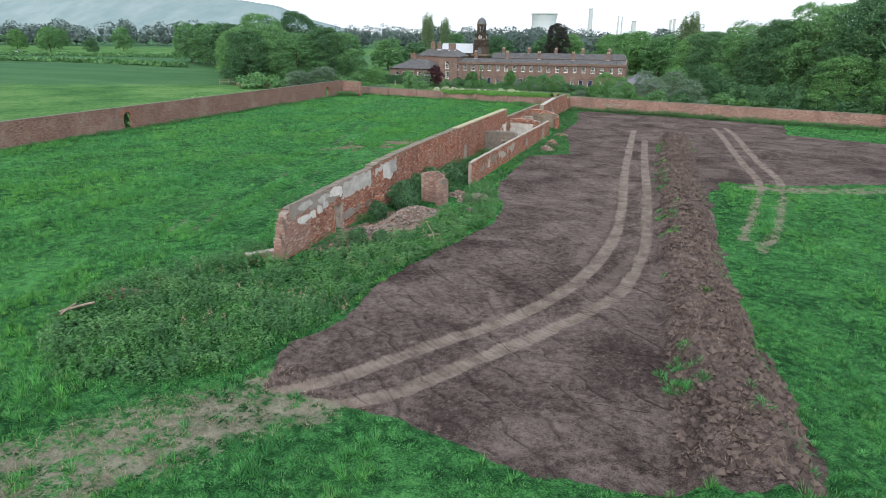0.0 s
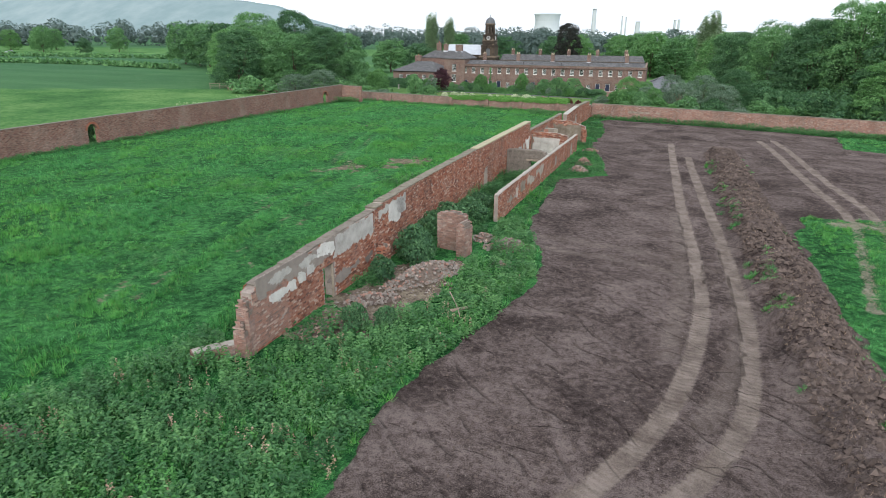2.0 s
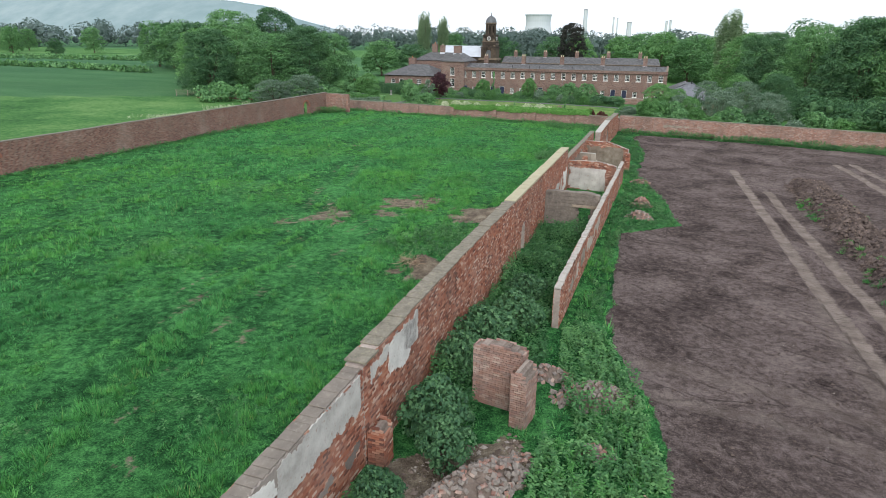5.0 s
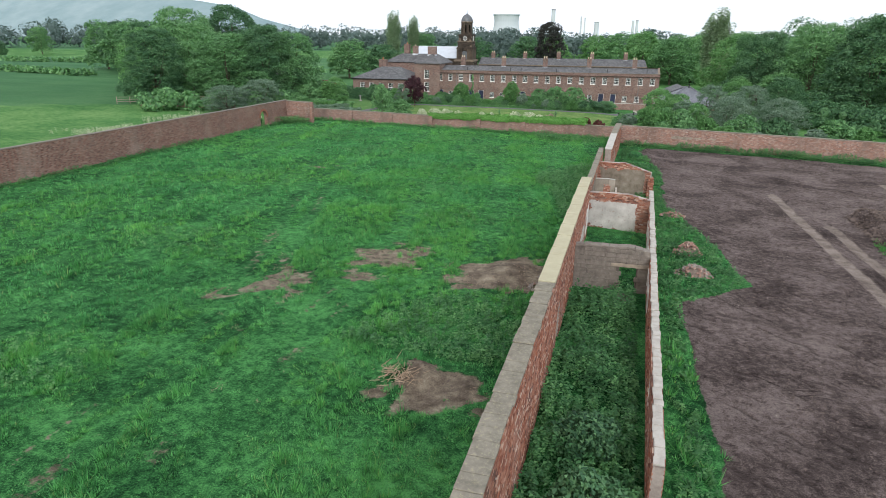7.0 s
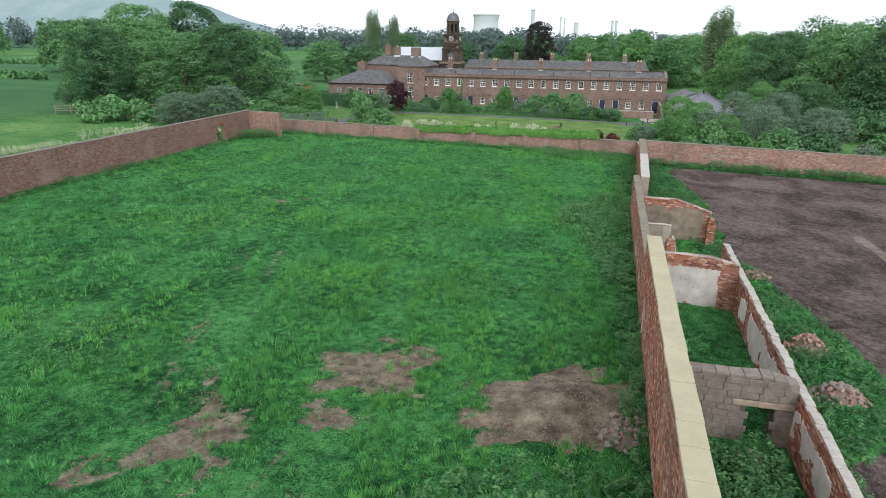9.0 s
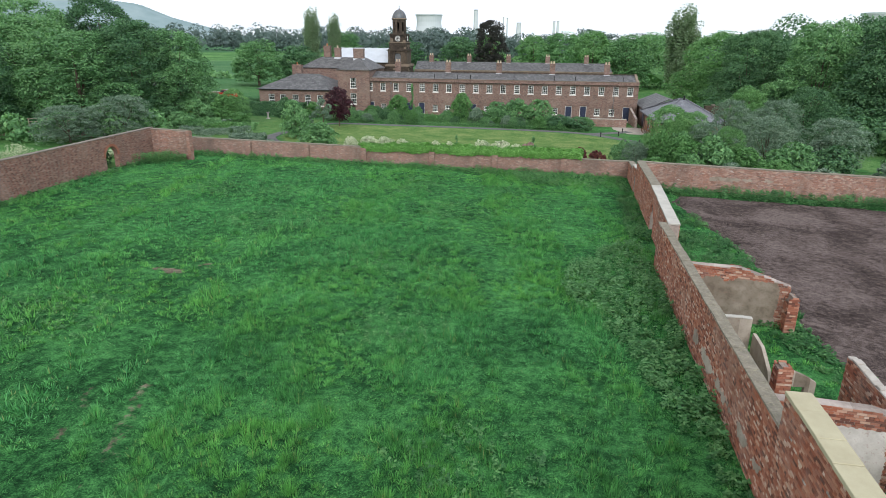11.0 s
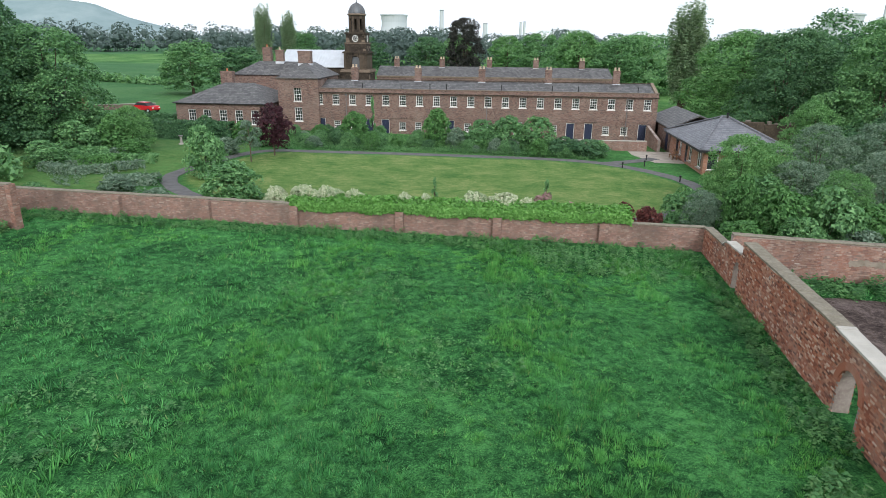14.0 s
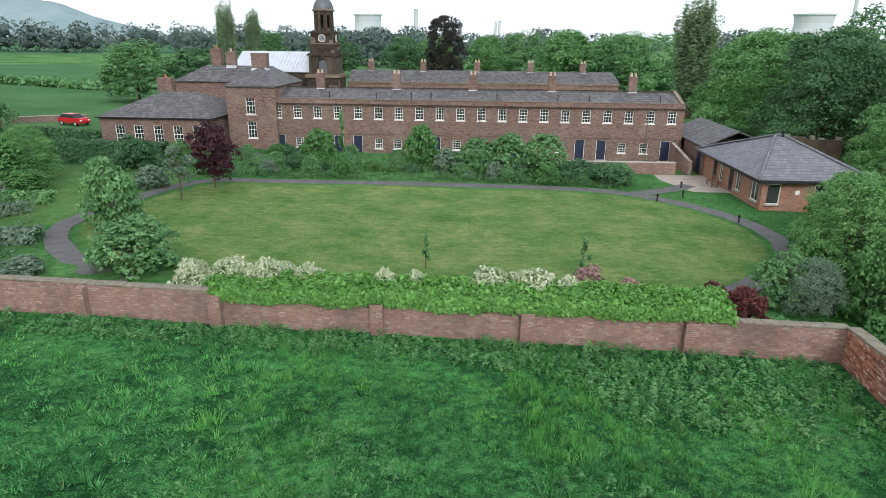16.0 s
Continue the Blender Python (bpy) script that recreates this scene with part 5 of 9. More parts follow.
def door_meshes(w, h):
    bm = boxes((-w / 2, w / 2, 0.03, 0.08, 0, h))
    for z0, z1 in ((0.15, 0.85), (1.0, h - 0.15)):
        for a, b in ((-w / 2 + 0.1, -0.05), (0.05, w / 2 - 0.1)):
            box(bm, a, b, 0.018, 0.032, z0, z1)
    d = bpy.data.meshes.new("door")
    bm.to_mesh(d)
    bm.free()
    d.materials.append(M_NAVY)
    bm = boxes((-w / 2 - 0.06, -w / 2, -0.01, 0.09, 0, h + 0.06), (w / 2, w / 2 + 0.06, -0.01, 0.09, 0, h + 0.06), (-w / 2, w / 2, -0.01, 0.09, h, h + 0.06))
    f = bpy.data.meshes.new("door_frame")
    bm.to_mesh(f)
    bm.free()
    f.materials.append(M_WHITE)
    return d, f


UP = sash_meshes(0.88, 1.28, 3, 4)
LOW = sash_meshes(0.84, 1.05, 3, 4)
TALL = sash_meshes(1.0, 1.75, 3, 4)
DOOR = door_meshes(0.9, 2.0)
WX0, WX1 = -53.4, -10.3
upper = [-52.4 + 2.1526 * k for k in range(20)]
px_x = lambda p: -11.5 + (p - 1188) / 697 * 40.9
low_win = [px_x(p) for p in (529, 566, 674, 708, 815, 852, 998, 1107, 1145)]
low_door = [px_x(p) for p in (494, 601, 636, 743, 778, 923, 1033, 1071, 1182)]
GZ = lambda x: g(x, 160.5)
holes = [(x - 0.44, x + 0.44, 3.17, 4.45) for x in upper] + [(x - 0.42, x + 0.42, 0.10, 1.15) for x in low_win] + [(x - 0.51, x + 0.51, -0.6, 1.46) for x in low_door]
in_frame = lambda hs: [(a - HX, b - HX, c, d) for a, b, c, d in hs]
part("front_wall", holed(WX0 - HX, WX1 - HX, -1.2, 4.62, in_frame(holes), 0.0, 0.4), M_HOUSEBRICK, house)
part("parapet", boxes(hb(WX0 - 0.02, WX1 + 0.02, HOUSE_Y - 0.03, HOUSE_Y + 0.36, 4.72, 5.16)), M_HOUSEBRICK, house)
part("cornice", boxes(hb(WX0 - 0.05, WX1 + 0.12, HOUSE_Y - 0.16, HOUSE_Y + 0.36, 4.62, 4.72)), M_SANDSTONE, house, "dark moulded cornice")
bm = bmesh.new()
x = WX0
while x < WX1 - 0.1:
    box(bm, *hb(x, x + 0.14, HOUSE_Y - 0.1, HOUSE_Y, 4.52, 4.617))
    x += 0.28
tagged(part("dentil_course", bm, M_HOUSEBRICK, house), kind="stuff")
part("parapet_coping", boxes(hb(WX0 - 0.05, WX1 + 0.08, HOUSE_Y - 0.08, HOUSE_Y + 0.4, 5.162, 5.22)), M_TOWERPALE, house)
part("string_course", boxes(hb(WX0, WX1, HOUSE_Y - 0.06, HOUSE_Y - 0.002, 1.62, 1.74)), M_HOUSEBRICK, house)
part("end_wall", boxes(hb(WX1 - 0.4, WX1, HOUSE_Y + 0.402, 168.6, -1.2, 5.1)), M_HOUSEBRICK, house)
part("back_wall", boxes(hb(WX0, WX1 - 0.402, 168.2, 168.6, -1.2, 5.0)), M_HOUSEBRICK, house)
# Added inner surfaces behind the windows, coloured dark as unlit rooms.
part("inner_floor", boxes(hb(WX0 + 0.1, WX1 - 0.45, HOUSE_Y + 0.45, 168.1, -0.75, -0.65), hb(WX0 + 0.1, WX1 - 0.45, HOUSE_Y + 0.45, 168.1, 2.1, 2.3), hb(WX0 + 0.1, WX1 - 0.45, 163.5, 163.6, -0.6, 4.6), hb(WX0 + 0.1, WX1 - 0.45, HOUSE_Y + 0.45, 168.1, 4.75, 4.85)), M_ROOM_SHADE, house)


def roof(parent, name, verts, faces, mat, thick=0.12, label=""):
    """A roof of flat slopes with real thickness."""
    bm = bmesh.new()
    vs = [bm.verts.new(v) for v in verts]
    for f in faces:
        bm.faces.new([vs[i] for i in f])
    bmesh.ops.recalc_face_normals(bm, faces=bm.faces[:])
    up = sum(f.normal.z for f in bm.faces)
    if up < 0:
        bmesh.ops.reverse_faces(bm, faces=bm.faces[:])
    bmesh.ops.solidify(bm, geom=bm.faces[:], thickness=thick)
    return part(name, bm, mat, parent, label)


def hr(x, y, z):
    return (x - HX, y - HY, z)


roof(house, "roof", [hr(WX0, 160.95, 5.0), hr(WX1 - 0.3, 160.95, 5.0), hr(WX1 - 0.3, 164.5, 6.05), hr(WX0, 164.5, 6.05), hr(WX1 - 0.3, 168.7, 4.95), hr(WX0, 168.7, 4.95)], [(0, 1, 2, 3), (3, 2, 4, 5)], M_SLATE, label="grey slate roof with lichen")
bm = bmesh.new()
prism(bm, [hr(WX1 - 0.35, 160.6, 4.9), hr(WX1 - 0.35, 164.5, 5.8), hr(WX1 - 0.35, 168.7, 4.8), hr(WX1 - 0.35, 168.7, 5.15), hr(WX1 - 0.35, 164.5, 6.2), hr(WX1 - 0.35, 160.9, 5.2)], [hr(WX1 + 0.02, 160.6, 4.9), hr(WX1 + 0.02, 164.5, 5.8), hr(WX1 + 0.02, 168.7, 4.8), hr(WX1 + 0.02, 168.7, 5.15), hr(WX1 + 0.02, 164.5, 6.2), hr(WX1 + 0.02, 160.9, 5.2)])
bmesh.ops.recalc_face_normals(bm, faces=bm.faces[:])
part("gable_coping", bm, M_TOWERPALE, house)
part("ridge", boxes(hb(WX0, WX1 - 0.36, 164.38, 164.62, 6.08, 6.16)), M_SANDSTONE, house)


def chimney(parent, x, y, z0, z1, w=0.85, d=0.6, pots=2, pot=None):
    """A brick stack with an oversailing head and clay pots."""
    lx, ly = x - HX, y - HY
    st = part("chimney", boxes((lx - w / 2, lx + w / 2, ly - d / 2, ly + d / 2, z0, z1 - 0.22), (lx - w / 2 - 0.05, lx + w / 2 + 0.05, ly - d / 2 - 0.05, ly + d / 2 + 0.05, z1 - 0.218, z1 - 0.1), (lx - w / 2 - 0.02, lx + w / 2 + 0.02, ly - d / 2 - 0.02, ly + d / 2 + 0.02, z1 - 0.098, z1)), M_HOUSEBRICK, parent)
    part("flashing", boxes((lx - w / 2 - 0.04, lx + w / 2 + 0.04, ly - d / 2 - 0.05, ly + d / 2 + 0.05, z0 + 0.1, z0 + 0.42)), M_PALEMETAL, st)
    for k in range(pots):
        px = lx + (k - (pots - 1) / 2) * w * 0.5
        part("chimney_pot", lathe(bmesh.new(), px, ly, [(0.14, z1), (0.15, z1 + 0.06), (0.12, z1 + 0.1), (0.115, z1 + 0.3), (0.14, z1 + 0.33), (0.14, z1 + 0.38)], 10), pot or M_POT, st)
    return st


for x in (-48.6, -40.2, -31.9, -23.4, -14.9):
    chimney(house, x, 164.45, 5.6, 7.62)
for x in upper:
    add_window(house, UP, x - HX, 0.12, 3.17, random.Random(int(x * 10)).random() < 0.12)
for x in low_win:
    add_window(house, LOW, x - HX, 0.12, 0.10, random.Random(int(x * 7)).random() < 0.25)
for x in low_door:
    d = child(new("door", DOOR[0]), house)
    d.location = (x - HX, 0.1, -0.6)
    child(new("door_frame", DOOR[1]), d)
    part("step", boxes((x - HX - 0.65, x - HX + 0.65, -0.35, 0.1, -0.85, -0.61), bevel=0.015), M_PAVING, house)
for x in (-48.9, -31.0, -13.9):
    part("drainpipe", lathe(bmesh.new(), x - HX, -0.09, [(0.05, -0.75), (0.05, 1.5), (0.07, 1.5), (0.07, 1.6), (0.05, 1.6), (0.05, 4.25), (0.16, 4.35), (0.16, 4.55)], 8), M_PIPE, house)
for x in (-47.0, -42.0, -38.3, -36.2, -29.3, -23.0, -19.8, -12.6):
    part("roof_vent", lathe(bmesh.new(), x - HX, 161.6 - HY, [(0.05, 5.05), (0.05, 5.75), (0.08, 5.75), (0.08, 5.83)], 8), M_DARK, house)

# taller block at the range's end, hipped roofs
block = thing("house", "taller brown brick house block under hipped slate roofs", "house", (HX, HY, 0))
BX0, BX1 = -57.7, -52.4
bholes = [(-55.65, -54.65, 3.55, 5.15), (-55.65, -54.65, 1.0, 2.75)]
part("front_wall", holed(BX0 - HX, BX1 - HX, -1.0, 6.3, in_frame(bholes), 160.2 - HY, 160.49 - HY), M_HOUSEBRICK, block)
part("side_wall", boxes(hb(BX0, BX0 + 0.35, 160.492, 173.0, -1.0, 6.3), hb(BX1 - 0.35, BX1, 160.492, 170.0, -1.0, 6.3)), M_HOUSEBRICK, block)
part("rear_wing", boxes(hb(-67.0, BX0 - 0.004, 168.4, 174.0, -0.6, 6.2)), M_HOUSEBRICK, block)
part("room_lining", boxes(hb(BX0 + 0.4, BX1 - 0.4, 163.0, 163.1, -0.5, 6.0), hb(BX0 + 0.4, BX1 - 0.4, 160.55, 163.0, 2.95, 3.1), hb(BX0 + 0.4, BX1 - 0.4, 160.55, 163.0, 5.7, 5.8)), M_ROOM_SHADE, block)
part("cornice", boxes(hb(BX0 - 0.12, BX1 + 0.12, 160.02, 160.5, 6.3, 6.42), hb(BX1 - 0.3, BX1 + 0.12, 160.502, 170.0, 6.3, 6.42), hb(-67.1, BX0 - 0.002, 168.25, 168.6, 6.2, 6.32)), M_TOWERPALE, block)
roof(block, "roof", [hr(BX0 - 0.15, 160.0, 6.4), hr(BX1 + 0.15, 160.0, 6.4), hr(BX1 + 0.15, 170.2, 6.4), hr(BX0 - 0.15, 170.2, 6.4), hr(-55.05, 163.2, 8.1), hr(-55.05, 168.0, 8.1)], [(0, 1, 4), (1, 2, 5, 4), (2, 3, 5), (3, 0, 4, 5)], M_SLATE, label="grey hipped slate roof")
roof(block, "roof", [hr(-67.2, 168.2, 6.3), hr(-56.0, 168.2, 6.3), hr(-56.0, 174.2, 6.3), hr(-67.2, 174.2, 6.3), hr(-64.2, 171.2, 8.0), hr(-56.0, 171.2, 8.0)], [(0, 1, 5, 4), (1, 2, 5), (2, 3, 4, 5), (3, 0, 4)], M_SLATE, label="grey hipped slate roof")
chimney(block, -55.4, 165.0, 7.6, 9.6, 1.7, 0.9, 0)
chimney(block, -61.0, 171.0, 7.6, 9.6, 1.1, 0.7, 1, M_POT)
chimney(block, -63.6, 173.0, 7.2, 9.9, 1.2, 0.8, 1, M_POTRED)
add_window(block, TALL, -55.15 - HX, 160.32 - HY, 3.5)
add_window(block, TALL, -55.15 - HX, 160.32 - HY, 1.0, True)

# single-storey wing
wing = thing("house", "single-storey brick wing with tall white windows and slate roof", "house", (HX, HY, 0))
VX0, VX1, VY = -69.9, -58.2, 157.0
wx = [-67.85, -65.9, -63.8, -61.75, -59.7]
part("front_wall", holed(VX0 - HX, VX1 - HX, -1.0, 3.35, in_frame([(x - 0.5, x + 0.5, 0.85, 2.6) for x in wx]), VY - HY, VY + 0.35 - HY), M_HOUSEBRICK, wing)
part("side_wall", boxes(hb(VX0, VX0 + 0.35, VY + 0.352, 168.3, -1.0, 3.35)), M_HOUSEBRICK, wing)
part("side_wall", holed(VY + 0.352 - HY, 168.3 - HY, -1.0, 3.35, [(158.0 - HY, 159.0 - HY, 0.85, 2.6)], VX1 - 0.35 - HX, VX1 - HX, True), M_HOUSEBRICK, wing)
part("room_lining", boxes(hb(VX0 + 0.4, VX1 - 0.4, 160.2, 160.3, -0.5, 3.2), hb(VX0 + 0.4, VX1 - 0.4, VY + 0.4, 160.2, 3.1, 3.2)), M_ROOM_SHADE, wing)
roof(wing, "roof", [hr(VX0 - 0.25, VY - 0.25, 3.42), hr(VX1 + 0.25, VY - 0.25, 3.42), hr(VX1 + 0.25, 168.3, 3.42), hr(VX0 - 0.25, 168.3, 3.42), hr(-65.6, 162.4, 5.55), hr(-61.6, 162.4, 5.55)], [(0, 1, 5, 4), (1, 2, 5), (2, 3, 4, 5), (3, 0, 4)], M_SLATE, label="grey hipped slate roof")
part("gutter", boxes(hb(VX0 - 0.32, VX1 + 0.32, VY - 0.34, VY - 0.25, 3.32, 3.42), hb(VX1 + 0.25, VX1 + 0.34, VY - 0.25, 160.1, 3.32, 3.42)), M_DARK, wing)
chimney(wing, -66.0, 164.2, 4.4, 6.9, 1.6, 0.9, 1, M_POTRED)
for k, x in enumerate(wx):
    add_window(wing, TALL, x - HX, VY + 0.1 - HY, 0.85, k in (2, 3))
add_window(wing, TALL, VX1 - 0.1 - HX, 158.5 - HY, 0.85, True, 90)
part("drainpipe", lathe(bmesh.new(), VX1 - 0.12 - HX, VY - 0.08 - HY, [(0.05, -0.6), (0.05, 3.3)], 8), M_DARK, wing)
# brick gable end between wing and block
part("gable_wall", boxes(hb(-58.19, -57.72, 163, 168.2, -0.5, 5.2)), M_NEWBRICK, block)

# rear range across the courtyard
rear = thing("house", "rear brick range with slate roof and chimneys", "house", (HX, HY, 0))
part("wall", boxes(hb(-50.0, -12.2, 185.0, 191.5, -1.5, 5.25)), M_HOUSEBRICK, rear)
part("parapet", boxes(hb(-50.1, -12.0, 184.9, 185.3, 5.254, 5.5)), M_TOWERPALE, rear)
roof(rear, "roof", [hr(-50.1, 185.2, 5.45), hr(-12.0, 185.2, 5.45), hr(-12.6, 188.3, 6.95), hr(-50.1, 188.3, 6.95), hr(-12.0, 191.6, 5.4), hr(-50.1, 191.6, 5.4)], [(0, 1, 2, 3), (3, 2, 4, 5), (1, 4, 2)], M_SLATE, label="grey slate roof")
for x in (-47.2, -39.6, -31.8, -24.2, -16.8):
    chimney(rear, x, 188.3, 6.4, 8.1, 0.85, 0.65)

# church nave with a pale metal roof, and the clock tower
nave = thing("church_nave", "church nave with a pale sheet-metal roof", "church", (HX, HY, 0))
part("wall", boxes(hb(-65.0, -54.6, 181.0, 190.0, -1.0, 7.0)), M_SANDSTONE, nave)
roof(nave, "roof", [hr(-65.2, 180.7, 6.9), hr(-54.2, 180.7, 6.9), hr(-54.6, 185.5, 9.4), hr(-65.0, 185.5, 9.4), hr(-54.2, 190.3, 6.9), hr(-65.2, 190.3, 6.9)], [(0, 1, 2, 3), (3, 2, 4, 5)], M_PALEMETAL, label="pale sheet-metal roof with seams")
bm = bmesh.new()
for k in range(22):
    x = -65 + 0.48 * k
    prism(bm, [hr(x, 180.75, 6.98), hr(x + 0.05, 180.75, 6.98), hr(x + 0.05, 185.45, 9.42), hr(x, 185.45, 9.42)], [hr(x, 180.75, 7.04), hr(x + 0.05, 180.75, 7.04), hr(x + 0.05, 185.45, 9.48), hr(x, 185.45, 9.48)])
bmesh.ops.recalc_face_normals(bm, faces=bm.faces[:])
part("roof_seam", bm, M_PALEMETAL, nave)

TX, TY = -52.3, 182.0
tower = thing("clock_tower", "soot-dark sandstone clock tower with domed lantern", "tower", (TX, TY, 0))


def square(bm, w, z0, z1, top=None):
    t = (top or w) / 2
    w = w / 2
    return prism(bm, [(-w, -w, z0), (w, -w, z0), (w, w, z0), (-w, w, z0)], [(-t, -t, z1), (t, -t, z1), (t, t, z1), (-t, t, z1)])


part("lower_stage", square(bmesh.new(), 4.3, -1.5, 6.2), M_SANDSTONE, tower)
part("cornice", square(square(bmesh.new(), 4.7, 6.2, 6.45), 4.5, 6.45, 6.62), M_TOWERPALE, tower)
bm = bmesh.new()
for sx in (-1, 1):
    box(bm, *sorted((sx * 1.85, sx * 0.62)), -1.85, 1.85, 6.62, 9.0)
box(bm, -0.62, 0.62, -1.5, 1.5, 6.62, 9.0)
for sy in (-1, 1):
    for k in range(8):
        a0, a1 = math.pi * k / 8, math.pi * (k + 1) / 8
        x0, x1 = sorted((-0.62 * math.cos(a0), -0.62 * math.cos(a1)))
        zc = 8.1 + 0.62 * min(math.sin(a0), math.sin(a1))
        box(bm, x0, x1, *sorted((sy * 1.5, sy * 1.85)), zc, 9.0)
part("bell_stage", bm, M_SANDSTONE, tower)
part("louvre", boxes((-0.6, 0.6, -1.56, -1.51, 6.7, 8.5)), M_LEAD, tower, "dark louvred opening")
for sx in (-1, 1):
    for sy in (-1, 1):
        part("quoin_column", lathe(bmesh.new(), sx * 1.62, sy * 1.95, [(0.19, 6.62), (0.19, 6.8), (0.15, 6.85), (0.14, 8.6), (0.2, 8.75), (0.2, 8.98)], 10), M_SANDSTONE, tower)
part("cornice", square(square(bmesh.new(), 4.1, 9.0, 9.2), 3.7, 9.2, 9.35), M_SANDSTONE, tower)
part("middle_stage", square(bmesh.new(), 3.3, 9.35, 10.45), M_SANDSTONE, tower)
part("cornice", square(bmesh.new(), 3.55, 10.45, 10.6), M_TOWERPALE, tower)
part("clock_stage", square(bmesh.new(), 3.0, 10.6, 11.8), M_SANDSTONE, tower)
part("cornice", square(square(bmesh.new(), 3.4, 11.8, 11.95), 3.1, 11.95, 12.1), M_SANDSTONE, tower)
for turn in (0, 90, 180, 270):
    bm = bmesh.new()
    prism(bm, [(p[0], -1.56, p[1] + 11.2) for p in [(0.48 * math.cos(i * math.pi / 12), 0.48 * math.sin(i * math.pi / 12)) for i in range(24)]], [(p[0], -1.49, p[1] + 11.2) for p in [(0.48 * math.cos(i * math.pi / 12), 0.48 * math.sin(i * math.pi / 12)) for i in range(24)]])
    bmesh.ops.recalc_face_normals(bm, faces=bm.faces[:])
    c = part("clock_face", bm, M_DARK, tower, "black clock face with pale numerals")
    bm = bmesh.new()
    for i in range(24):
        a0, a1 = i * math.pi / 12, (i + 1) * math.pi / 12
        prism(bm, [(r * math.cos(a), -1.562, 11.2 + r * math.sin(a)) for r, a in ((0.40, a0), (0.48, a0), (0.48, a1), (0.40, a1))], [(r * math.cos(a), -1.59, 11.2 + r * math.sin(a)) for r, a in ((0.40, a0), (0.48, a0), (0.48, a1), (0.40, a1))])
    bmesh.ops.recalc_face_normals(bm, faces=bm.faces[:])
    part("chapter_ring", bm, M_WHITE, c)
    bm = bmesh.new()
    for i in range(6):
        a = i * math.pi / 3 + 0.3
        for r0, r1 in ((0.12, 0.32),):
            ca, sa = math.cos(a), math.sin(a)
            prism(bm, [(r * ca - q * sa, -1.562, 11.2 + r * sa + q * ca) for r, q in ((r0, -0.03), (r1, -0.04), (r1, 0.04), (r0, 0.03))], [(r * ca - q * sa, -1.58, 11.2 + r * sa + q * ca) for r, q in ((r0, -0.03), (r1, -0.04), (r1, 0.04), (r0, 0.03))])
    bmesh.ops.recalc_face_normals(bm, faces=bm.faces[:])
    part("clock_tracery", bm, M_WHITE, c)
    for o in (c,):
        o.rotation_euler = (0, 0, radians(turn))
bm = bmesh.new()
for k in range(8):
    a0, a1 = (k + 0.5) * math.pi / 4, (k + 1.5) * math.pi / 4
    for f0, f1, z0, z1 in ((0.0, 0.28, 12.1, 14.55), (0.72, 1.0, 12.1, 14.55), (0.28, 0.72, 14.1, 14.55), (0.28, 0.72, 12.1, 12.5)):
        pts = []
        for f in (f0, f1):
            ox, oy = (1 - f) * math.cos(a0) + f * math.cos(a1), (1 - f) * math.sin(a0) + f * math.sin(a1)
            pts += [(1.3 * ox, 1.3 * oy), (1.02 * ox, 1.02 * oy)]
        q = [pts[0], pts[2], pts[3], pts[1]]
        prism(bm, [(*p, z0) for p in q], [(*p, z1) for p in q])
bmesh.ops.recalc_face_normals(bm, faces=bm.faces[:])
part("lantern", bm, M_SANDSTONE, tower)
part("lantern_cornice", lathe(bmesh.new(), 0, 0, [(1.35, 14.55), (1.5, 14.65), (1.5, 14.78), (1.35, 14.85)], 8, 0.5), M_TOWERPALE, tower)
part("dome", lathe(bmesh.new(), 0, 0, [(1.3, 14.85), (1.27, 15.15), (1.12, 15.55), (0.88, 15.92), (0.55, 16.2), (0.2, 16.36), (0.1, 16.42)], 16), M_LEAD, tower, "dark leaded dome")
part("finial", lathe(bmesh.new(), 0, 0, [(0.1, 16.4), (0.16, 16.5), (0.06, 16.6), (0.05, 16.8), (0.12, 16.88), (0.05, 16.98), (0.02, 17.25)], 8), M_LEAD, tower)
for k in range(8):
    a = k * math.pi / 4
    pts = [(1.3, 14.87), (1.27, 15.15), (1.12, 15.55), (0.88, 15.92), (0.55, 16.2), (0.2, 16.36)]
    bm = bmesh.new()
    for (r0, z0), (r1, z1) in zip(pts, pts[1:]):
        ca, sa = math.cos(a), math.sin(a)
        prism(bm, [(r * ca - q * sa, r * sa + q * ca, z) for r, q, z in ((r0, -0.04, z0), (r0, 0.04, z0), (r1, 0.04, z1), (r1, -0.04, z1))], [((r + 0.05) * ca - q * sa, (r + 0.05) * sa + q * ca, z + 0.03) for r, q, z in ((r0, -0.04, z0), (r0, 0.04, z0), (r1, 0.04, z1), (r1, -0.04, z1))])
    bmesh.ops.recalc_face_normals(bm, faces=bm.faces[:])
    part("dome_rib", bm, M_PIPE, tower)
# ashlar courses of the tower's front and side, dark and pale
rr = random.Random(12)
for w, z0, z1 in ((4.3, 2.5, 6.1), (3.3, 9.38, 10.42), (3.0, 10.63, 11.77)):
    z = z0
    while z < z1 - 0.1:
        h = min(0.34, z1 - z)
        for turn in (0, 90):
            s = -w / 2
            while s < w / 2 - 0.05:
                l = min(rr.uniform(0.45, 0.9), w / 2 - s)
                o = rr.uniform(0.012, 0.03)
                if not (w == 3.0 and abs(s + l / 2) < 0.75):
                    b = part("ashlar_block", boxes((s + 0.008, s + l - 0.008, -w / 2 - o, -w / 2 + 0.03, z + 0.008, z + h - 0.008)), M_TOWERPALE if rr.random() < 0.22 else M_SANDSTONE, tower)
                    b.rotation_euler = (0, 0, radians(turn))
                s += l
        z += h

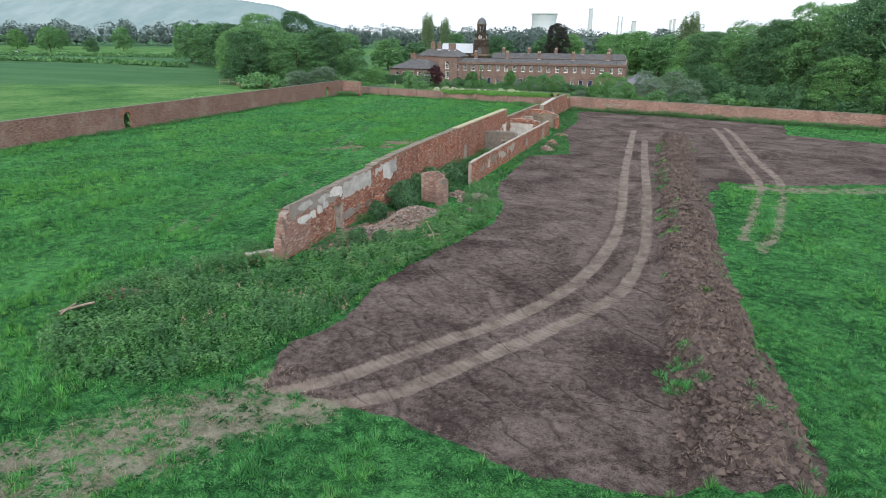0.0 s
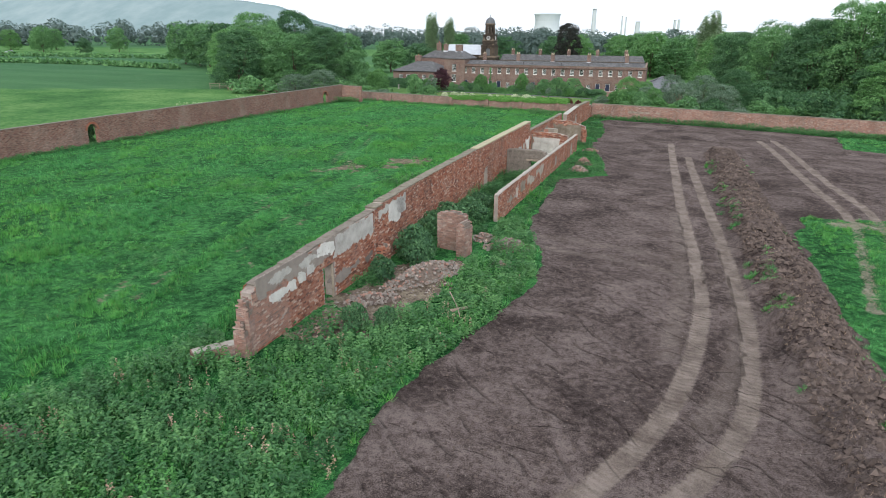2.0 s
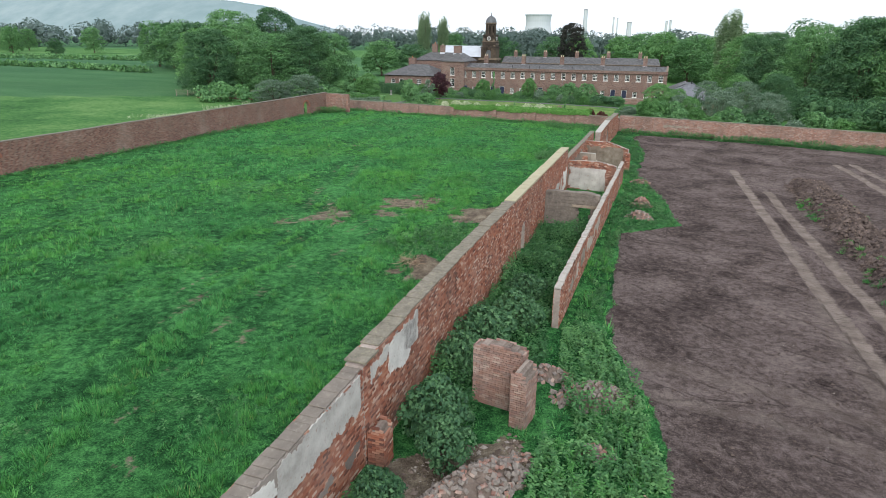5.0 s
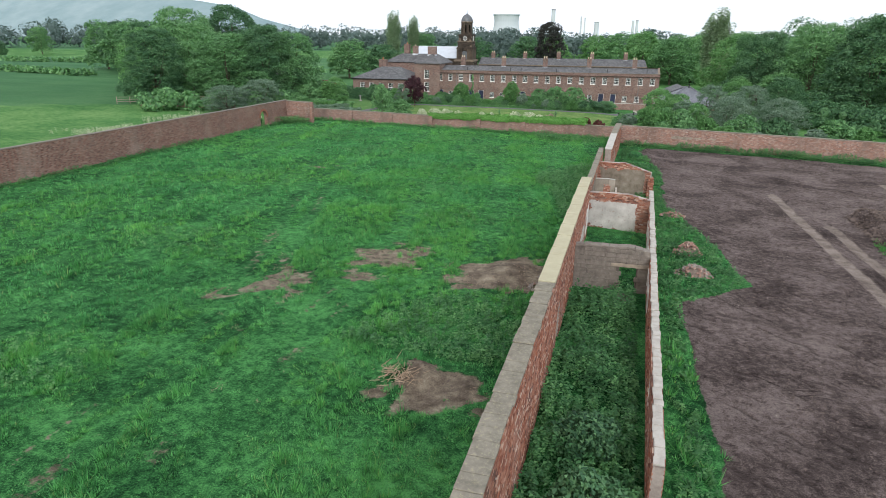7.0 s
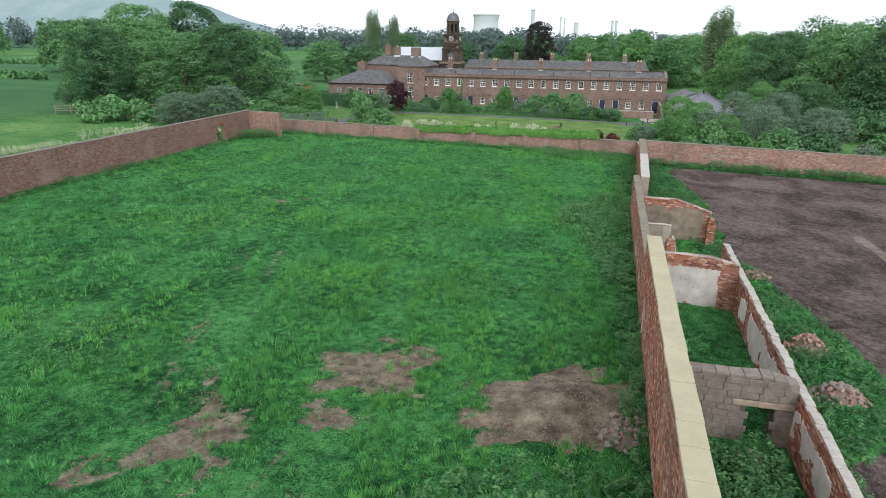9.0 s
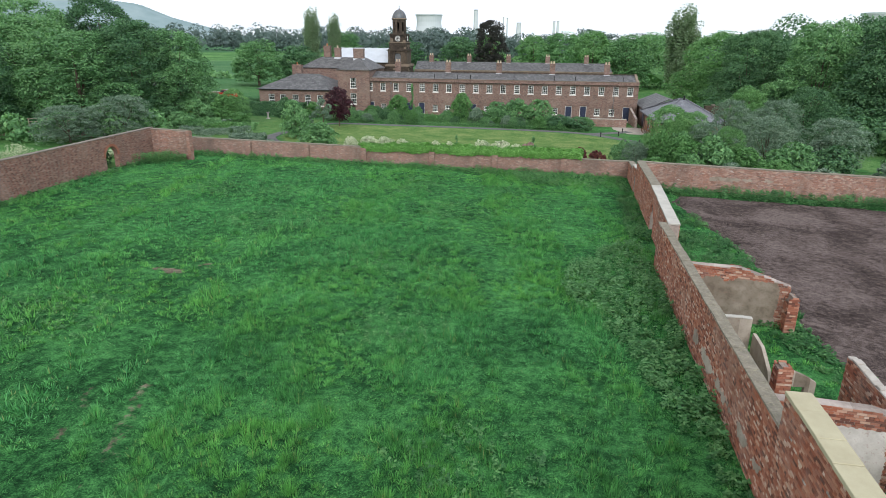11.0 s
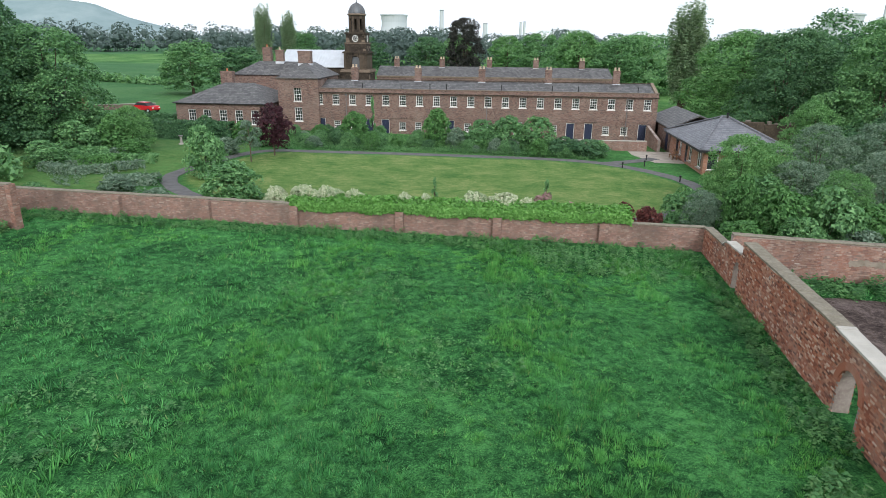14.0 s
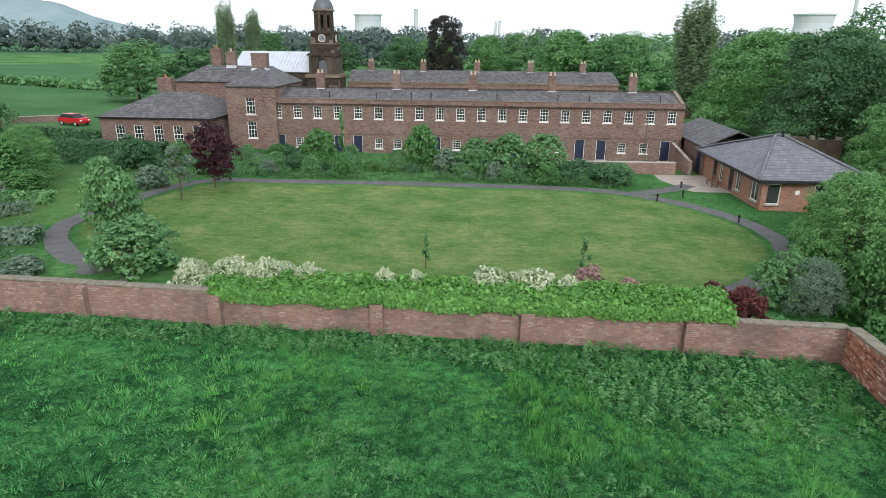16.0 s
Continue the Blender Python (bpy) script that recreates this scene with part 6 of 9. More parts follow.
# ---- low modern building with a hipped tile roof ----
annex = thing("bungalow", "low orange-brick building under a blue-grey hipped tile roof", "building", (-10.4, 140.8, -0.65))
AX, AY, AZ = -10.4, 140.8, -0.65
ah = [(1.2, 2.5, 0.35, 1.9), (4.6, 5.6, 0.35, 1.9), (6.2, 7.1, 0.0, 2.05), (8.6, 9.4, 0.35, 1.9), (10.0, 11.0, 0.0, 2.05)]
part("side_wall", holed(0.55, 13.6, -0.5, 2.2, ah, 0.55, 0.85, True), M_NEWBRICK, annex)
part("front_wall", holed(0.852, 7.9, -0.5, 2.2, [(0.95, 1.9, 0.35, 1.9), (4.3, 6.2, 0.5, 1.95)], 0.55, 0.85), M_NEWBRICK, annex)
part("back_wall", boxes((0.852, 7.9, 13.3, 13.6, -0.5, 2.2), (7.6, 7.9, 0.852, 13.298, -0.5, 2.2)), M_NEWBRICK, annex)
part("room_lining", boxes((1.0, 7.5, 3.2, 3.3, -0.3, 2.1), (1.0, 7.5, 0.9, 13.2, -0.3, -0.2)), M_ROOM_SHADE, annex)
roof(annex, "roof", [(0, 0, 2.3), (8.4, 0.2, 2.3), (8.4, 14.0, 2.3), (-0.2, 14.0, 2.3), (3.7, 7.0, 4.6), (4.3, 7.0, 4.6)], [(0, 1, 5, 4), (1, 2, 5), (2, 3, 4, 5), (3, 0, 4)], M_TILE, 0.14, "blue-grey tiled roof")
part("fascia", boxes((-0.06, 8.4, -0.07, -0.02, 2.08, 2.3), (-0.08, -0.03, 0.0, 14.0, 2.08, 2.3)), M_DARK, annex)
part("soffit", boxes((0.0, 8.4, 0.0, 14.0, 2.202, 2.225)), M_WHITE, annex)
for k, (a, b) in enumerate((((0, 0, 2.36), (3.7, 7.0, 4.66)), ((3.7, 7.0, 4.66), (4.3, 7.0, 4.66)), ((-0.2, 14.0, 2.36), (3.7, 7.0, 4.66)), ((8.4, 0.2, 2.36), (4.3, 7.0, 4.66)))):
    d = Vector(b) - Vector(a)
    n = Vector((d.y, -d.x, 0)).normalized() * 0.12
    bm = bmesh.new()
    prism(bm, [Vector(a) - n, Vector(a) + n, Vector(b) + n, Vector(b) - n], [Vector(a) - n * 0.5 + Vector((0, 0, 0.1)), Vector(a) + n * 0.5 + Vector((0, 0, 0.1)), Vector(b) + n * 0.5 + Vector((0, 0, 0.1)), Vector(b) - n * 0.5 + Vector((0, 0, 0.1))])
    bmesh.ops.recalc_face_normals(bm, faces=bm.faces[:])
    part("hip_tile", bm, M_TILE, annex)
part("roof_vent", lathe(bmesh.new(), 4.2, 6.8, [(0.09, 4.4), (0.09, 4.95), (0.14, 4.95), (0.14, 5.05)], 8), M_DARK, annex)
for a, b, z0, z1 in ah:
    w = part("window" if z0 > 0.1 else "door", boxes((0.6, 0.68, a, a + 0.07, z0, z1), (0.6, 0.68, b - 0.07, b, z0, z1), (0.6, 0.68, a + 0.07, b - 0.07, z1 - 0.07, z1), (0.6, 0.68, a + 0.07, b - 0.07, z0, z0 + 0.08), (0.61, 0.67, (a + b) / 2 - 0.03, (a + b) / 2 + 0.03, z0 + 0.08, z1 - 0.07)), M_WHITE if z0 > 0.1 else M_NAVY, annex)
    part("pane", boxes((0.63, 0.64, a + 0.05, b - 0.05, z0 + 0.05, z1 - 0.05)), M_GLASS, w)
    if z0 > 0.1:
        part("sill", boxes((0.42, 0.6, a - 0.08, b + 0.08, z0 - 0.08, z0 - 0.003)), M_COPE_WHITE, w)
for a, b, z0, z1 in ((0.9, 1.9, 0.35, 1.9), (4.3, 6.2, 0.5, 1.95)):
    w = part("window", boxes((a, a + 0.07, 0.6, 0.68, z0, z1), (b - 0.07, b, 0.6, 0.68, z0, z1), (a + 0.07, b - 0.07, 0.6, 0.68, z1 - 0.07, z1), (a + 0.07, b - 0.07, 0.6, 0.68, z0, z0 + 0.08)), M_WHITE, annex)
    part("pane", boxes((a + 0.05, b - 0.05, 0.63, 0.64, z0 + 0.05, z1 - 0.05)), M_GLASS, w)
    part("sill", boxes((a - 0.08, b + 0.08, 0.42, 0.6, z0 - 0.08, z0 - 0.003)), M_COPE_WHITE, w)
part("notice_plate", boxes((2.95, 3.25, 0.52, 0.546, 1.15, 1.45)), M_WHITE, annex)

link = thing("outbuilding", "low brick link building with grey slate roof", "building", (HX, HY, 0))
part("wall", boxes(hb(-10.0, -9.7, 154.3, 160.4, -1.2, 1.9), hb(-9.69, -3, 160.0, 166.0, -1.2, 1.9)), M_HOUSEBRICK, link)
part("door", boxes(hb(-10.06, -10.003, 155.0, 155.9, -0.7, 1.3)), M_NAVY, link)
roof(link, "roof", [hr(-10.2, 154.4, 1.9), hr(-10.2, 166.2, 1.9), hr(-6.8, 166.2, 3.3), hr(-6.8, 154.9, 3.3), hr(-2.8, 166.2, 1.9), hr(-2.8, 154.9, 1.9)], [(0, 1, 2, 3), (3, 2, 4, 5)], M_SLATE)
ruin = thing("stone_wall", "short dark ruined stone wall below tall trees", "stone wall", (0, 163, 0))
bm = boxes((0.2, 3.4, 0, 0.6, -1.5, 1.75), (3.41, 7.2, 0.02, 0.62, -1.5, 1.5), bevel=0.04)
part("wall", bm, M_SANDSTONE, ruin)
for k in range(8):
    part("merlon", boxes((0.3 + 0.88 * k, 0.3 + 0.88 * k + 0.42 + 0.12 * (k % 2), 0.05, 0.55, 1.4, 1.62 + 0.2 * ((k * 5) % 3) - 0.03 * k), bevel=0.06), M_RUBBLESTONE, ruin)

# terrace wall and side wall below the range
terrace = brick_wall("terrace_wall", "low brick terrace wall with stone coping", (-22.5, 153.9), (-12.4, 154.2), 0.34, lambda s: 0.32, [], (-1,), 201, foot=lambda s: -1.1, mat=M_BRICK_PALE)
coping(terrace, 0.0, 10.1, 0, 0.34, lambda s: 0.32, M_COPE_WHITE, 1.0, 0.07, "coping_slab", 31, lap=0.04)
brick_wall("side_wall", "old brick side wall running from the house", (-10.9, 154.3), (-11.1, 160.3), 0.34, lambda s: 0.5 + 0.16 * s, [], (-1, 1), 203, foot=lambda s: -1.2, mat=M_BRICK_PALE)
yard = tagged(part("yard_paving", boxes((-14.5, -9.9, 147.0, 154.0, -1.2, g(-12, 150) + 0.03)), M_PAVING), "buff paved yard between house and bungalow", "paving", kind="structure")

# ---- trees, shrubs and hedges ----
def leaf_cloud(lobes, count, size, r, flat=0.35, shell=0.55, slim=0.62, core=None, more=3):
    """Many small leaf clumps over overlapping lobes (x, y, z, rx, ry, rz); none deep inside the core's lobes."""
    lobes = np.asarray(lobes, float)
    want, count = count, count * (more if core is not None else 1)
    area = lobes[:, 3] * lobes[:, 5] + lobes[:, 3] * lobes[:, 4]
    which = r.choice(len(lobes), count, p=area / area.sum())
    d = r.normal(size=(count, 3))
    d[:, 2] = np.where((d[:, 2] < 0) & (r.random(count) < 0.6), -d[:, 2], d[:, 2])
    d /= np.linalg.norm(d, axis=1)[:, None]
    rad = shell + (1.08 - shell) * r.random(count) ** 0.6
    lob = lobes[which]
    p = lob[:, :3] + d * lob[:, 3:] * rad[:, None]
    if core is not None:
        deep = np.full(count, 9.0)
        for c in np.asarray(core, float):
            near_c = np.abs(p[:, 0] - c[0]) < c[3]
            q = p[near_c]
            deep[near_c] = np.minimum(deep[near_c], (((q - c[:3]) / c[3:]) ** 2).sum(1))
        keep = np.flatnonzero(deep > 0.36)[:want]
        p, d, count = p[keep], d[keep], len(keep)
    nrm = d * 0.9 + r.normal(size=(count, 3)) * 0.55 + (0, 0, flat)
    nrm /= np.linalg.norm(nrm, axis=1)[:, None]
    a = np.cross(nrm, r.normal(size=(count, 3)))
    a /= np.linalg.norm(a, axis=1)[:, None] + 1e-9
    b = np.cross(nrm, a)
    s = size * (0.6 + 0.8 * r.random(count))[:, None]
    sag = nrm * s * 0.18
    co = np.stack([p - a * s - b * s * slim, p + a * s * 1.1 + sag, p - a * s * 0.4 + b * s * slim * 1.5], 1)
    return co.reshape(-1, 3), np.arange(count * 3).reshape(-1, 3)


def filler_lobes(lobes, seed, shrink=0.8, n=7, m=10):
    """Uneven solid lobes added out of sight below the outer leaves to close gaps."""
    r = np.random.default_rng(seed)
    lobes = np.asarray(lobes, float)
    th, ph = np.meshgrid(np.linspace(0.12, np.pi - 0.12, n), np.linspace(0, 2 * np.pi, m + 1)[:-1], indexing="ij")
    unit = np.stack([np.sin(th) * np.cos(ph), np.sin(th) * np.sin(ph), np.cos(th)], -1).reshape(-1, 3)
    ids = np.arange(n * m).reshape(n, m)
    a, b, c, d = ids[:-1], ids[1:], np.roll(ids, -1, 1)[1:], np.roll(ids, -1, 1)[:-1]
    tri = np.concatenate([np.stack([a, b, c], -1).reshape(-1, 3), np.stack([a, c, d], -1).reshape(-1, 3)])
    k = len(lobes)
    wob = shrink * (0.8 + 0.4 * r.random((k, n * m, 1)))
    co = lobes[:, None, :3] + unit[None] * lobes[:, None, 3:] * wob
    return co.reshape(-1, 3), (np.arange(k)[:, None, None] * (n * m) + tri[None]).reshape(-1, 3)


def limb(bm, a, b, r0, r1, n=6):
    a, b = Vector(a), Vector(b)
    d = (b - a).normalized()
    u = d.orthogonal().normalized()
    v = d.cross(u)
    ra = [a + (u * math.cos(2 * math.pi * i / n) + v * math.sin(2 * math.pi * i / n)) * r0 for i in range(n)]
    rb = [b + (u * math.cos(2 * math.pi * i / n) + v * math.sin(2 * math.pi * i / n)) * r1 for i in range(n)]
    prism(bm, ra, rb)


def make_tree(name, label, height, radius, mat, seed, leaves=6000, size=0.3, low=0.22, lobes=16, shape="round", category="tree", trunk=0.035):
    """A tree: tapered trunk with limbs, and a crown of leaf clumps with gaps and an uneven outline."""
    r = np.random.default_rng(seed)
    base = thing(name, label, category)
    lob = []
    for k in range(lobes):
        f = (k + 0.5) / lobes
        z = height * (low + (0.93 - low) * f)
        if shape == "tall":
            w = radius * (0.22 + 0.78 * math.sin(math.pi * (0.14 + 0.84 * f)))
        elif shape == "cone":
            w = radius * (1.05 - 0.9 * f)
        else:
            w = radius * math.sqrt(max(1 - (2 * f * 0.93 - 0.75) ** 2, 0.12))
        a = 2.4 * k + r.random() * 0.8
        q = r.uniform(0.05, 0.8) * w if shape == "tall" else r.uniform(0.35, 0.7) * w
        s = radius * r.uniform(0.28, 0.46) * (0.5 if shape == "tall" else 1)
        lob.append((q * math.cos(a), q * math.sin(a), z, s, s, s * r.uniform(0.72, 0.95) * (3.0 if shape == "tall" else 1)))
    # sprays: small tufts that break up each bough
    sprays = []
    for x, y, z, sx, sy, sz in lob:
        for _ in range(9):
            d = r.normal(size=3)
            d[2] = abs(d[2]) if r.random() < 0.7 else d[2]
            d /= np.linalg.norm(d)
            t = r.uniform(0.24, 0.42)
            sprays.append((x + d[0] * sx * 0.82, y + d[1] * sy * 0.82, z + d[2] * sz * 0.82, sx * t, sy * t, max(sz * t * 0.8, sx * t * 0.6)))
    n_in = int(leaves * 0.3)
    if shape == "tall" and height > 5:
        # steep ascending boughs, each feathered with short twigs
        sprays = []
        for k in range(64):
            f = (k + 0.5) / 64
            z0, a = height * (0.03 + 0.72 * f), 2.4 * k
            w = radius * (0.35 + 0.65 * math.sin(math.pi * (0.2 + 0.6 * f))) * r.uniform(0.6, 1.05)
            ln = height * r.uniform(0.16, 0.26)
            for j in range(7):
                u = (j + 1) / 7
                out = w * u ** 0.7 * (1 - 0.35 * u * u)
                t = 0.16 * radius * (1.15 - 0.75 * u)
                sprays.append((out * math.cos(a), out * math.sin(a), min(z0 + ln * u, height), t * 1.2, t * 1.2, t * 1.9))
        n_in = int(leaves * 0.08)
    core = None if shape == "tall" else lob
    co, fc = leaf_cloud(lob, n_in, size, r, shell=0.8, core=core)
    co2, fc2 = leaf_cloud(sprays, leaves - n_in, size * 0.92, r, shell=0.3, core=core)
    co, fc = np.concatenate([co, co2]), np.concatenate([fc, fc2 + len(co)])
    bm = bmesh.new()
    tr = max(height * trunk * 0.5, 0.03)
    fork = height * (low + 0.12)
    limb(bm, (0, 0, -0.5), (0.02 * height * r.normal() * 0.3, 0.02 * height * r.normal() * 0.3, fork), tr * 1.25, tr * 0.8, 8)
    for x, y, z, *_s in lob[:: max(1, lobes // 7)]:
        limb(bm, (0, 0, fork * r.uniform(0.75, 1.0)), (x * 0.9, y * 0.9, z), tr * 0.5, tr * 0.12, 5)
    limb(bm, (0, 0, fork), (0, 0, height * 0.85), tr * 0.7, tr * 0.15, 6)
    part("trunk", bm, M_BARK, base)
    child(new("crown", raw_mesh("crown", co, fc, mat)), base)
    return base


def plant(kind, rows):
    """Set one tree of a kind at the first place and copies at the rest: (x, y, scale, scale up, turn)."""
    for i, (x, y, s, sz, turn) in enumerate(rows):
        m = pose(x, y, g(x, y), 0, 0, turn) @ Matrix.Diagonal((s, s, sz, 1))
        if i == 0:
            kind.matrix_basis = m
        else:
            kind.scale = (1, 1, 1)
            copy_thing(kind, m)
            kind.matrix_basis = pose(rows[0][0], rows[0][1], g(*rows[0][:2]), 0, 0, rows[0][4]) @ Matrix.Diagonal((rows[0][2], rows[0][2], rows[0][3], 1))


TREE_LABELS = ("large broad-leaved tree in full summer leaf", "spreading dark green broad-leaved tree", "rounded fresh green broad-leaved tree")
broad_a = make_tree("tree", TREE_LABELS[0], 16, 7.5, M_LEAF_OAK, 1, 40000, 0.14, low=0.04, lobes=32)
broad_b = make_tree("tree", TREE_LABELS[1], 15, 7.5, M_LEAF_DARK, 2, 40000, 0.14, low=0.04, lobes=34)
broad_c = make_tree("tree", TREE_LABELS[2], 14, 7.0, M_LEAF_OAK2, 3, 34000, 0.135, low=0.05, lobes=34)
far_a = make_tree("tree", TREE_LABELS[0] + " far off", 16, 7.5, M_LEAF_OAK, 11, 16000, 0.22, low=0.12, lobes=24)
far_b = make_tree("tree", TREE_LABELS[1] + " far off", 15, 7.5, M_LEAF_DARK, 12, 15000, 0.23, low=0.1, lobes=20)
far_c = make_tree("tree", TREE_LABELS[2] + " far off", 14, 7.0, M_LEAF_OAK2, 13, 16000, 0.21, low=0.1, lobes=22)
poplar = make_tree("poplar", "tall narrow poplar in full leaf", 22, 3.2, M_LEAF_POPLAR, 4, 30000, 0.13, 0.06, 46, "tall")
conifer = make_tree("conifer", "broad black-green conifer behind the house", 17, 7.0, M_LEAF_COPPER, 5, 22000, 0.2, 0.06, 24, "cone")
willow = make_tree("tree", "bushy grey-green willow tree", 9, 4.6, M_LEAF_GREY, 6, 22000, 0.09, 0.06, 26)

plant(broad_a, [(-106, 153, 1.15, 0.98, 0), (-83, 133, 1.0, 0.70, 40), (-76, 143, 0.9, 0.72, 100), (-97, 142, 1.1, 0.8, 170), (14, 158, 1.0, 0.92, 200), (26, 146, 1.1, 1.16, 20), (40, 135, 1.2, 1.18, 80), (34, 160, 1.2, 1.22, 140), (50, 121, 1.2, 1.2, 10)])
plant(broad_b, [(-101, 163, 1.1, 1.04, 0), (-79, 139, 0.95, 0.78, 60), (-92, 126, 0.85, 0.72, 120), (20, 148, 1.1, 0.98, 10), (32, 134, 1.1, 1.2, 200), (8, 170, 1.0, 0.85, 90), (6.5, 140, 0.5, 0.44, 300), (46, 130, 1.3, 1.3, 90), (42, 150, 1.25, 1.2, 50), (26, 168, 1.2, 1.0, 140)])
plant(broad_c, [(8, 186, 1.45, 0.95, 0), (-11.6, 126.6, 0.43, 0.39, 30), (-9.0, 128.6, 0.36, 0.34, 100), (1.0, 145.5, 0.45, 0.46, 200), (-7.2, 121.0, 0.3, 0.3, 250), (-66.5, 141.5, 0.34, 0.3, 50), (-103, 138, 0.9, 0.8, 10), (36, 122, 0.9, 0.85, 60), (28, 128, 0.85, 0.68, 140)])
plant(far_a, [(-150, 188, 1.1, 0.85, 20), (-128, 174, 1.0, 0.8, 130), (-172, 202, 1.1, 0.85, 260), (-92, 205, 1.0, 0.62, 50), (-70, 205, 0.8, 0.55, 150), (-4, 235, 1.1, 0.8, 10), (-118, 160, 1.1, 0.75, 80), (-100, 300, 1.2, 0.8, 0), (-20, 300, 1.3, 0.9, 60), (10, 290, 1.3, 0.9, 90),
              (-372, 318, 1.0, 0.75, 0), (-352, 290, 0.8, 0.66, 60), (-322, 268, 0.9, 0.8, 90), (-303, 300, 0.9, 0.8, 30)])
plant(far_b, [(-139, 180, 1.05, 0.9, 40), (-116, 168, 0.9, 0.8, 220), (-161, 196, 1.0, 0.9, 300), (-86, 215, 0.9, 0.6, 20), (-60, 330, 1.2, 0.85, 70), (60, 140, 1.3, 1.1, 10), (-78, 300, 1.2, 0.8, 200), (-282, 258, 0.6, 0.5, 0), (-352, 250, 0.9, 0.7, 120)])
plant(far_c, [(-12, 243, 1.2, 0.98, 30), (3, 250, 1.0, 0.9, 70), (-50, 340, 1.3, 0.95, 10), (-65, 225, 0.6, 0.45, 200), (-30, 330, 1.3, 0.95, 40), (-388, 300, 1.0, 0.8, 0)])
plant(poplar, [(-110, 291, 1.5, 1.0, 0), (-102, 293, 1.2, 0.92, 70), (4, 206, 1.7, 0.92, 30), (56, 172, 1.9, 1.1, 50), (62, 178, 1.9, 1.12, 120), (50, 180, 1.8, 1.08, 200)])
plant(conifer, [(-39.5, 235, 1.0, 0.93, 0)])
plant(willow, [(-71, 123.5, 0.85, 0.5, 0), (-8.2, 124.6, 0.58, 0.46, 90), (-4.4, 131.0, 0.58, 0.66, 130), (-2.6, 124.5, 0.7, 0.56, 160), (3.2, 124, 0.8, 0.56, 40), (-15.6, 121.6, 0.34, 0.28, 10), (0.6, 133, 0.7, 0.66, 300), (-74, 119, 0.8, 0.42, 200)])


def make_shrub(name, label, r0, h, mat, seed, leaves=4800, size=0.085, lobes=17, low=0.05):
    return make_tree(name, label, h, r0, mat, seed, leaves, size, low, lobes, "round", "shrub", 0.03)


shrub_g = make_shrub("shrub", "dense green garden shrub in leaf", 1.6, 2.2, M_LEAF_OAK, 21)
shrub_l = make_shrub("shrub", "bright green leafy shrub", 1.5, 2.2, M_LEAF_LIME, 22)
shrub_d = make_shrub("shrub", "rounded dark evergreen shrub", 1.5, 1.9, M_LEAF_DARK, 23)
shrub_s = make_shrub("shrub", "grey-green silvery garden shrub", 1.3, 1.6, M_LEAF_GREY, 24)
shrub_w = make_shrub("shrub", "cream-white variegated shrub behind the wall", 1.5, 1.5, M_LEAF_WHITE, 25, 6500, 0.075, 26)
r = random.Random(3)
rows_g, rows_l, rows_d, rows_s = [], [], [], []
# deep border between lawn and house
for k in range(70):
    x = r.uniform(-54, -17.5)
    y = r.uniform(147.6, 155.5) if x < -23 else r.uniform(147.6, 151.5)
    s = r.uniform(0.45, 0.85)
    (rows_g, rows_l, rows_d, rows_s)[r.choices((0, 1, 2, 3), (4, 2, 3, 1.6))[0]].append((x, y, s, s * r.uniform(0.7, 1.1), r.uniform(0, 360)))
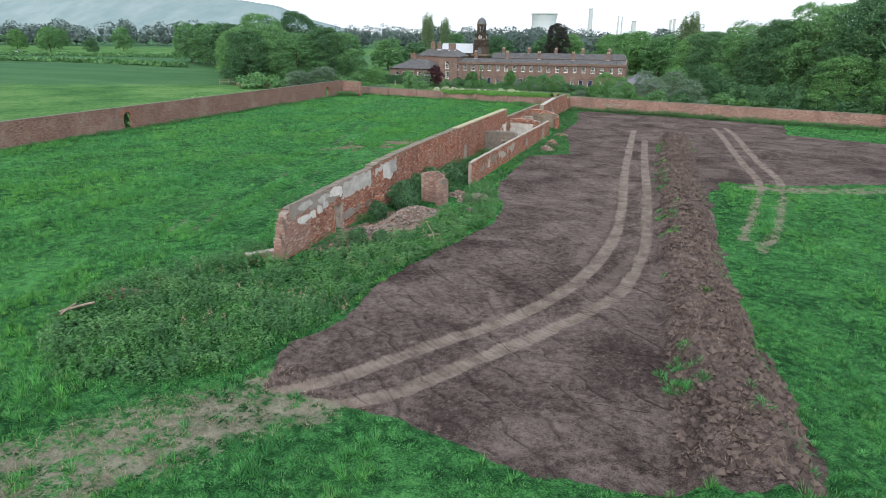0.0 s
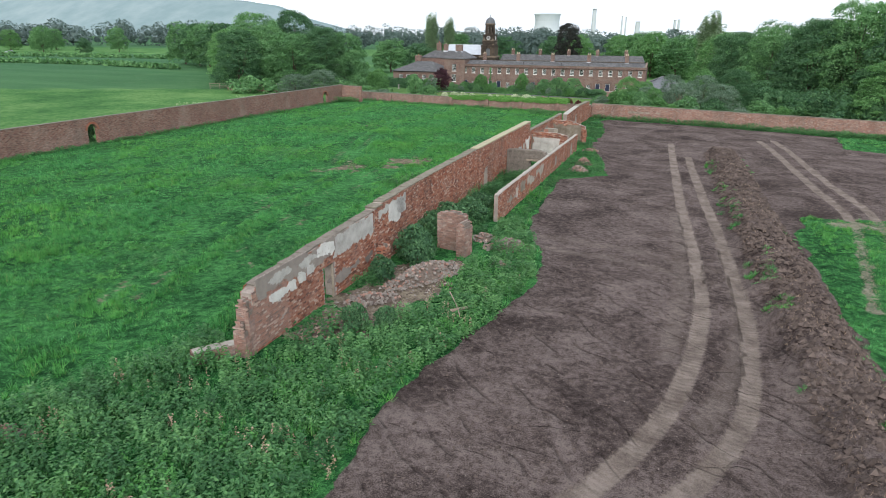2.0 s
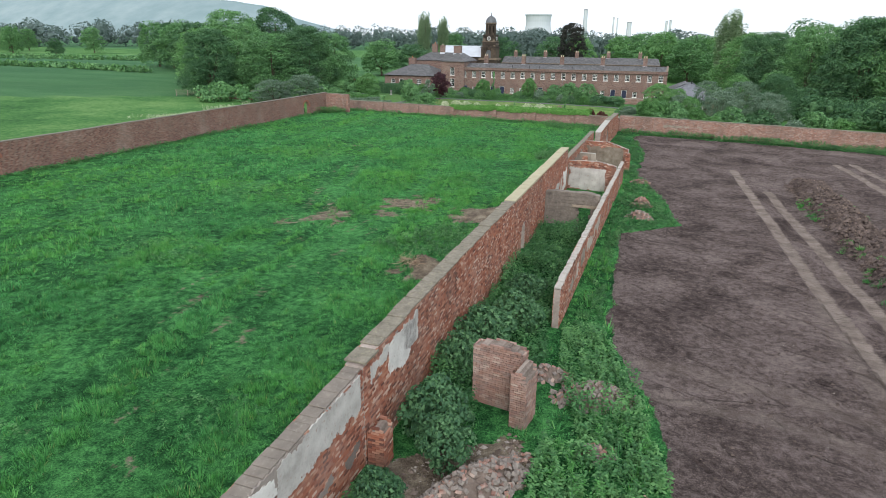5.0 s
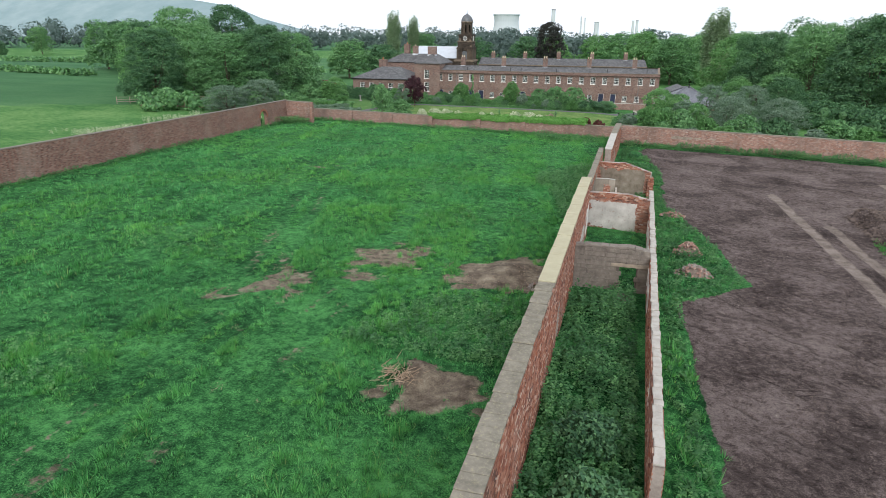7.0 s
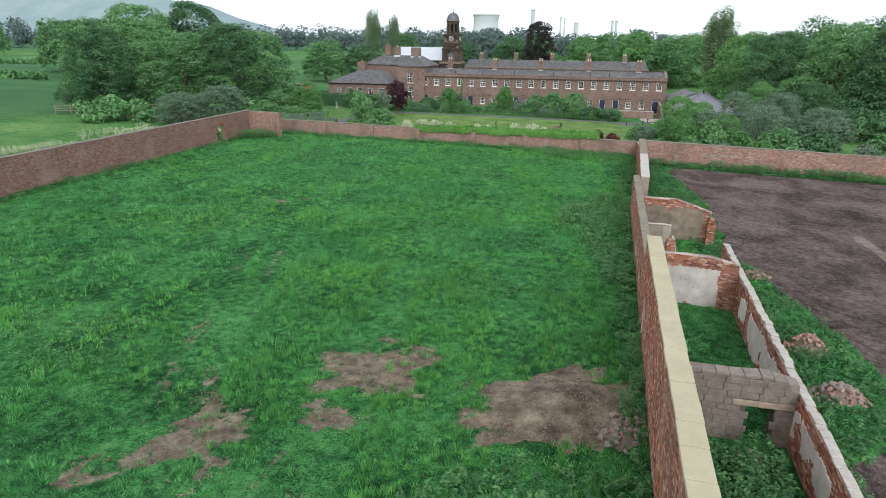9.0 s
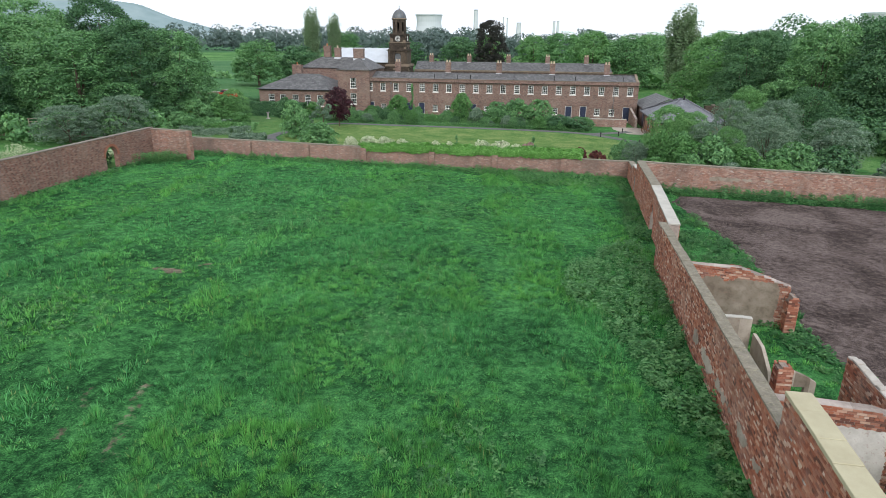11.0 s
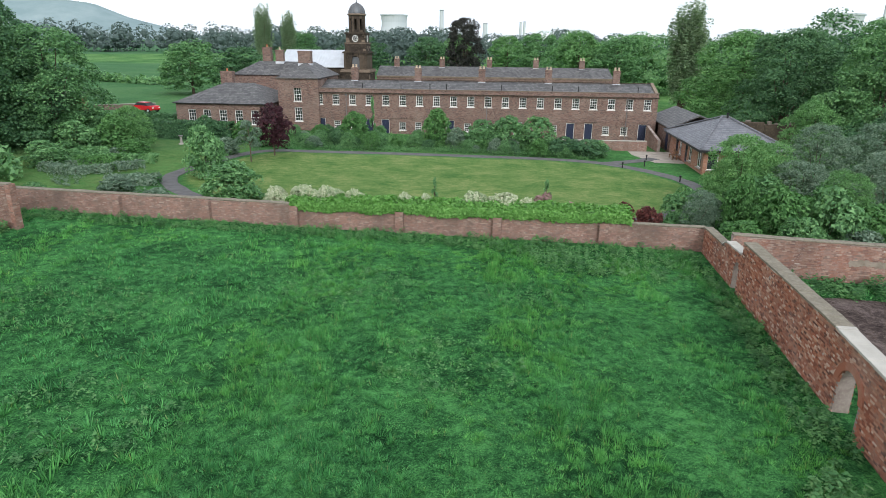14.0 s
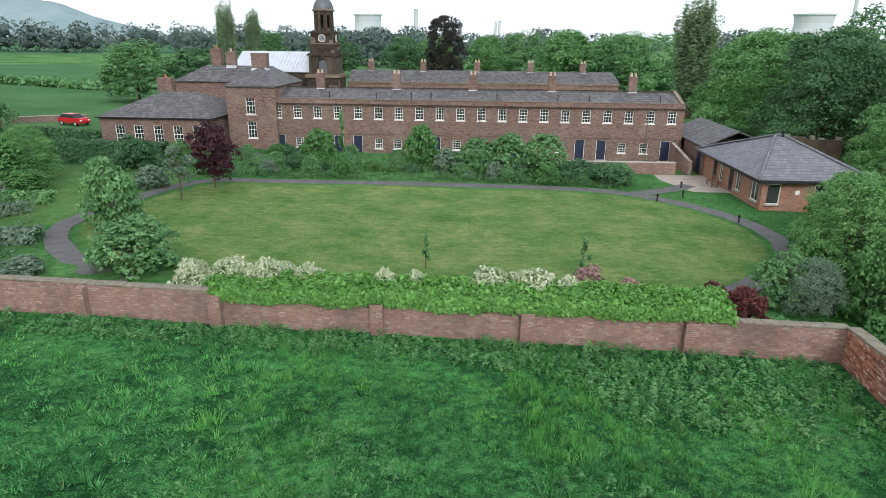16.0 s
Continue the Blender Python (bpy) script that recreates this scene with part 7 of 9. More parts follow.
for x, y, s, sz, k in ((-45.5, 151, 1.3, 1.5, 1), (-36.5, 152.5, 1.2, 1.7, 1), (-28.5, 151.8, 1.8, 1.5, 0), (-25.0, 152.0, 1.7, 1.5, 0), (-31, 151.5, 1.5, 1.3, 0), (-22, 149.5, 1.5, 0.9, 2), (-19.5, 149.2, 1.5, 0.85, 2), (-34, 151, 1.1, 1.2, 3),
                       # thicket at the corner by the bungalow
                       (-13.4, 120.9, 0.9, 1.55, 1), (-11.6, 118.6, 1.2, 1.55, 1), (-9.0, 118.4, 1.4, 1.6, 0), (-16.4, 122.6, 0.95, 1.05, 0), (-14.6, 122.6, 0.9, 1.1, 3), (-6.4, 119, 1.3, 1.2, 1), (-2, 119.5, 1.6, 1.4, 0), (2, 121, 1.6, 1.5, 2), (-11, 124, 1.3, 1.4, 0), (6, 118, 1.4, 1.2, 3),
                       (-9.8, 131.0, 1.7, 1.6, 1), (-7.2, 133.5, 1.6, 1.4, 1), (-8.4, 127.5, 1.5, 1.3, 0), (-14.5, 117.2, 0.9, 0.8, 1), (3, 125, 1.7, 1.6, 3), (9, 122, 1.6, 1.3, 0), (-8.2, 116.4, 1.1, 1.0, 3), (-4.6, 115.8, 1.1, 1.0, 1), (-0.5, 115.6, 1.2, 1.0, 3), (-11.4, 116.6, 1.0, 1.0, 0),
                       # beds beside the lawn
                       (-48.0, 123.2, 1.65, 1.15, 0), (-53.4, 130.6, 1.3, 1.75, 0), (-63.0, 60.0, 0.9, 1.1, 2), (-63.2, 108.6, 0.9, 1.0, 2), (-64, 138, 1.2, 0.7, 1), (-67, 140, 1.4, 1.5, 1), (-70, 138, 1.5, 1.3, 0),
                       (-56.5, 141.0, 1.2, 0.9, 3), (-61.5, 147.6, 1.15, 1.4, 2), (-58.2, 150, 1.0, 0.9, 1), (-57.5, 124.2, 1.1, 0.6, 3), (-69, 132, 1.4, 0.9, 0), (-54.4, 147.5, 1.1, 0.9, 0), (-53, 121.6, 1.0, 0.5, 3),
                       (-72, 127, 1.3, 1.0, 0), (-71, 144, 1.4, 1.4, 0), (-75, 148, 1.5, 1.3, 1),
                       (-60.6, 119.4, 1.0, 0.6, 0), (12.5, 122, 1.1, 1.0, 1), (18, 118, 1.3, 1.0, 2), (-24, 120.6, 0.9, 0.5, 2), (-26, 120.2, 0.9, 0.55, 3)):
    (rows_g, rows_l, rows_d, rows_s)[k].append((x, y, s, sz, r.uniform(0, 360)))
# elder bushes inside the ruin
for x, y, s, sz in ((-17.1, 36.0, 0.5, 0.62), (-16.8, 39.6, 0.8, 0.9), (-16.2, 38.5, 0.6, 0.7), (-15.8, 30.6, 0.42, 0.55), (-14.7, 31.2, 0.4, 0.45), (-17.1, 43.4, 0.75, 0.8), (-16.9, 45.6, 0.85, 0.85), (-16.1, 47.6, 0.85, 0.8), (-16.4, 51.0, 0.7, 0.6)):
    rows_d.append((x, y, s, sz, r.uniform(0, 360)))
plant(shrub_g, rows_g)
plant(shrub_l, rows_l)
plant(shrub_d, rows_d)
plant(shrub_s, rows_s)
plant(shrub_w, [(-41.4, 119.6, 1.0, 1.2, 0), (-39.7, 119.5, 1.0, 1.22, 60), (-43.2, 119.7, 0.8, 1.12, 100), (-38.0, 119.5, 0.75, 1.15, 20), (-34.6, 119.3, 0.65, 1.15, 30), (-33.2, 119.3, 0.6, 1.15, 50), (-30.0, 119.4, 1.05, 1.3, 80), (-28.2, 119.4, 1.05, 1.32, 140), (-26.8, 119.2, 0.8, 1.18, 10), (-62.8, 117, 0.8, 0.6, 0), (-66, 112, 1.2, 0.7, 90)])
purple = make_tree("purple_tree", "small purple-leaved tree on the lawn's edge", 4.6, 2.4, M_LEAF_PURPLE, 31, 8000, 0.1, 0.25, 12)
plant(purple, [(-51.6, 141.6, 1.0, 1.0, 0)])
sap = make_tree("young_tree", "young pale-leaved staked tree", 3.4, 1.3, M_LEAF_GREY, 32, 3000, 0.075, 0.35, 8)
plant(sap, [(-52.5, 137.8, 1.1, 1.15, 0)])
sap2 = make_tree("young_tree", "thin young tree planted in the lawn", 2.0, 0.45, M_LEAF_OAK, 33, 600, 0.06, 0.25, 6, "tall")
plant(sap2, [(-33.4, 125.4, 1.0, 0.95, 0), (-25.3, 124.9, 1.3, 1.1, 70), (-43.8, 152.5, 1.5, 2.6, 10)])
redshrub = make_tree("shrub", "spiky dark red garden shrub", 1.3, 1.0, M_LEAF_RED, 34, 2600, 0.07, 0.1, 14, "tall", "shrub", 0.03)
plant(redshrub, [(-20.7, 119.9, 1.35, 1.3, 0), (-19.4, 120.0, 1.2, 1.15, 60), (-18.6, 119.8, 0.8, 0.9, 140)])
twig = make_shrub("shrub", "dry pinkish bare-twigged shrub", 0.8, 1.3, M_TWIG, 35, 2600, 0.05, 9)
plant(twig, [(-25.6, 120.8, 1.3, 1.6, 0), (-23.8, 120.6, 1.3, 1.25, 90)])


def hedge(label, x0, y0, x1, y1, width, h, mat, seed, density=130, size=0.13, low=0.0):
    """A clipped hedge: leafy faces round woody stems."""
    r = np.random.default_rng(seed)
    ln = math.hypot(x1 - x0, y1 - y0)
    base = thing("hedge", label, "hedge", (x0, y0, g((x0 + x1) / 2, (y0 + y1) / 2)), math.degrees(math.atan2(y1 - y0, x1 - x0)))
    n = int(density * (ln * (2 * h + width)))
    p = np.stack([r.random(n) * ln, (r.random(n) - 0.5) * width, r.random(n) * h], 1)
    f = r.random(n)
    side = f < 2 * h / (2 * h + width)
    p[:, 1] = np.where(side, np.sign(p[:, 1]) * width / 2 * (0.9 + 0.15 * r.random(n)), p[:, 1])
    p[:, 2] = np.where(side, p[:, 2], h * (0.95 + 0.1 * r.random(n)))
    p[:, 2] = low + p[:, 2] * (h - low) / h
    p += r.normal(size=p.shape) * 0.05
    p[:, 2] += (value_noise(p[:, 0], p[:, 1], 0.9, 2, seed) - 0.5) * 0.35
    nr = np.stack([np.zeros(n), np.where(side, np.sign(p[:, 1]), 0), np.where(side, 0.4, 1.0)], 1) + r.normal(size=p.shape) * 0.5
    nr /= np.linalg.norm(nr, axis=1)[:, None]
    a = np.cross(nr, r.normal(size=p.shape))
    a /= np.linalg.norm(a, axis=1)[:, None]
    b = np.cross(nr, a)
    s = size * (0.6 + 0.8 * r.random(n))[:, None]
    co = np.stack([p - a * s - b * s * 0.6, p + a * s, p - a * s * 0.4 + b * s * 0.9], 1).reshape(-1, 3)
    child(new("foliage", raw_mesh("foliage", co, np.arange(3 * n).reshape(-1, 3), mat)), base)
    bm = bmesh.new()
    for k in range(max(2, int(ln / 0.8))):
        limb(bm, (0.4 + 0.8 * k, 0, -0.2), (0.4 + 0.8 * k + 0.1, 0.05, h * 0.8), 0.04, 0.02, 5)
    part("stems", bm, M_BARK, base)
    return base


hedge("clipped dark green hedge before the house wing", -74, 149.6, -59.5, 149.8, 1.6, 1.9, M_LEAF_DARK, 51, 220, 0.10)
hedge("clipped hedge along the drive", -80, 160, -71, 158.5, 1.4, 1.5, M_LEAF_DARK, 52, 90)
hedge("low clipped box hedge in a garden bed", -66, 134.2, -60.5, 135.2, 1.0, 0.7, M_LEAF_OAK, 53)
hedge("ivy and shrubs growing over the low wall", -42, float(garden_north(-42)) + 1.35, -20.6, float(garden_north(-20.6)) + 1.35, 1.6, 1.75, M_IVY, 54, 330, 0.10)
hedge("ivy hanging over the low wall's top", -41.5, float(garden_north(-41.5)) + 0.5, -20.8, float(garden_north(-20.8)) + 0.5, 1.2, 1.68, M_IVY, 55, 300, 0.09, 1.3)
hedge("curved low grey-green clipped hedge", -66.2, 131.0, -64.2, 134.8, 0.9, 0.65, M_LEAF_GREY, 56)
hedge("low clipped box hedge in blocks", -69.0, 133.4, -66.8, 137.2, 1.3, 0.9, M_LEAF_OAK, 57)
hedge("low grey-green hedge curving round a bed", -67.6, 129.8, -64.7, 128.8, 1.0, 0.6, M_LEAF_GREY, 62, 200, 0.08)
hedge("low grey-green hedge curving round a bed", -64.6, 128.8, -61.8, 130.4, 1.0, 0.6, M_LEAF_GREY, 63, 200, 0.08)
hedge("low grey-green hedge curving round a bed", -61.7, 130.6, -60.6, 133.0, 1.0, 0.6, M_LEAF_GREY, 64, 200, 0.08)
hedge("bright clipped box hedge inside a bed", -66.0, 131.8, -62.4, 132.4, 1.3, 0.95, M_LEAF_LIME, 65, 220, 0.08)
hedge("low golden clipped hedge", -76.7, 146.5, -72.4, 146.1, 1.3, 1.0, M_BOX_YELLOW, 58)
hedge("grey lavender strip beside the lawn", -67.2, 137.6, -63.8, 139.4, 1.2, 0.6, M_LEAF_GREY, 59)
hedge("long bed of grey-green herbs", -59.2, 125.9, -55.6, 126.8, 1.3, 0.7, M_LEAF_GREY, 60)

# ---- distance ----
def belt(label, line, depth, height, count, size, mat, seed, category="woodland"):
    """A far wood: crowns side by side along a line, one mass nobody could count."""
    r = np.random.default_rng(seed)
    pts = curve_through(line, 12)
    lob = []
    ln = sum(math.hypot(b[0] - a[0], b[1] - a[1]) for a, b in zip(pts, pts[1:]))
    for a, b in zip(pts, pts[1:]):
        seg = math.hypot(b[0] - a[0], b[1] - a[1])
        for _ in range(max(1, int(seg / (height * 0.2)))):
            f = r.random()
            x, y = a[0] + (b[0] - a[0]) * f, a[1] + (b[1] - a[1]) * f + r.uniform(-depth, depth)
            h = height * r.uniform(0.65, 1.08)
            w = height * r.uniform(0.26, 0.44)
            z = g(x, y)
            lob.append((x, y, z + h * 0.62, w, w, h * 0.38))
            lob.append((x + r.uniform(-1, 1) * w * 0.8, y, z + h * 0.28, w * 1.2, w, h * 0.34))
    co, fc = leaf_cloud(lob, count, size, r, shell=0.8, core=lob, more=4)
    co2, fc2 = filler_lobes(lob, seed, 0.42, 5, 7)
    co, fc = np.concatenate([co, co2]), np.concatenate([fc, fc2 + len(co)])
    return tagged(new("woodland", raw_mesh("woodland", co, fc, mat)), label, category, kind="stuff")


belt("belt of trees along the foot of the hill", [(-700, 330), (-480, 430), (-330, 500), (-200, 560), (-60, 600)], 25, 20, 40000, 0.8, M_LEAF_HAZED, 1)
belt("far trees behind the house", [(-130, 420), (-60, 400), (20, 390), (100, 370), (190, 330)], 22, 17, 30000, 0.65, M_LEAF_HAZED, 2)
belt("woodland beyond the house grounds", [(-12, 262), (30, 245), (70, 222), (110, 190)], 14, 15, 60000, 0.27, M_LEAF_OAK, 3)
belt("dark woodland behind the ploughed plot", [(14, 176), (40, 165), (75, 150), (120, 120)], 10, 15.5, 70000, 0.24, M_LEAF_DARK, 4)
belt("understorey along the plot's wall", [(8, 150), (16, 134), (30, 124), (60, 116)], 4, 5.0, 30000, 0.15, M_LEAF_DARK, 5)
belt("field hedge", [(-400, 190), (-250, 226), (-170, 240), (-110, 225)], 1.0, 2.0, 5000, 0.5, M_LEAF_OAK, 7)
belt("field hedge and scrub", [(-260, 168), (-200, 178), (-150, 172)], 1.0, 1.8, 3000, 0.45, M_LEAF_OAK, 8)
belt("scrub along the meadow's wall", [(-86, 116), (-78, 120), (-68, 126)], 2.0, 3.0, 4000, 0.22, M_LEAF_OAK, 9)
belt("far trees on the plain", [(-420, 800), (-150, 820), (150, 780), (420, 640)], 40, 19, 26000, 0.9, M_LEAF_HAZED, 10)

# The far hill's base colour is paled blue-grey to stand for haze.
hm = Nodes("haze_coloured_hillside", 1.0, 0.0)
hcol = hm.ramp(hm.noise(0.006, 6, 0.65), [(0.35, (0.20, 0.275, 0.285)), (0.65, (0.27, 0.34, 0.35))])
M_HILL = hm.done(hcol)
r = np.random.default_rng(4)
nx, ny = 120, 12
hx = np.linspace(-6500, -1200, nx)
cr = np.interp(hx, [-6500, -3500, -2600, -1990, -1800, -1650, -1480, -1380, -1200], [210, 240, 215, 190, 165, 105, 62, 30, -5])
X, V = np.meshgrid(hx, np.linspace(0, 1, ny))
Y = 2700 - 0.35 * (X + 1200) * 0 + 900 * (V - 0.5) + 0.25 * (X + 1800) * -0.2
Z = np.interp(V, [0, 0.5, 1], [0, 1, 0.2]) * cr[None] * (0.96 + 0.08 * value_noise(X, Y, 0.004, 3, 9)) - 6
ii = np.arange(nx * ny).reshape(ny, nx)
tagged(new("backdrop", raw_mesh("backdrop", np.stack([X, Y, Z], -1).reshape(-1, 3), np.stack([ii[:-1, :-1], ii[:-1, 1:], ii[1:, 1:], ii[1:, :-1]], -1).reshape(-1, 4), M_HILL, True)), "pale wooded hill with haze in its colour", "hill", kind="structure")

# Distance haze is part of this pale blue-grey concrete colour.
M_FARWORKS = plain("pale_hazy_concrete", (0.50, 0.54, 0.56), 0.95, 0, 0.0, 0.04, 0.02)


def cooling_tower(x, y, top, rad):
    t = thing("cooling_tower", "pale concrete cooling tower on the skyline", "cooling tower", (x, y, 0))
    prof = [(rad * 1.32, -5), (rad * 1.15, top * 0.3), (rad * 0.98, top * 0.6), (rad * 0.95, top * 0.75), (rad * 1.0, top * 0.97), (rad * 1.03, top)]
    part("shell", lathe(bmesh.new(), 0, 0, prof, 32), M_FARWORKS, t)
    part("rim", lathe(bmesh.new(), 0, 0, [(rad * 1.05, top - 2), (rad * 1.06, top + 0.5)], 32), M_FARWORKS, t)


def stack(x, y, top, rad):
    t = thing("factory_chimney", "tall pale factory chimney on the skyline", "chimney", (x, y, 0))
    part("shaft", lathe(bmesh.new(), 0, 0, [(rad * 1.5, -5), (rad, top * 0.6), (rad * 0.9, top)], 12), M_FARWORKS, t)
    part("band", lathe(bmesh.new(), 0, 0, [(rad * 1.05, top * 0.985), (rad * 1.05, top)], 12), M_LEAD, t)


cooling_tower(-292, 1540, 62, 29)
cooling_tower(520, 1260, 57, 31)
STACKS = ((-184, 1520, 72, 4.5), (-13, 1500, 48, 2.6), (-5, 1500, 49, 2.6), (-121, 1495, 56, 1.6), (-113, 1496, 54, 1.4), (-88, 1497, 45, 5), (669, 1421, 100, 3.5))
for sx, sy, top, rad in STACKS:
    stack(sx, sy, top, rad)

# ---- rubble, clutter and garden fittings ----
def lump_kit(kind, n, seed):
    """A few broken-brick or stone shapes to share."""
    r = random.Random(seed)
    out = []
    for _ in range(n):
        if kind == "brick":
            l, w, h = r.uniform(0.09, 0.23), 0.11, 0.07
        else:
            l, w, h = r.uniform(0.1, 0.24), r.uniform(0.08, 0.15), r.uniform(0.06, 0.12)
        bm = boxes((-l / 2, l / 2, -w / 2, w / 2, -h / 2, h / 2))
        for v in bm.verts:
            v.co += Vector((r.uniform(-1, 1) * l, r.uniform(-1, 1) * w, r.uniform(-1, 1) * h)) * 0.11
        me = bpy.data.meshes.new(kind)
        bm.to_mesh(me)
        bm.free()
        out.append(me)
    return out


def heap(name, label, cx, cy, rx, ry, h, n, seed, kinds, turn=0.0, bed=None, category="rubble"):
    """A heap of loose pieces on a low core of dust and earth; every piece is an object."""
    r = random.Random(seed)
    z0 = g(cx, cy)
    base = thing(name, label, category, (cx, cy, z0), turn)
    bm = bmesh.new()
    rows = []
    for j in range(9):
        f = j / 8
        rows.append([bm.verts.new((rx * f * math.cos(a) * (1 + 0.15 * math.sin(3 * a + seed)), ry * f * math.sin(a) * (1 + 0.12 * math.cos(2 * a + seed)), h * 0.9 * (1 - f * f) ** 1.2 * (1 + 0.2 * math.sin(5 * a + 7 * f + seed)) - 0.1 * f)) for a in [2 * math.pi * i / 18 for i in range(18)]] if j else [bm.verts.new((0, 0, h * 0.9))])
    for i in range(18):
        bm.faces.new((rows[0][0], rows[1][i], rows[1][(i + 1) % 18]))
    for p, q in zip(rows[1:], rows[2:]):
        for i in range(18):
            bm.faces.new((p[i], q[i], q[(i + 1) % 18], p[(i + 1) % 18]))
    part("core", bm, bed or M_DUST, base)
    for k in range(n):
        a, f = r.uniform(0, 2 * math.pi), math.sqrt(r.random()) * 1.12
        kind, meshes, mat = r.choice(kinds)
        ob = new(kind, r.choice(meshes))
        ob.parent = base
        z = h * 0.9 * max(1 - f * f, 0) ** 1.2 + r.uniform(0.0, 0.05) + (0.03 if f > 1 else 0)
        ob.matrix_local = pose(rx * f * math.cos(a), ry * f * math.sin(a), z, r.uniform(-50, 50), r.uniform(-50, 50), r.uniform(0, 360))
    return base


M_DUST = stone_material("brick_dust_and_earth", (0.075, 0.056, 0.046), (0.20, 0.155, 0.13), 3.0)
M_BROKEN = brick_piece_material("broken_brick", True, 0.5, 0.5, 0.4)
M_STONEBIT = stone_material("pale_stone_fragment", (0.16, 0.135, 0.12), (0.36, 0.32, 0.285), 4.0)
bricks_k = lump_kit("brick", 6, 1)
stones_k = lump_kit("stone", 6, 2)
for me in bricks_k:
    me.materials.append(M_BROKEN)
for me in stones_k:
    me.materials.append(M_STONEBIT)
BK, SK = ("brick", bricks_k, None), ("stone", stones_k, None)
heap("rubble_heap", "bank of broken brick and mortar inside the ruin", -15.25, 37.2, 2.4, 0.75, 0.8, 420, 1, (BK, SK, SK), 62)
heap("rubble_heap", "spill of broken brick below the doorway", -16.5, 33.6, 1.2, 0.6, 0.28, 100, 2, (BK, SK), 40, M_CLOD)
heap("rubble_heap", "broken brick scattered along the wall's foot", -17.0, 30.4, 1.6, 0.7, 0.25, 110, 3, (BK, BK, SK), 80, M_CLOD)
heap("rubble_heap", "heap of cleaned bricks and stone", -12.5, 43.4, 1.35, 0.85, 0.6, 170, 4, (BK, SK, SK), 20)
heap("rubble_heap", "small heap of broken bricks in the weeds", -12.1, 40.3, 0.6, 0.4, 0.25, 45, 5, (BK, SK), 0)
heap("rubble_heap", "rubble at the foot of the ruined pier", -14.2, 44.3, 0.9, 0.5, 0.45, 70, 6, (BK, SK), 0)
heap("brick_stack", "tumbled stack of salvaged bricks", -11.9, 71.6, 0.75, 0.6, 0.7, 120, 7, (BK,), 0)
heap("brick_stack", "tumbled stack of salvaged bricks", -11.9, 67.9, 0.9, 0.55, 0.55, 120, 8, (BK, BK, SK), 0)
heap("rubble_heap", "low spread of bricks in the grass", -12.2, 80.0, 0.8, 0.4, 0.3, 60, 9, (BK,), 0)
heap("rubble_heap", "stones strewn on the bare heap", -19.2, 63.9, 0.7, 1.1, 0.35, 50, 10, (SK, SK, BK), 0)
heap("rubble_heap", "rubbish and stones in the roofless shed", -15.6, 63.2, 0.6, 0.4, 0.3, 35, 11, (SK,), 0)
heap("rubble_heap", "broken slabs in the overgrown meadow", -22.3, 20.1, 0.9, 0.5, 0.3, 40, 12, (SK, BK), 30)
heap("rubble_heap", "collapsed brickwork by the plot", -15.0, 90.9, 1.0, 0.6, 0.35, 60, 13, (BK, SK), 0)


def timber(name, label, p0, p1, r0, r1, mat=None):
    """A weathered branch or post lying on the ground."""
    base = thing(name, label, "timber", p0)
    d = Vector(p1) - Vector(p0)
    bm = bmesh.new()
    m = d * 0.5 + Vector((0.05, -0.03, 0.04))
    limb(bm, (0, 0, 0), m, r0, (r0 + r1) / 2, 7)
    limb(bm, m, d, (r0 + r1) / 2, r1, 7)
    part("stem", bm, mat or M_WOOD, base)


timber("log", "pale weathered log lying among weeds", (-12.6, 33.3, g(-12.6, 33.3) + 0.25), (-11.8, 34.0, g(-11.8, 34) + 0.3), 0.08, 0.05)
timber("branch", "thin bleached branch lying among weeds", (-13.2, 35.0, g(-13, 35) + 0.4), (-11.9, 32.6, g(-12, 32.6) + 0.35), 0.03, 0.02)
timber("plank", "broken pale plank in the meadow", (-22.9, 17.2, g(-22.9, 17.2) + 0.3), (-22.3, 18.4, g(-22.3, 18.4) + 0.35), 0.06, 0.05)
timber("plank", "broken pale plank in the meadow", (-22.6, 17.0, g(-22.6, 17) + 0.32), (-22.9, 18.0, g(-22.9, 18) + 0.36), 0.05, 0.04)
timber("post", "old timber door post in the wall's doorway", (mid_x(33.3) + 0.45, 33.28, g(-18, 33) - 0.1), (mid_x(33.3) + 0.45, 33.28, g(-18, 33) + 1.62), 0.06, 0.06)

# path lights, bench and car
for x, y in ((-16.9, 143.1), (-14.5, 144.6), (-12.8, 137.4), (-13.6, 148.2)):
    b = thing("path_light", "short black bollard light beside the path", "bollard light", (x, y, g(x, y)), group="path lights")
    part("post", lathe(bmesh.new(), 0, 0, [(0.07, -0.1), (0.06, 0.0), (0.055, 0.42)], 10), M_DARK, b)
    part("head", lathe(bmesh.new(), 0, 0, [(0.09, 0.42), (0.1, 0.46), (0.1, 0.56), (0.06, 0.6)], 10), M_DARK, b)
bench = thing("garden_bench", "brown timber garden bench against the bungalow", "bench", (-10.6, 149.5, g(-10.6, 149.5) + 0.05), 90)
for k in range(4):
    part("seat_slat", boxes((-0.7, 0.7, -0.2 + 0.11 * k, -0.11 + 0.11 * k, 0.42, 0.45)), M_WOODBROWN, bench)
for k in range(3):
    part("back_slat", boxes((-0.7, 0.7, -0.27, -0.24, 0.55 + 0.13 * k, 0.64 + 0.13 * k)), M_WOODBROWN, bench)
for sx in (-0.66, 0.66):
    part("leg", boxes((sx - 0.035, sx + 0.035, -0.28, -0.21, 0, 0.95)), M_WOODBROWN, bench)
    part("leg", boxes((sx - 0.035, sx + 0.035, 0.17, 0.24, 0, 0.42)), M_WOODBROWN, bench)


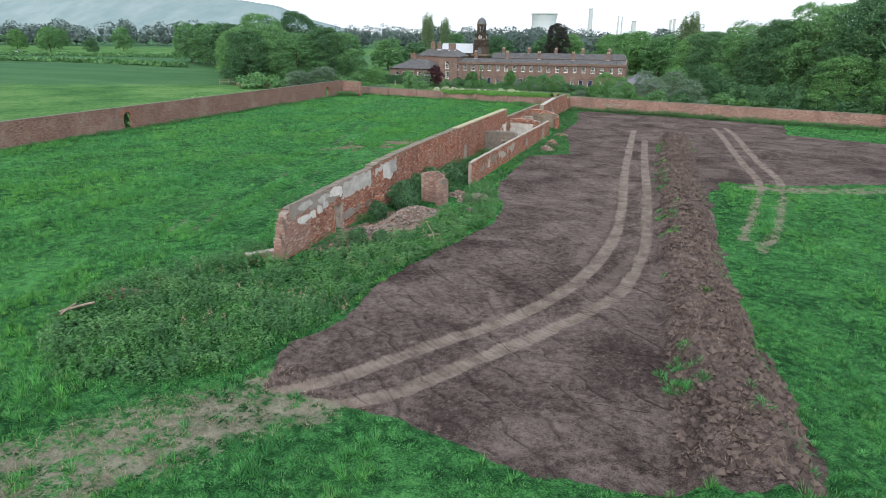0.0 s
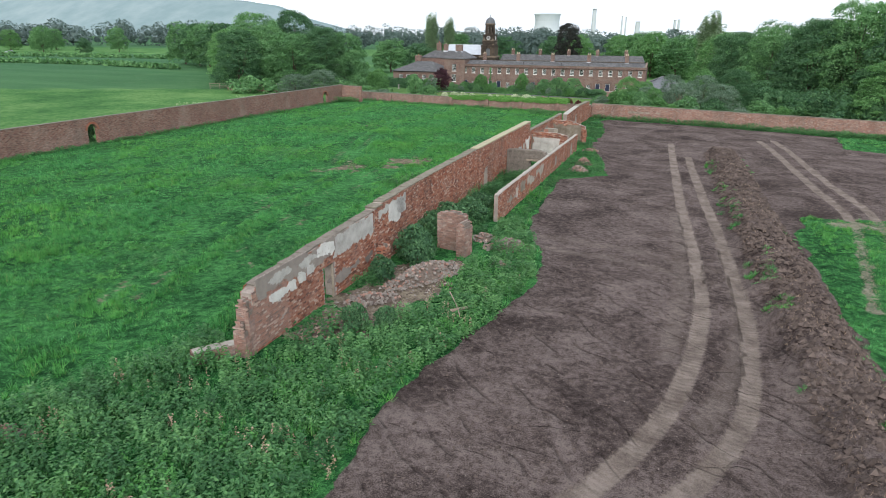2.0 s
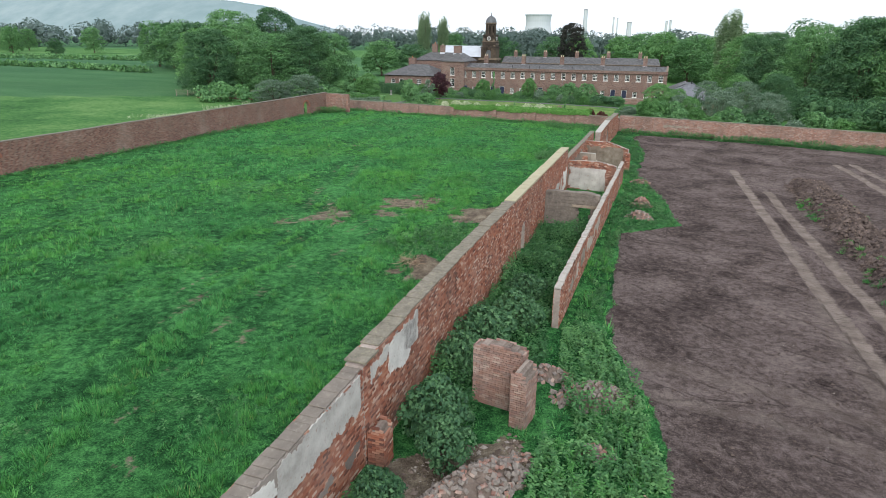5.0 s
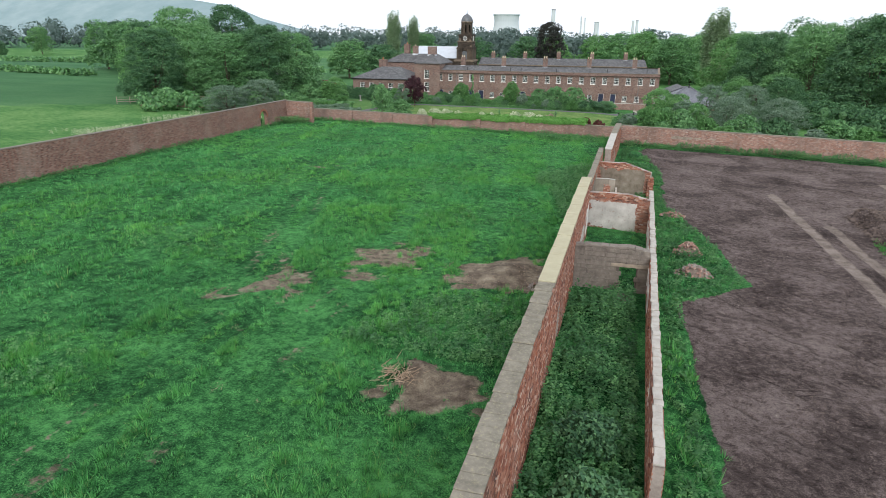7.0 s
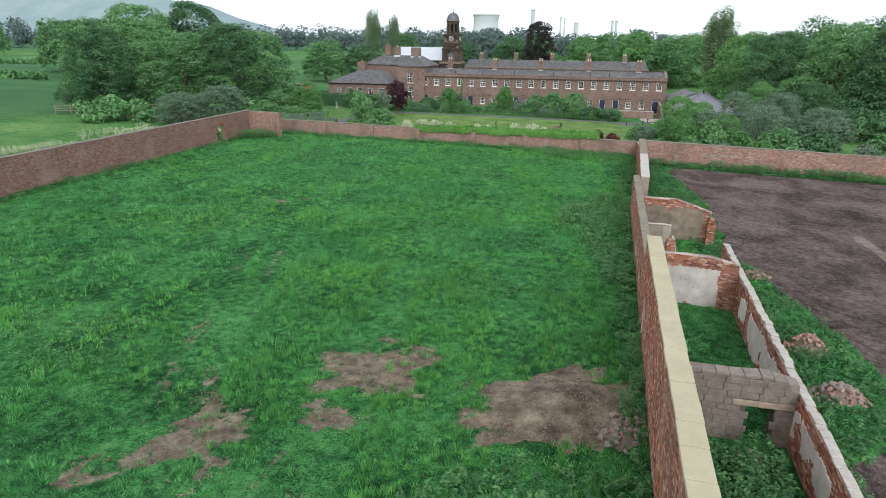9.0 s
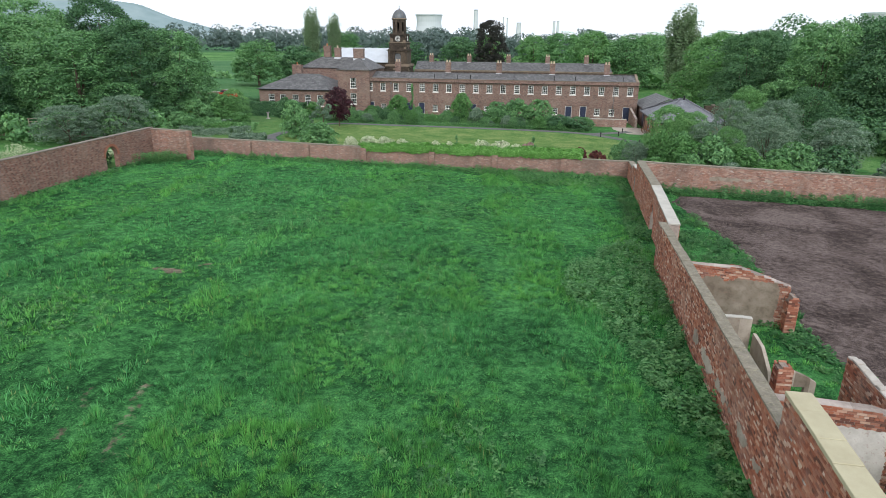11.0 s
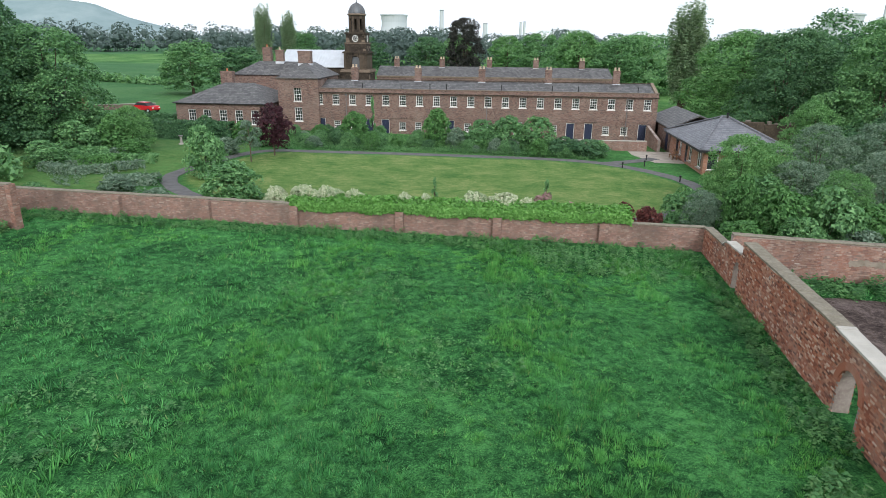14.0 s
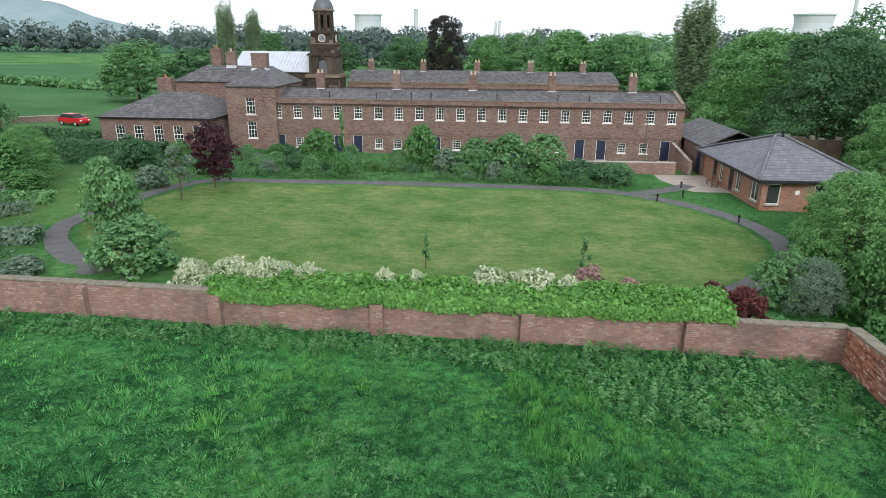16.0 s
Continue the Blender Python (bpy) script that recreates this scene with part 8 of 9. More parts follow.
def make_car(label, x, y, turn, paint):
    """A small hatchback: body, glasshouse, wheels, lights."""
    c = thing("car", label, "car", (x, y, g(x, y)), turn)
    bm = bmesh.new()
    side = [(-2.0, 0.35), (-2.05, 0.65), (-1.95, 0.95), (-1.05, 1.0), (1.75, 1.02), (1.95, 0.9), (2.0, 0.5), (1.95, 0.35)]
    prism(bm, [(px, -0.82, pz) for px, pz in side], [(px, 0.82, pz) for px, pz in side])
    bmesh.ops.recalc_face_normals(bm, faces=bm.faces[:])
    bmesh.ops.bevel(bm, geom=bm.edges[:], offset=0.05, segments=2, affect="EDGES")
    part("body", bm, paint, c)
    bm = bmesh.new()
    prism(bm, [(-1.1, -0.76, 1.0), (1.75, -0.76, 1.0), (1.75, 0.76, 1.0), (-1.1, 0.76, 1.0)], [(-0.4, -0.6, 1.42), (1.3, -0.6, 1.42), (1.3, 0.6, 1.42), (-0.4, 0.6, 1.42)])
    part("glasshouse", bm, M_DARK, c)
    part("roof", boxes((-0.42, 1.32, -0.61, 0.61, 1.42, 1.47), bevel=0.02), paint, c)
    for wx_ in (-1.25, 1.25):
        for wy in (-0.78, 0.78):
            bm = bmesh.new()
            prism(bm, [(wx_ + 0.31 * math.cos(a * math.pi / 8), wy - 0.1, 0.31 + 0.31 * math.sin(a * math.pi / 8)) for a in range(16)], [(wx_ + 0.31 * math.cos(a * math.pi / 8), wy + 0.1, 0.31 + 0.31 * math.sin(a * math.pi / 8)) for a in range(16)])
            bmesh.ops.recalc_face_normals(bm, faces=bm.faces[:])
            wh = part("wheel", bm, M_TYRE, c)
            bm = bmesh.new()
            prism(bm, [(wx_ + 0.19 * math.cos(a * math.pi / 6), wy - 0.115, 0.31 + 0.19 * math.sin(a * math.pi / 6)) for a in range(12)], [(wx_ + 0.19 * math.cos(a * math.pi / 6), wy + 0.115, 0.31 + 0.19 * math.sin(a * math.pi / 6)) for a in range(12)])
            bmesh.ops.recalc_face_normals(bm, faces=bm.faces[:])
            part("rim", bm, M_PALEMETAL, wh)
    for sy in (-0.6, 0.6):
        part("headlight", boxes((-2.06, -2.0, sy - 0.14, sy + 0.14, 0.66, 0.8)), M_WHITE, c)
        part("rear_light", boxes((1.93, 2.0, sy - 0.12, sy + 0.12, 0.7, 0.9)), M_RED, c)
    return c


make_car("red hatchback car parked beside the drive", -83.5, 173.2, 160, M_RED)
make_car("silver car parked on a far field lane", -318, 246, 20, M_PALEMETAL)
w, length = wall_frame(-92, 173, -84.5, 177.5, "garden_wall", "low brick wall beside the parked car")
part("brickwork", boxes((0, length, 0, 0.3, -0.5, 1.1)), M_HOUSEBRICK, w)
part("capping", boxes((0, length, -0.03, 0.33, 1.1, 1.17)), M_COPE_WHITE, w)
for k in range(9):
    x, y = -96 + 1.6 * k, 121.0 + 1.1 * k
    f = thing("fence_panel", "weathered post and rail fence", "fence", (x, y, g(x, y)), 34, group="meadow fence")
    part("post", boxes((-0.05, 0.05, -0.05, 0.05, -0.3, 1.15)), M_WOOD, f)
    for z in (0.35, 0.7, 1.05):
        part("rail", boxes((0.05, 1.88, -0.02, 0.02, z - 0.04, z + 0.04)), M_WOOD, f)
shelter = thing("garden_shelter", "dark timber shelter with a grey hipped roof", "shelter", (-92.0, 166.6, g(-92, 166.6)), 25)
part("wall", boxes((-2.6, 2.6, 1.9, 2.0, -0.3, 2.6), (-2.6, -2.5, -2, 1.9, -0.3, 2.6), (2.5, 2.6, -2, 1.9, -0.3, 2.6)), M_WOODBROWN, shelter)
for px_ in (-2.5, -0.85, 0.85, 2.5):
    part("post", boxes((px_ - 0.07, px_ + 0.07, -2.15, -2.01, -0.3, 2.6)), M_WOODBROWN, shelter)
bm = bmesh.new()
prism(bm, [(-3.0, -2.4, 2.6), (3.0, -2.4, 2.6), (3.0, 2.4, 2.6), (-3.0, 2.4, 2.6)], [(-1.2, -0.1, 3.9), (1.2, -0.1, 3.9), (1.2, 0.1, 3.9), (-1.2, 0.1, 3.9)])
bmesh.ops.recalc_face_normals(bm, faces=bm.faces[:])
part("roof", bm, M_SLATE, shelter)
sundial = thing("sundial", "pale stone sundial on the lawn", "sundial", (-63.6, 145.7, g(-63.6, 145.7)))
part("pedestal", lathe(bmesh.new(), 0, 0, [(0.3, 0), (0.3, 0.1), (0.14, 0.2), (0.12, 0.8), (0.22, 0.9)], 10), M_COPE_WHITE, sundial)
part("dial", lathe(bmesh.new(), 0, 0, [(0.26, 0.9), (0.26, 0.96)], 12), M_PIPE, sundial)

# ---- grass, weeds and clods: what nobody could count ----
def shed_ground(x, y):
    """Between the middle wall and the shed front."""
    return (x > -18.3 + 0.0135 * (y - 40)) & (x < -14.2) & (y > 42) & (y < 92)


def scatter(x0, x1, y0, y1, per_m2, r):
    n = int((x1 - x0) * (y1 - y0) * per_m2)
    return r.uniform(x0, x1, n), r.uniform(y0, y1, n)


def blades(x, y, height, width, r, lean=0.35):
    """Single grass blades: slim triangles, bent over by wind and weight."""
    n = len(x)
    a = r.uniform(0, 2 * np.pi, n)
    la = a + r.normal(size=n) * 0.6 + np.pi / 2
    z = land(x, y) - 0.02
    l = height * lean * (0.4 + r.random(n) * 1.2)
    co = np.zeros((n, 3, 3), np.float32)
    co[:, 0] = np.stack([x - np.cos(a) * width, y - np.sin(a) * width, z], 1)
    co[:, 1] = np.stack([x + np.cos(a) * width, y + np.sin(a) * width, z], 1)
    co[:, 2] = np.stack([x + np.cos(la) * l, y + np.sin(la) * l, z + height * (0.75 + 0.25 * r.random(n))], 1)
    return co


def grass_field(label, x0, x1, y0, y1, tufts, per, keep, hmin, hmax, width, seed, spread=0.26):
    """Tussocks: blades fan out from each root and arch over, short ones fill between."""
    r = np.random.default_rng(seed)
    x, y = scatter(x0, x1, y0, y1, tufts, r)
    k = keep(x, y) & (soil_mask(x, y) < r.random(len(x)) * 0.6 + 0.15) & (bare_mask(x, y) < 0.2 + 0.6 * r.random(len(x)))
    tr, _ = track_mask(x, y)
    k &= tr < 0.3 + r.random(len(x)) * 0.5
    x, y = x[k], y[k]
    h = hmin + (hmax - hmin) * (0.6 * r.random(len(x)) ** 1.5 + 0.4 * smooth(0.3, 0.7, value_noise(x, y, 0.9, 3, 62)))
    h = h * (0.42 + 0.95 * smooth(0.34, 0.66, value_noise(x, y, 1.9, 2, 66)))
    # old drill lines along the meadow
    h = h * (0.5 + 0.9 * smooth(0.32, 0.68, value_noise(x + 0.145 * y, 0.05 * y, 0.75, 2, 90)))
    for line in FIELD_RUTS:
        d, _ = to_line(x, y, line)
        h = h * (0.12 + 0.88 * smooth(0.2, 0.75, d))
    bx, by, bh = np.repeat(x, per), np.repeat(y, per), np.repeat(h, per)
    n = len(bx)
    an = r.uniform(0, 2 * np.pi, n)
    f = np.sqrt(r.random(n))
    sp = f * spread * 0.45
    co = blades(bx + np.cos(an) * sp, by + np.sin(an) * sp, bh * (1.15 - 0.75 * f * f) * (0.75 + 0.4 * r.random(n)), width, r, 0.12)
    co[:, 2, 0] += np.cos(an) * f * spread * (0.5 + bh)
    co[:, 2, 1] += np.sin(an) * f * spread * (0.5 + bh)
    return tagged(new("grass", raw_mesh("grass", co.reshape(-1, 3), np.arange(n * 3).reshape(-1, 3), M_GRASS)), label, "grass", kind="stuff")


meadow_keep = lambda x, y: (x < np.where(y < 92.6, -18.95 + 0.0135 * (y - 27.4), -17.5 + 0.036 * (y - 92.6))) & (x > -60.7) & (y < garden_north(x) - 0.1)
grass_field("lush tussocky meadow grass", -38, -16.9, 27.4, 117.5, 20, 24, meadow_keep, 0.10, 0.36, 0.0115, 1, 0.2)
grass_field("lush tussocky meadow grass further off", -60.7, -38, 27.4, 118, 9, 13, meadow_keep, 0.12, 0.4, 0.024, 2, 0.26)
grass_field("long grass before the ruin", -60, 8, 8, 27.4, 10, 24, lambda x, y: (x > -34) | (y > 12), 0.12, 0.38, 0.013, 3, 0.22)
grass_field("bright green grass beside the ploughed earth", 4, 34, 14, 65, 9, 20, lambda x, y: x < 16 + 0.35 * y, 0.10, 0.3, 0.015, 4, 0.22)
grass_field("grass at the ploughed plot's edge", -16.8, 34, 62, 112, 5, 16, lambda x, y: ((x < -8.5) & ~shed_ground(x, y) & (x > -14)) | (y > 93.5) & (x > 14), 0.15, 0.35, 0.024, 5)
grass_field("grass inside the roofless sheds", -17.7, -14.4, 64.9, 86, 10, 24, lambda x, y: np.full(len(x), True), 0.1, 0.25, 0.016, 6)
grass_field("rough grass round the ruin", -18, -9.6, 27, 62, 6, 16, lambda x, y: (x > -14.3) | (y > 39.5) & (y < 48), 0.14, 0.4, 0.02, 7)


def weeds(label, outline, per_m2, hmin, hmax, leaf, mat, seed, leaves=18, name="weeds", keep=None):
    """Leafy weeds: leaves in whorls up each unseen stem."""
    r = np.random.default_rng(seed)
    leaf = leaf * 0.76
    xs_, ys_ = [p[0] for p in outline], [p[1] for p in outline]
    x, y = scatter(min(xs_), max(xs_), min(ys_), max(ys_), per_m2, r)
    d, _ = to_line(x, y, outline, True)
    k = inside(x, y, outline) & (d + 0.55 > 0.9 * value_noise(x, y, 0.9, 2, seed)) & (value_noise(x, y, 0.8, 2, seed + 5) > 0.22)
    if keep:
        k &= keep(x, y)
    x, y = x[k], y[k]
    h = hmin + (hmax - hmin) * smooth(0.25, 0.75, value_noise(x, y, 0.55, 3, seed + 3)) * (0.6 + 0.4 * r.random(len(x)))
    n = len(x) * leaves
    bx, by, bh = np.repeat(x, leaves), np.repeat(y, leaves), np.repeat(h, leaves)
    f = np.tile((np.arange(leaves) + 0.7) / leaves, len(x))
    an = r.uniform(0, 2 * np.pi, n)
    reach = leaf * (0.7 + 1.2 * (1 - f))
    p = np.stack([bx + np.cos(an) * reach, by + np.sin(an) * reach, land(bx, by) + bh * f], 1)
    out = np.stack([np.cos(an), np.sin(an), -0.15 + 0.5 * r.random(n)], 1)
    sidev = np.stack([-np.sin(an), np.cos(an), 0.35 * r.normal(size=n)], 1)
    s = (leaf * (0.6 + 0.7 * r.random(n)))[:, None]
    co = np.stack([p - out * s, p + sidev * s * 0.55, p + out * s * 1.1 - (0, 0, 0.03), p - sidev * s * 0.55], 1)
    return tagged(new(name, raw_mesh(name, co.reshape(-1, 3), np.arange(n * 4).reshape(-1, 4), mat)), label, "weeds", kind="stuff")


mx = lambda y, off: (mid_x(y) + off, y)
weeds("thicket of nettles and brambles before the ruin", [(-20.5, 28), (-18.9, 26.6), (-15, 27.0), (-12.6, 27.5), (-12.4, 24.5), (-12.2, 21.6), (-13.2, 18.7), (-13.4, 16.4), (-15.5, 14.4), (-19, 13.4), (-22.5, 15.5), (-24.0, 19.5), (-22, 24.5)], 21, 0.3, 0.95, 0.085, M_NETTLE, 1)
weeds("nettles spreading between ruin and ploughed earth", [(-18, 27.2), (-12.4, 27.0), (-11.7, 30), (-10.8, 33.5), (-10.0, 39.2), (-11.2, 44.8), (-12.9, 49), (-14.2, 48.5), (-14.0, 45.5), (-13.2, 42), (-13.9, 39.5), (-13.6, 36.5), (-14.2, 33), (-15.6, 31), (-16.4, 28.8)], 23, 0.3, 0.9, 0.085, M_NETTLE, 2, keep=lambda x, y: bare_mask(x, y) < 0.5)
weeds("fresh green weeds among the nettles", [(-22, 25), (-13, 26.5), (-11.7, 30), (-10.2, 39), (-11.6, 46), (-13, 46), (-13.6, 38), (-13.0, 33), (-15.5, 28.0), (-18.8, 26.5)], 10, 0.3, 0.8, 0.07, M_WEEDLIGHT, 61, keep=lambda x, y: (value_noise(x, y, 0.45, 2, 83) > 0.52) & (bare_mask(x, y) < 0.5))
weeds("fresh green weeds among the nettles", [(-24, 18), (-19, 13.4), (-13.4, 15.8), (-12.3, 21.6), (-12.6, 25), (-20, 27)], 9, 0.3, 0.85, 0.07, M_WEEDLIGHT, 62, keep=lambda x, y: value_noise(x, y, 0.4, 2, 84) > 0.55)
weeds("dead brown docks among the nettles", [(-22, 25), (-23, 16), (-14, 15), (-12.2, 22), (-11.7, 30), (-10.2, 39), (-13.6, 38), (-14.5, 31), (-17.5, 27)], 3, 0.4, 0.9, 0.05, M_STRAW, 63, keep=lambda x, y: value_noise(x, y, 0.6, 2, 85) > 0.6)
weeds("ivy and nettles at the wall's foot", [mx(34.2, 0.75), mx(36.9, 0.75), (-17.0, 37.3), (-16.9, 35.2)], 26, 0.3, 0.8, 0.08, M_NETTLE, 3)
weeds("tall elder and nettles inside the ruin", [mx(39.2, 0.6), (-16.3, 39.6), (-15.9, 41), (-16.0, 43), (-14.4, 45.3), (-14.9, 47.8), (-14.9, 63.6), mx(63.6, 0.6), mx(44, 0.6)], 22, 0.4, 1.15, 0.085, M_NETTLE, 4)
weeds("dark shrubs by the doorway", [(-17.4, 31.6), (-16.6, 31.2), (-15.4, 30.0), (-15.0, 28.5), (-16.6, 27.6), (-17.8, 28.4)], 13, 0.3, 0.9, 0.09, M_NETTLE, 14)
weeds("nettles along the shed wall", [(-13.9, 48.5), (-12.8, 50), (-12.9, 63.5), (-11.1, 65.0), (-9.3, 67.3), (-10.1, 72.5), (-11.0, 77), (-12.3, 82.5), (-12.4, 88), (-12.2, 95), (-12.8, 100), (-13.8, 108), (-15.8, 110), (-16.3, 93), (-13.4, 80)], 13, 0.15, 0.5, 0.075, M_NETTLE, 5, keep=lambda x, y: value_noise(x, y, 0.35, 2, 77) > 0.36)
weeds("bramble patch against the meadow side of the wall", [(-23.3, 87.5), (-22.5, 91.3), (-20.8, 94.5), (-18.4, 97), mx(92, -0.1), mx(76, -0.1), (-19.6, 76.5), (-20.3, 80), (-21.6, 84.5)], 13, 0.25, 0.75, 0.10, M_DOCK, 6)
weeds("ivy and weeds at the wall's foot", [mx(43, -0.9), mx(43, -0.05), mx(76, -0.05), mx(76, -0.9)], 13, 0.2, 0.6, 0.08, M_NETTLE, 16)
weeds("weeds at the wall's foot", [(-17.5, 97), (-16.8, 112), (-18.2, 112), (-18.8, 97)], 13, 0.2, 0.6, 0.085, M_NETTLE, 17, keep=lambda x, y: x < -17.6 + 0.036 * (y - 92.6))
weeds("nettles beside the bare heap", [(-26.3, 55.2), (-18.8, 54.8), (-18.8, 61.5), (-22, 61.6), (-25, 59)], 13, 0.25, 0.6, 0.08, M_NETTLE, 7, keep=lambda x, y: bare_mask(x, y) < 0.4)
weeds("weeds along the low wall", [(-60, 115.8), (-40, 115.6), (-28, 114.6), (-25.5, 111.8), (-20, 111.2), (-17.2, 112.5), (-17.2, 116.8), (-40, 117.2), (-60.6, 117.8)], 11, 0.2, 0.65, 0.085, M_NETTLE, 8)
weeds("elder scrub in the meadow's corner", [(-60.9, 110.2), (-58.6, 110.8), (-57.3, 112.2), (-57.4, 113.6), (-60.8, 113.8)], 22, 0.5, 1.2, 0.1, M_NETTLE, 9)
weeds("nettle bank along the plot's far wall", [(-15.6, 110.6), (2, 109.2), (17, 106.2), (32, 104.5), (32, 109), (-15.8, 113.1)], 12, 0.4, 0.95, 0.11, M_NETTLE, 10)
weeds("weeds along the tall wall's foot", [(-61.0, 30), (-59.9, 30), (-60.0, 112), (-61.0, 112)], 9, 0.2, 0.55, 0.10, M_NETTLE, 11)


def tufts(label, line, spread, count, hmin, hmax, seed):
    """Grass clumps rooted in turned earth along a line."""
    r = np.random.default_rng(seed)
    line = np.array(line)
    at = r.random(count) * (len(line) - 1)
    i = at.astype(int)
    p = line[i] + (line[i + 1] - line[i]) * (at - i)[:, None] + r.normal(size=(count, 2)) * spread
    p = p[value_noise(p[:, 0] * 0.5, p[:, 1], 0.22, 2, seed) > 0.47]
    per = 60
    bx, by = np.repeat(p[:, 0], per), np.repeat(p[:, 1], per)
    n = len(bx)
    an, f = r.uniform(0, 2 * np.pi, n), np.sqrt(r.random(n))
    h = np.repeat(r.uniform(hmin, hmax, len(p)), per)
    co = blades(bx + np.cos(an) * f * 0.16, by + np.sin(an) * f * 0.16, h * (1.1 - 0.6 * f), 0.014, r, 0.15)
    co[:, 2, 0] += np.cos(an) * f * 0.22
    co[:, 2, 1] += np.sin(an) * f * 0.22
    return tagged(new("grass", raw_mesh("grass", co.reshape(-1, 3), np.arange(n * 3).reshape(-1, 3), M_GRASS)), label, "grass", kind="stuff")


tufts("grass clumps along the earth bank's foot", curve_through([(-0.1, 80), (0.4, 58), (0.8, 44), (1.1, 33), (1.4, 24), (1.9, 17)]), 0.3, 300, 0.12, 0.4, 12)
tufts("grass clumps on the earth bank", curve_through([(2.9, 82), (3.1, 58), (3.6, 44), (3.7, 33), (4.4, 24), (4.8, 17)]), 0.5, 90, 0.1, 0.3, 13)
for k, (cx, cy, rad) in enumerate(((-30, 101, 3.0), (-36, 108, 4.0), (-41, 96, 3.5), (-27, 108, 2.2), (-33, 90, 3.0), (-47, 104, 4.0), (-26, 74, 2.5), (-36, 50, 3.0), (-40, 64, 3.5), (-45, 80, 4), (-30, 82, 2.5), (-24, 38, 2.0), (-30, 34, 2.5))):
    weeds("patch of docks and thistles in the meadow", [(cx + rad * math.cos(a), cy + 0.7 * rad * math.sin(a)) for a in np.linspace(0, 2 * np.pi, 13)[:-1]], 4, 0.15, 0.45, 0.08, M_NETTLE, 30 + k, 10)


weeds("tall border planting along the path", [(-52.5, 145.9), (-46, 146.2), (-33, 147.2), (-21, 147.1), (-18.5, 146.6), (-18.5, 148.6), (-33, 149.6), (-53, 149)], 11, 0.3, 0.9, 0.085, M_LEAF_OAK, 50)
weeds("green undergrowth in the deep border", [(-54, 149), (-33, 149.6), (-23, 149), (-23, 155), (-54, 156)], 7, 0.4, 1.1, 0.10, M_LEAF_OAK2, 51)
weeds("low flower beds beside the lawn", [(-60, 122), (-55, 124), (-58.5, 128.5), (-59.0, 133), (-63, 133), (-66, 128)], 6, 0.2, 0.6, 0.09, M_LEAF_GREY, 52, keep=lambda x, y: value_noise(x, y, 0.3, 2, 80) > 0.5)
weeds("white cow parsley beyond the tall wall", [(-80, 92), (-74, 92), (-71, 112), (-76, 114)], 8, 0.3, 0.8, 0.08, M_LEAF_WHITE, 53, keep=lambda x, y: value_noise(x, y, 0.3, 2, 81) > 0.45)
weeds("low shrubs behind the low wall", [(-24.5, 117.8), (-17.2, 117.7), (-17.2, 120), (-24.5, 121)], 9, 0.3, 1.0, 0.09, M_LEAF_OAK, 54)


def litter(label, outline, per_m2, length, mat, seed, keep=None):
    """Torn grass and roots lying over turned earth: thin bent strips."""
    r = np.random.default_rng(seed)
    xs_, ys_ = [p[0] for p in outline], [p[1] for p in outline]
    x, y = scatter(min(xs_), max(xs_), min(ys_), max(ys_), per_m2, r)
    k = inside(x, y, outline)
    if keep:
        k &= keep(x, y)
    x, y = x[k], y[k]
    n = len(x)
    a, l = r.uniform(0, 2 * np.pi, n), length * (0.4 + r.random(n))
    z = land(x, y) + 0.03 + 0.05 * r.random(n)
    dx, dy = np.cos(a) * l, np.sin(a) * l
    wx, wy = -np.sin(a) * 0.007, np.cos(a) * 0.007
    co = np.stack([np.stack([x - dx - wx, y - dy - wy, z - 0.02], 1), np.stack([x - dx + wx, y - dy + wy, z - 0.02], 1), np.stack([x + dx, y + dy, z + 0.10 * r.random(n)], 1)], 1)
    return tagged(new("plant_litter", raw_mesh("plant_litter", co.reshape(-1, 3), np.arange(n * 3).reshape(-1, 3), mat)), label, "plant litter", kind="stuff")


def clods(label, outline, per_m2, smin, smax, mat, seed, name="soil_clods", keep=None):
    """Loose lumps of earth."""
    r = np.random.default_rng(seed)
    xs_, ys_ = [p[0] for p in outline], [p[1] for p in outline]
    x, y = scatter(min(xs_), max(xs_), min(ys_), max(ys_), per_m2, r)
    k = inside(x, y, outline)
    if keep:
        k &= keep(x, y)
    tr, _ = track_mask(x, y)
    x, y = x[k & (tr < 0.3)], y[k & (tr < 0.3)]
    n = len(x)
    s = smin + (smax - smin) * r.random(n) ** 4
    octa = np.array([(1, 0, 0), (0, 1, 0), (-1, 0, 0), (0, -1, 0), (0, 0, 0.7), (0, 0, -0.5)])
    co = octa[None] * s[:, None, None] * (0.6 + 0.8 * r.random((n, 6, 1)))
    a = r.uniform(0, 2 * np.pi, n)
    ca, sa = np.cos(a)[:, None], np.sin(a)[:, None]
    px, py = co[..., 0] * ca - co[..., 1] * sa, co[..., 0] * sa + co[..., 1] * ca
    co = np.stack([px + x[:, None], py + y[:, None], co[..., 2] + (land(x, y) + s * 0.12)[:, None]], -1)
    fc = np.array([(0, 1, 4), (1, 2, 4), (2, 3, 4), (3, 0, 4)])
    return tagged(new(name, raw_mesh(name, co.reshape(-1, 3), (np.arange(n)[:, None, None] * 6 + fc[None]).reshape(-1, 3), mat)), label, "soil", kind="stuff")


MOUND_AREA = [(-0.4, 84), (3.2, 84), (3.4, 62), (3.8, 42), (4.0, 33), (4.3, 27), (5.2, 22), (5.1, 15.6), (1.5, 15.6), (1.2, 22), (0.9, 33), (0.5, 45), (-0.1, 62)]
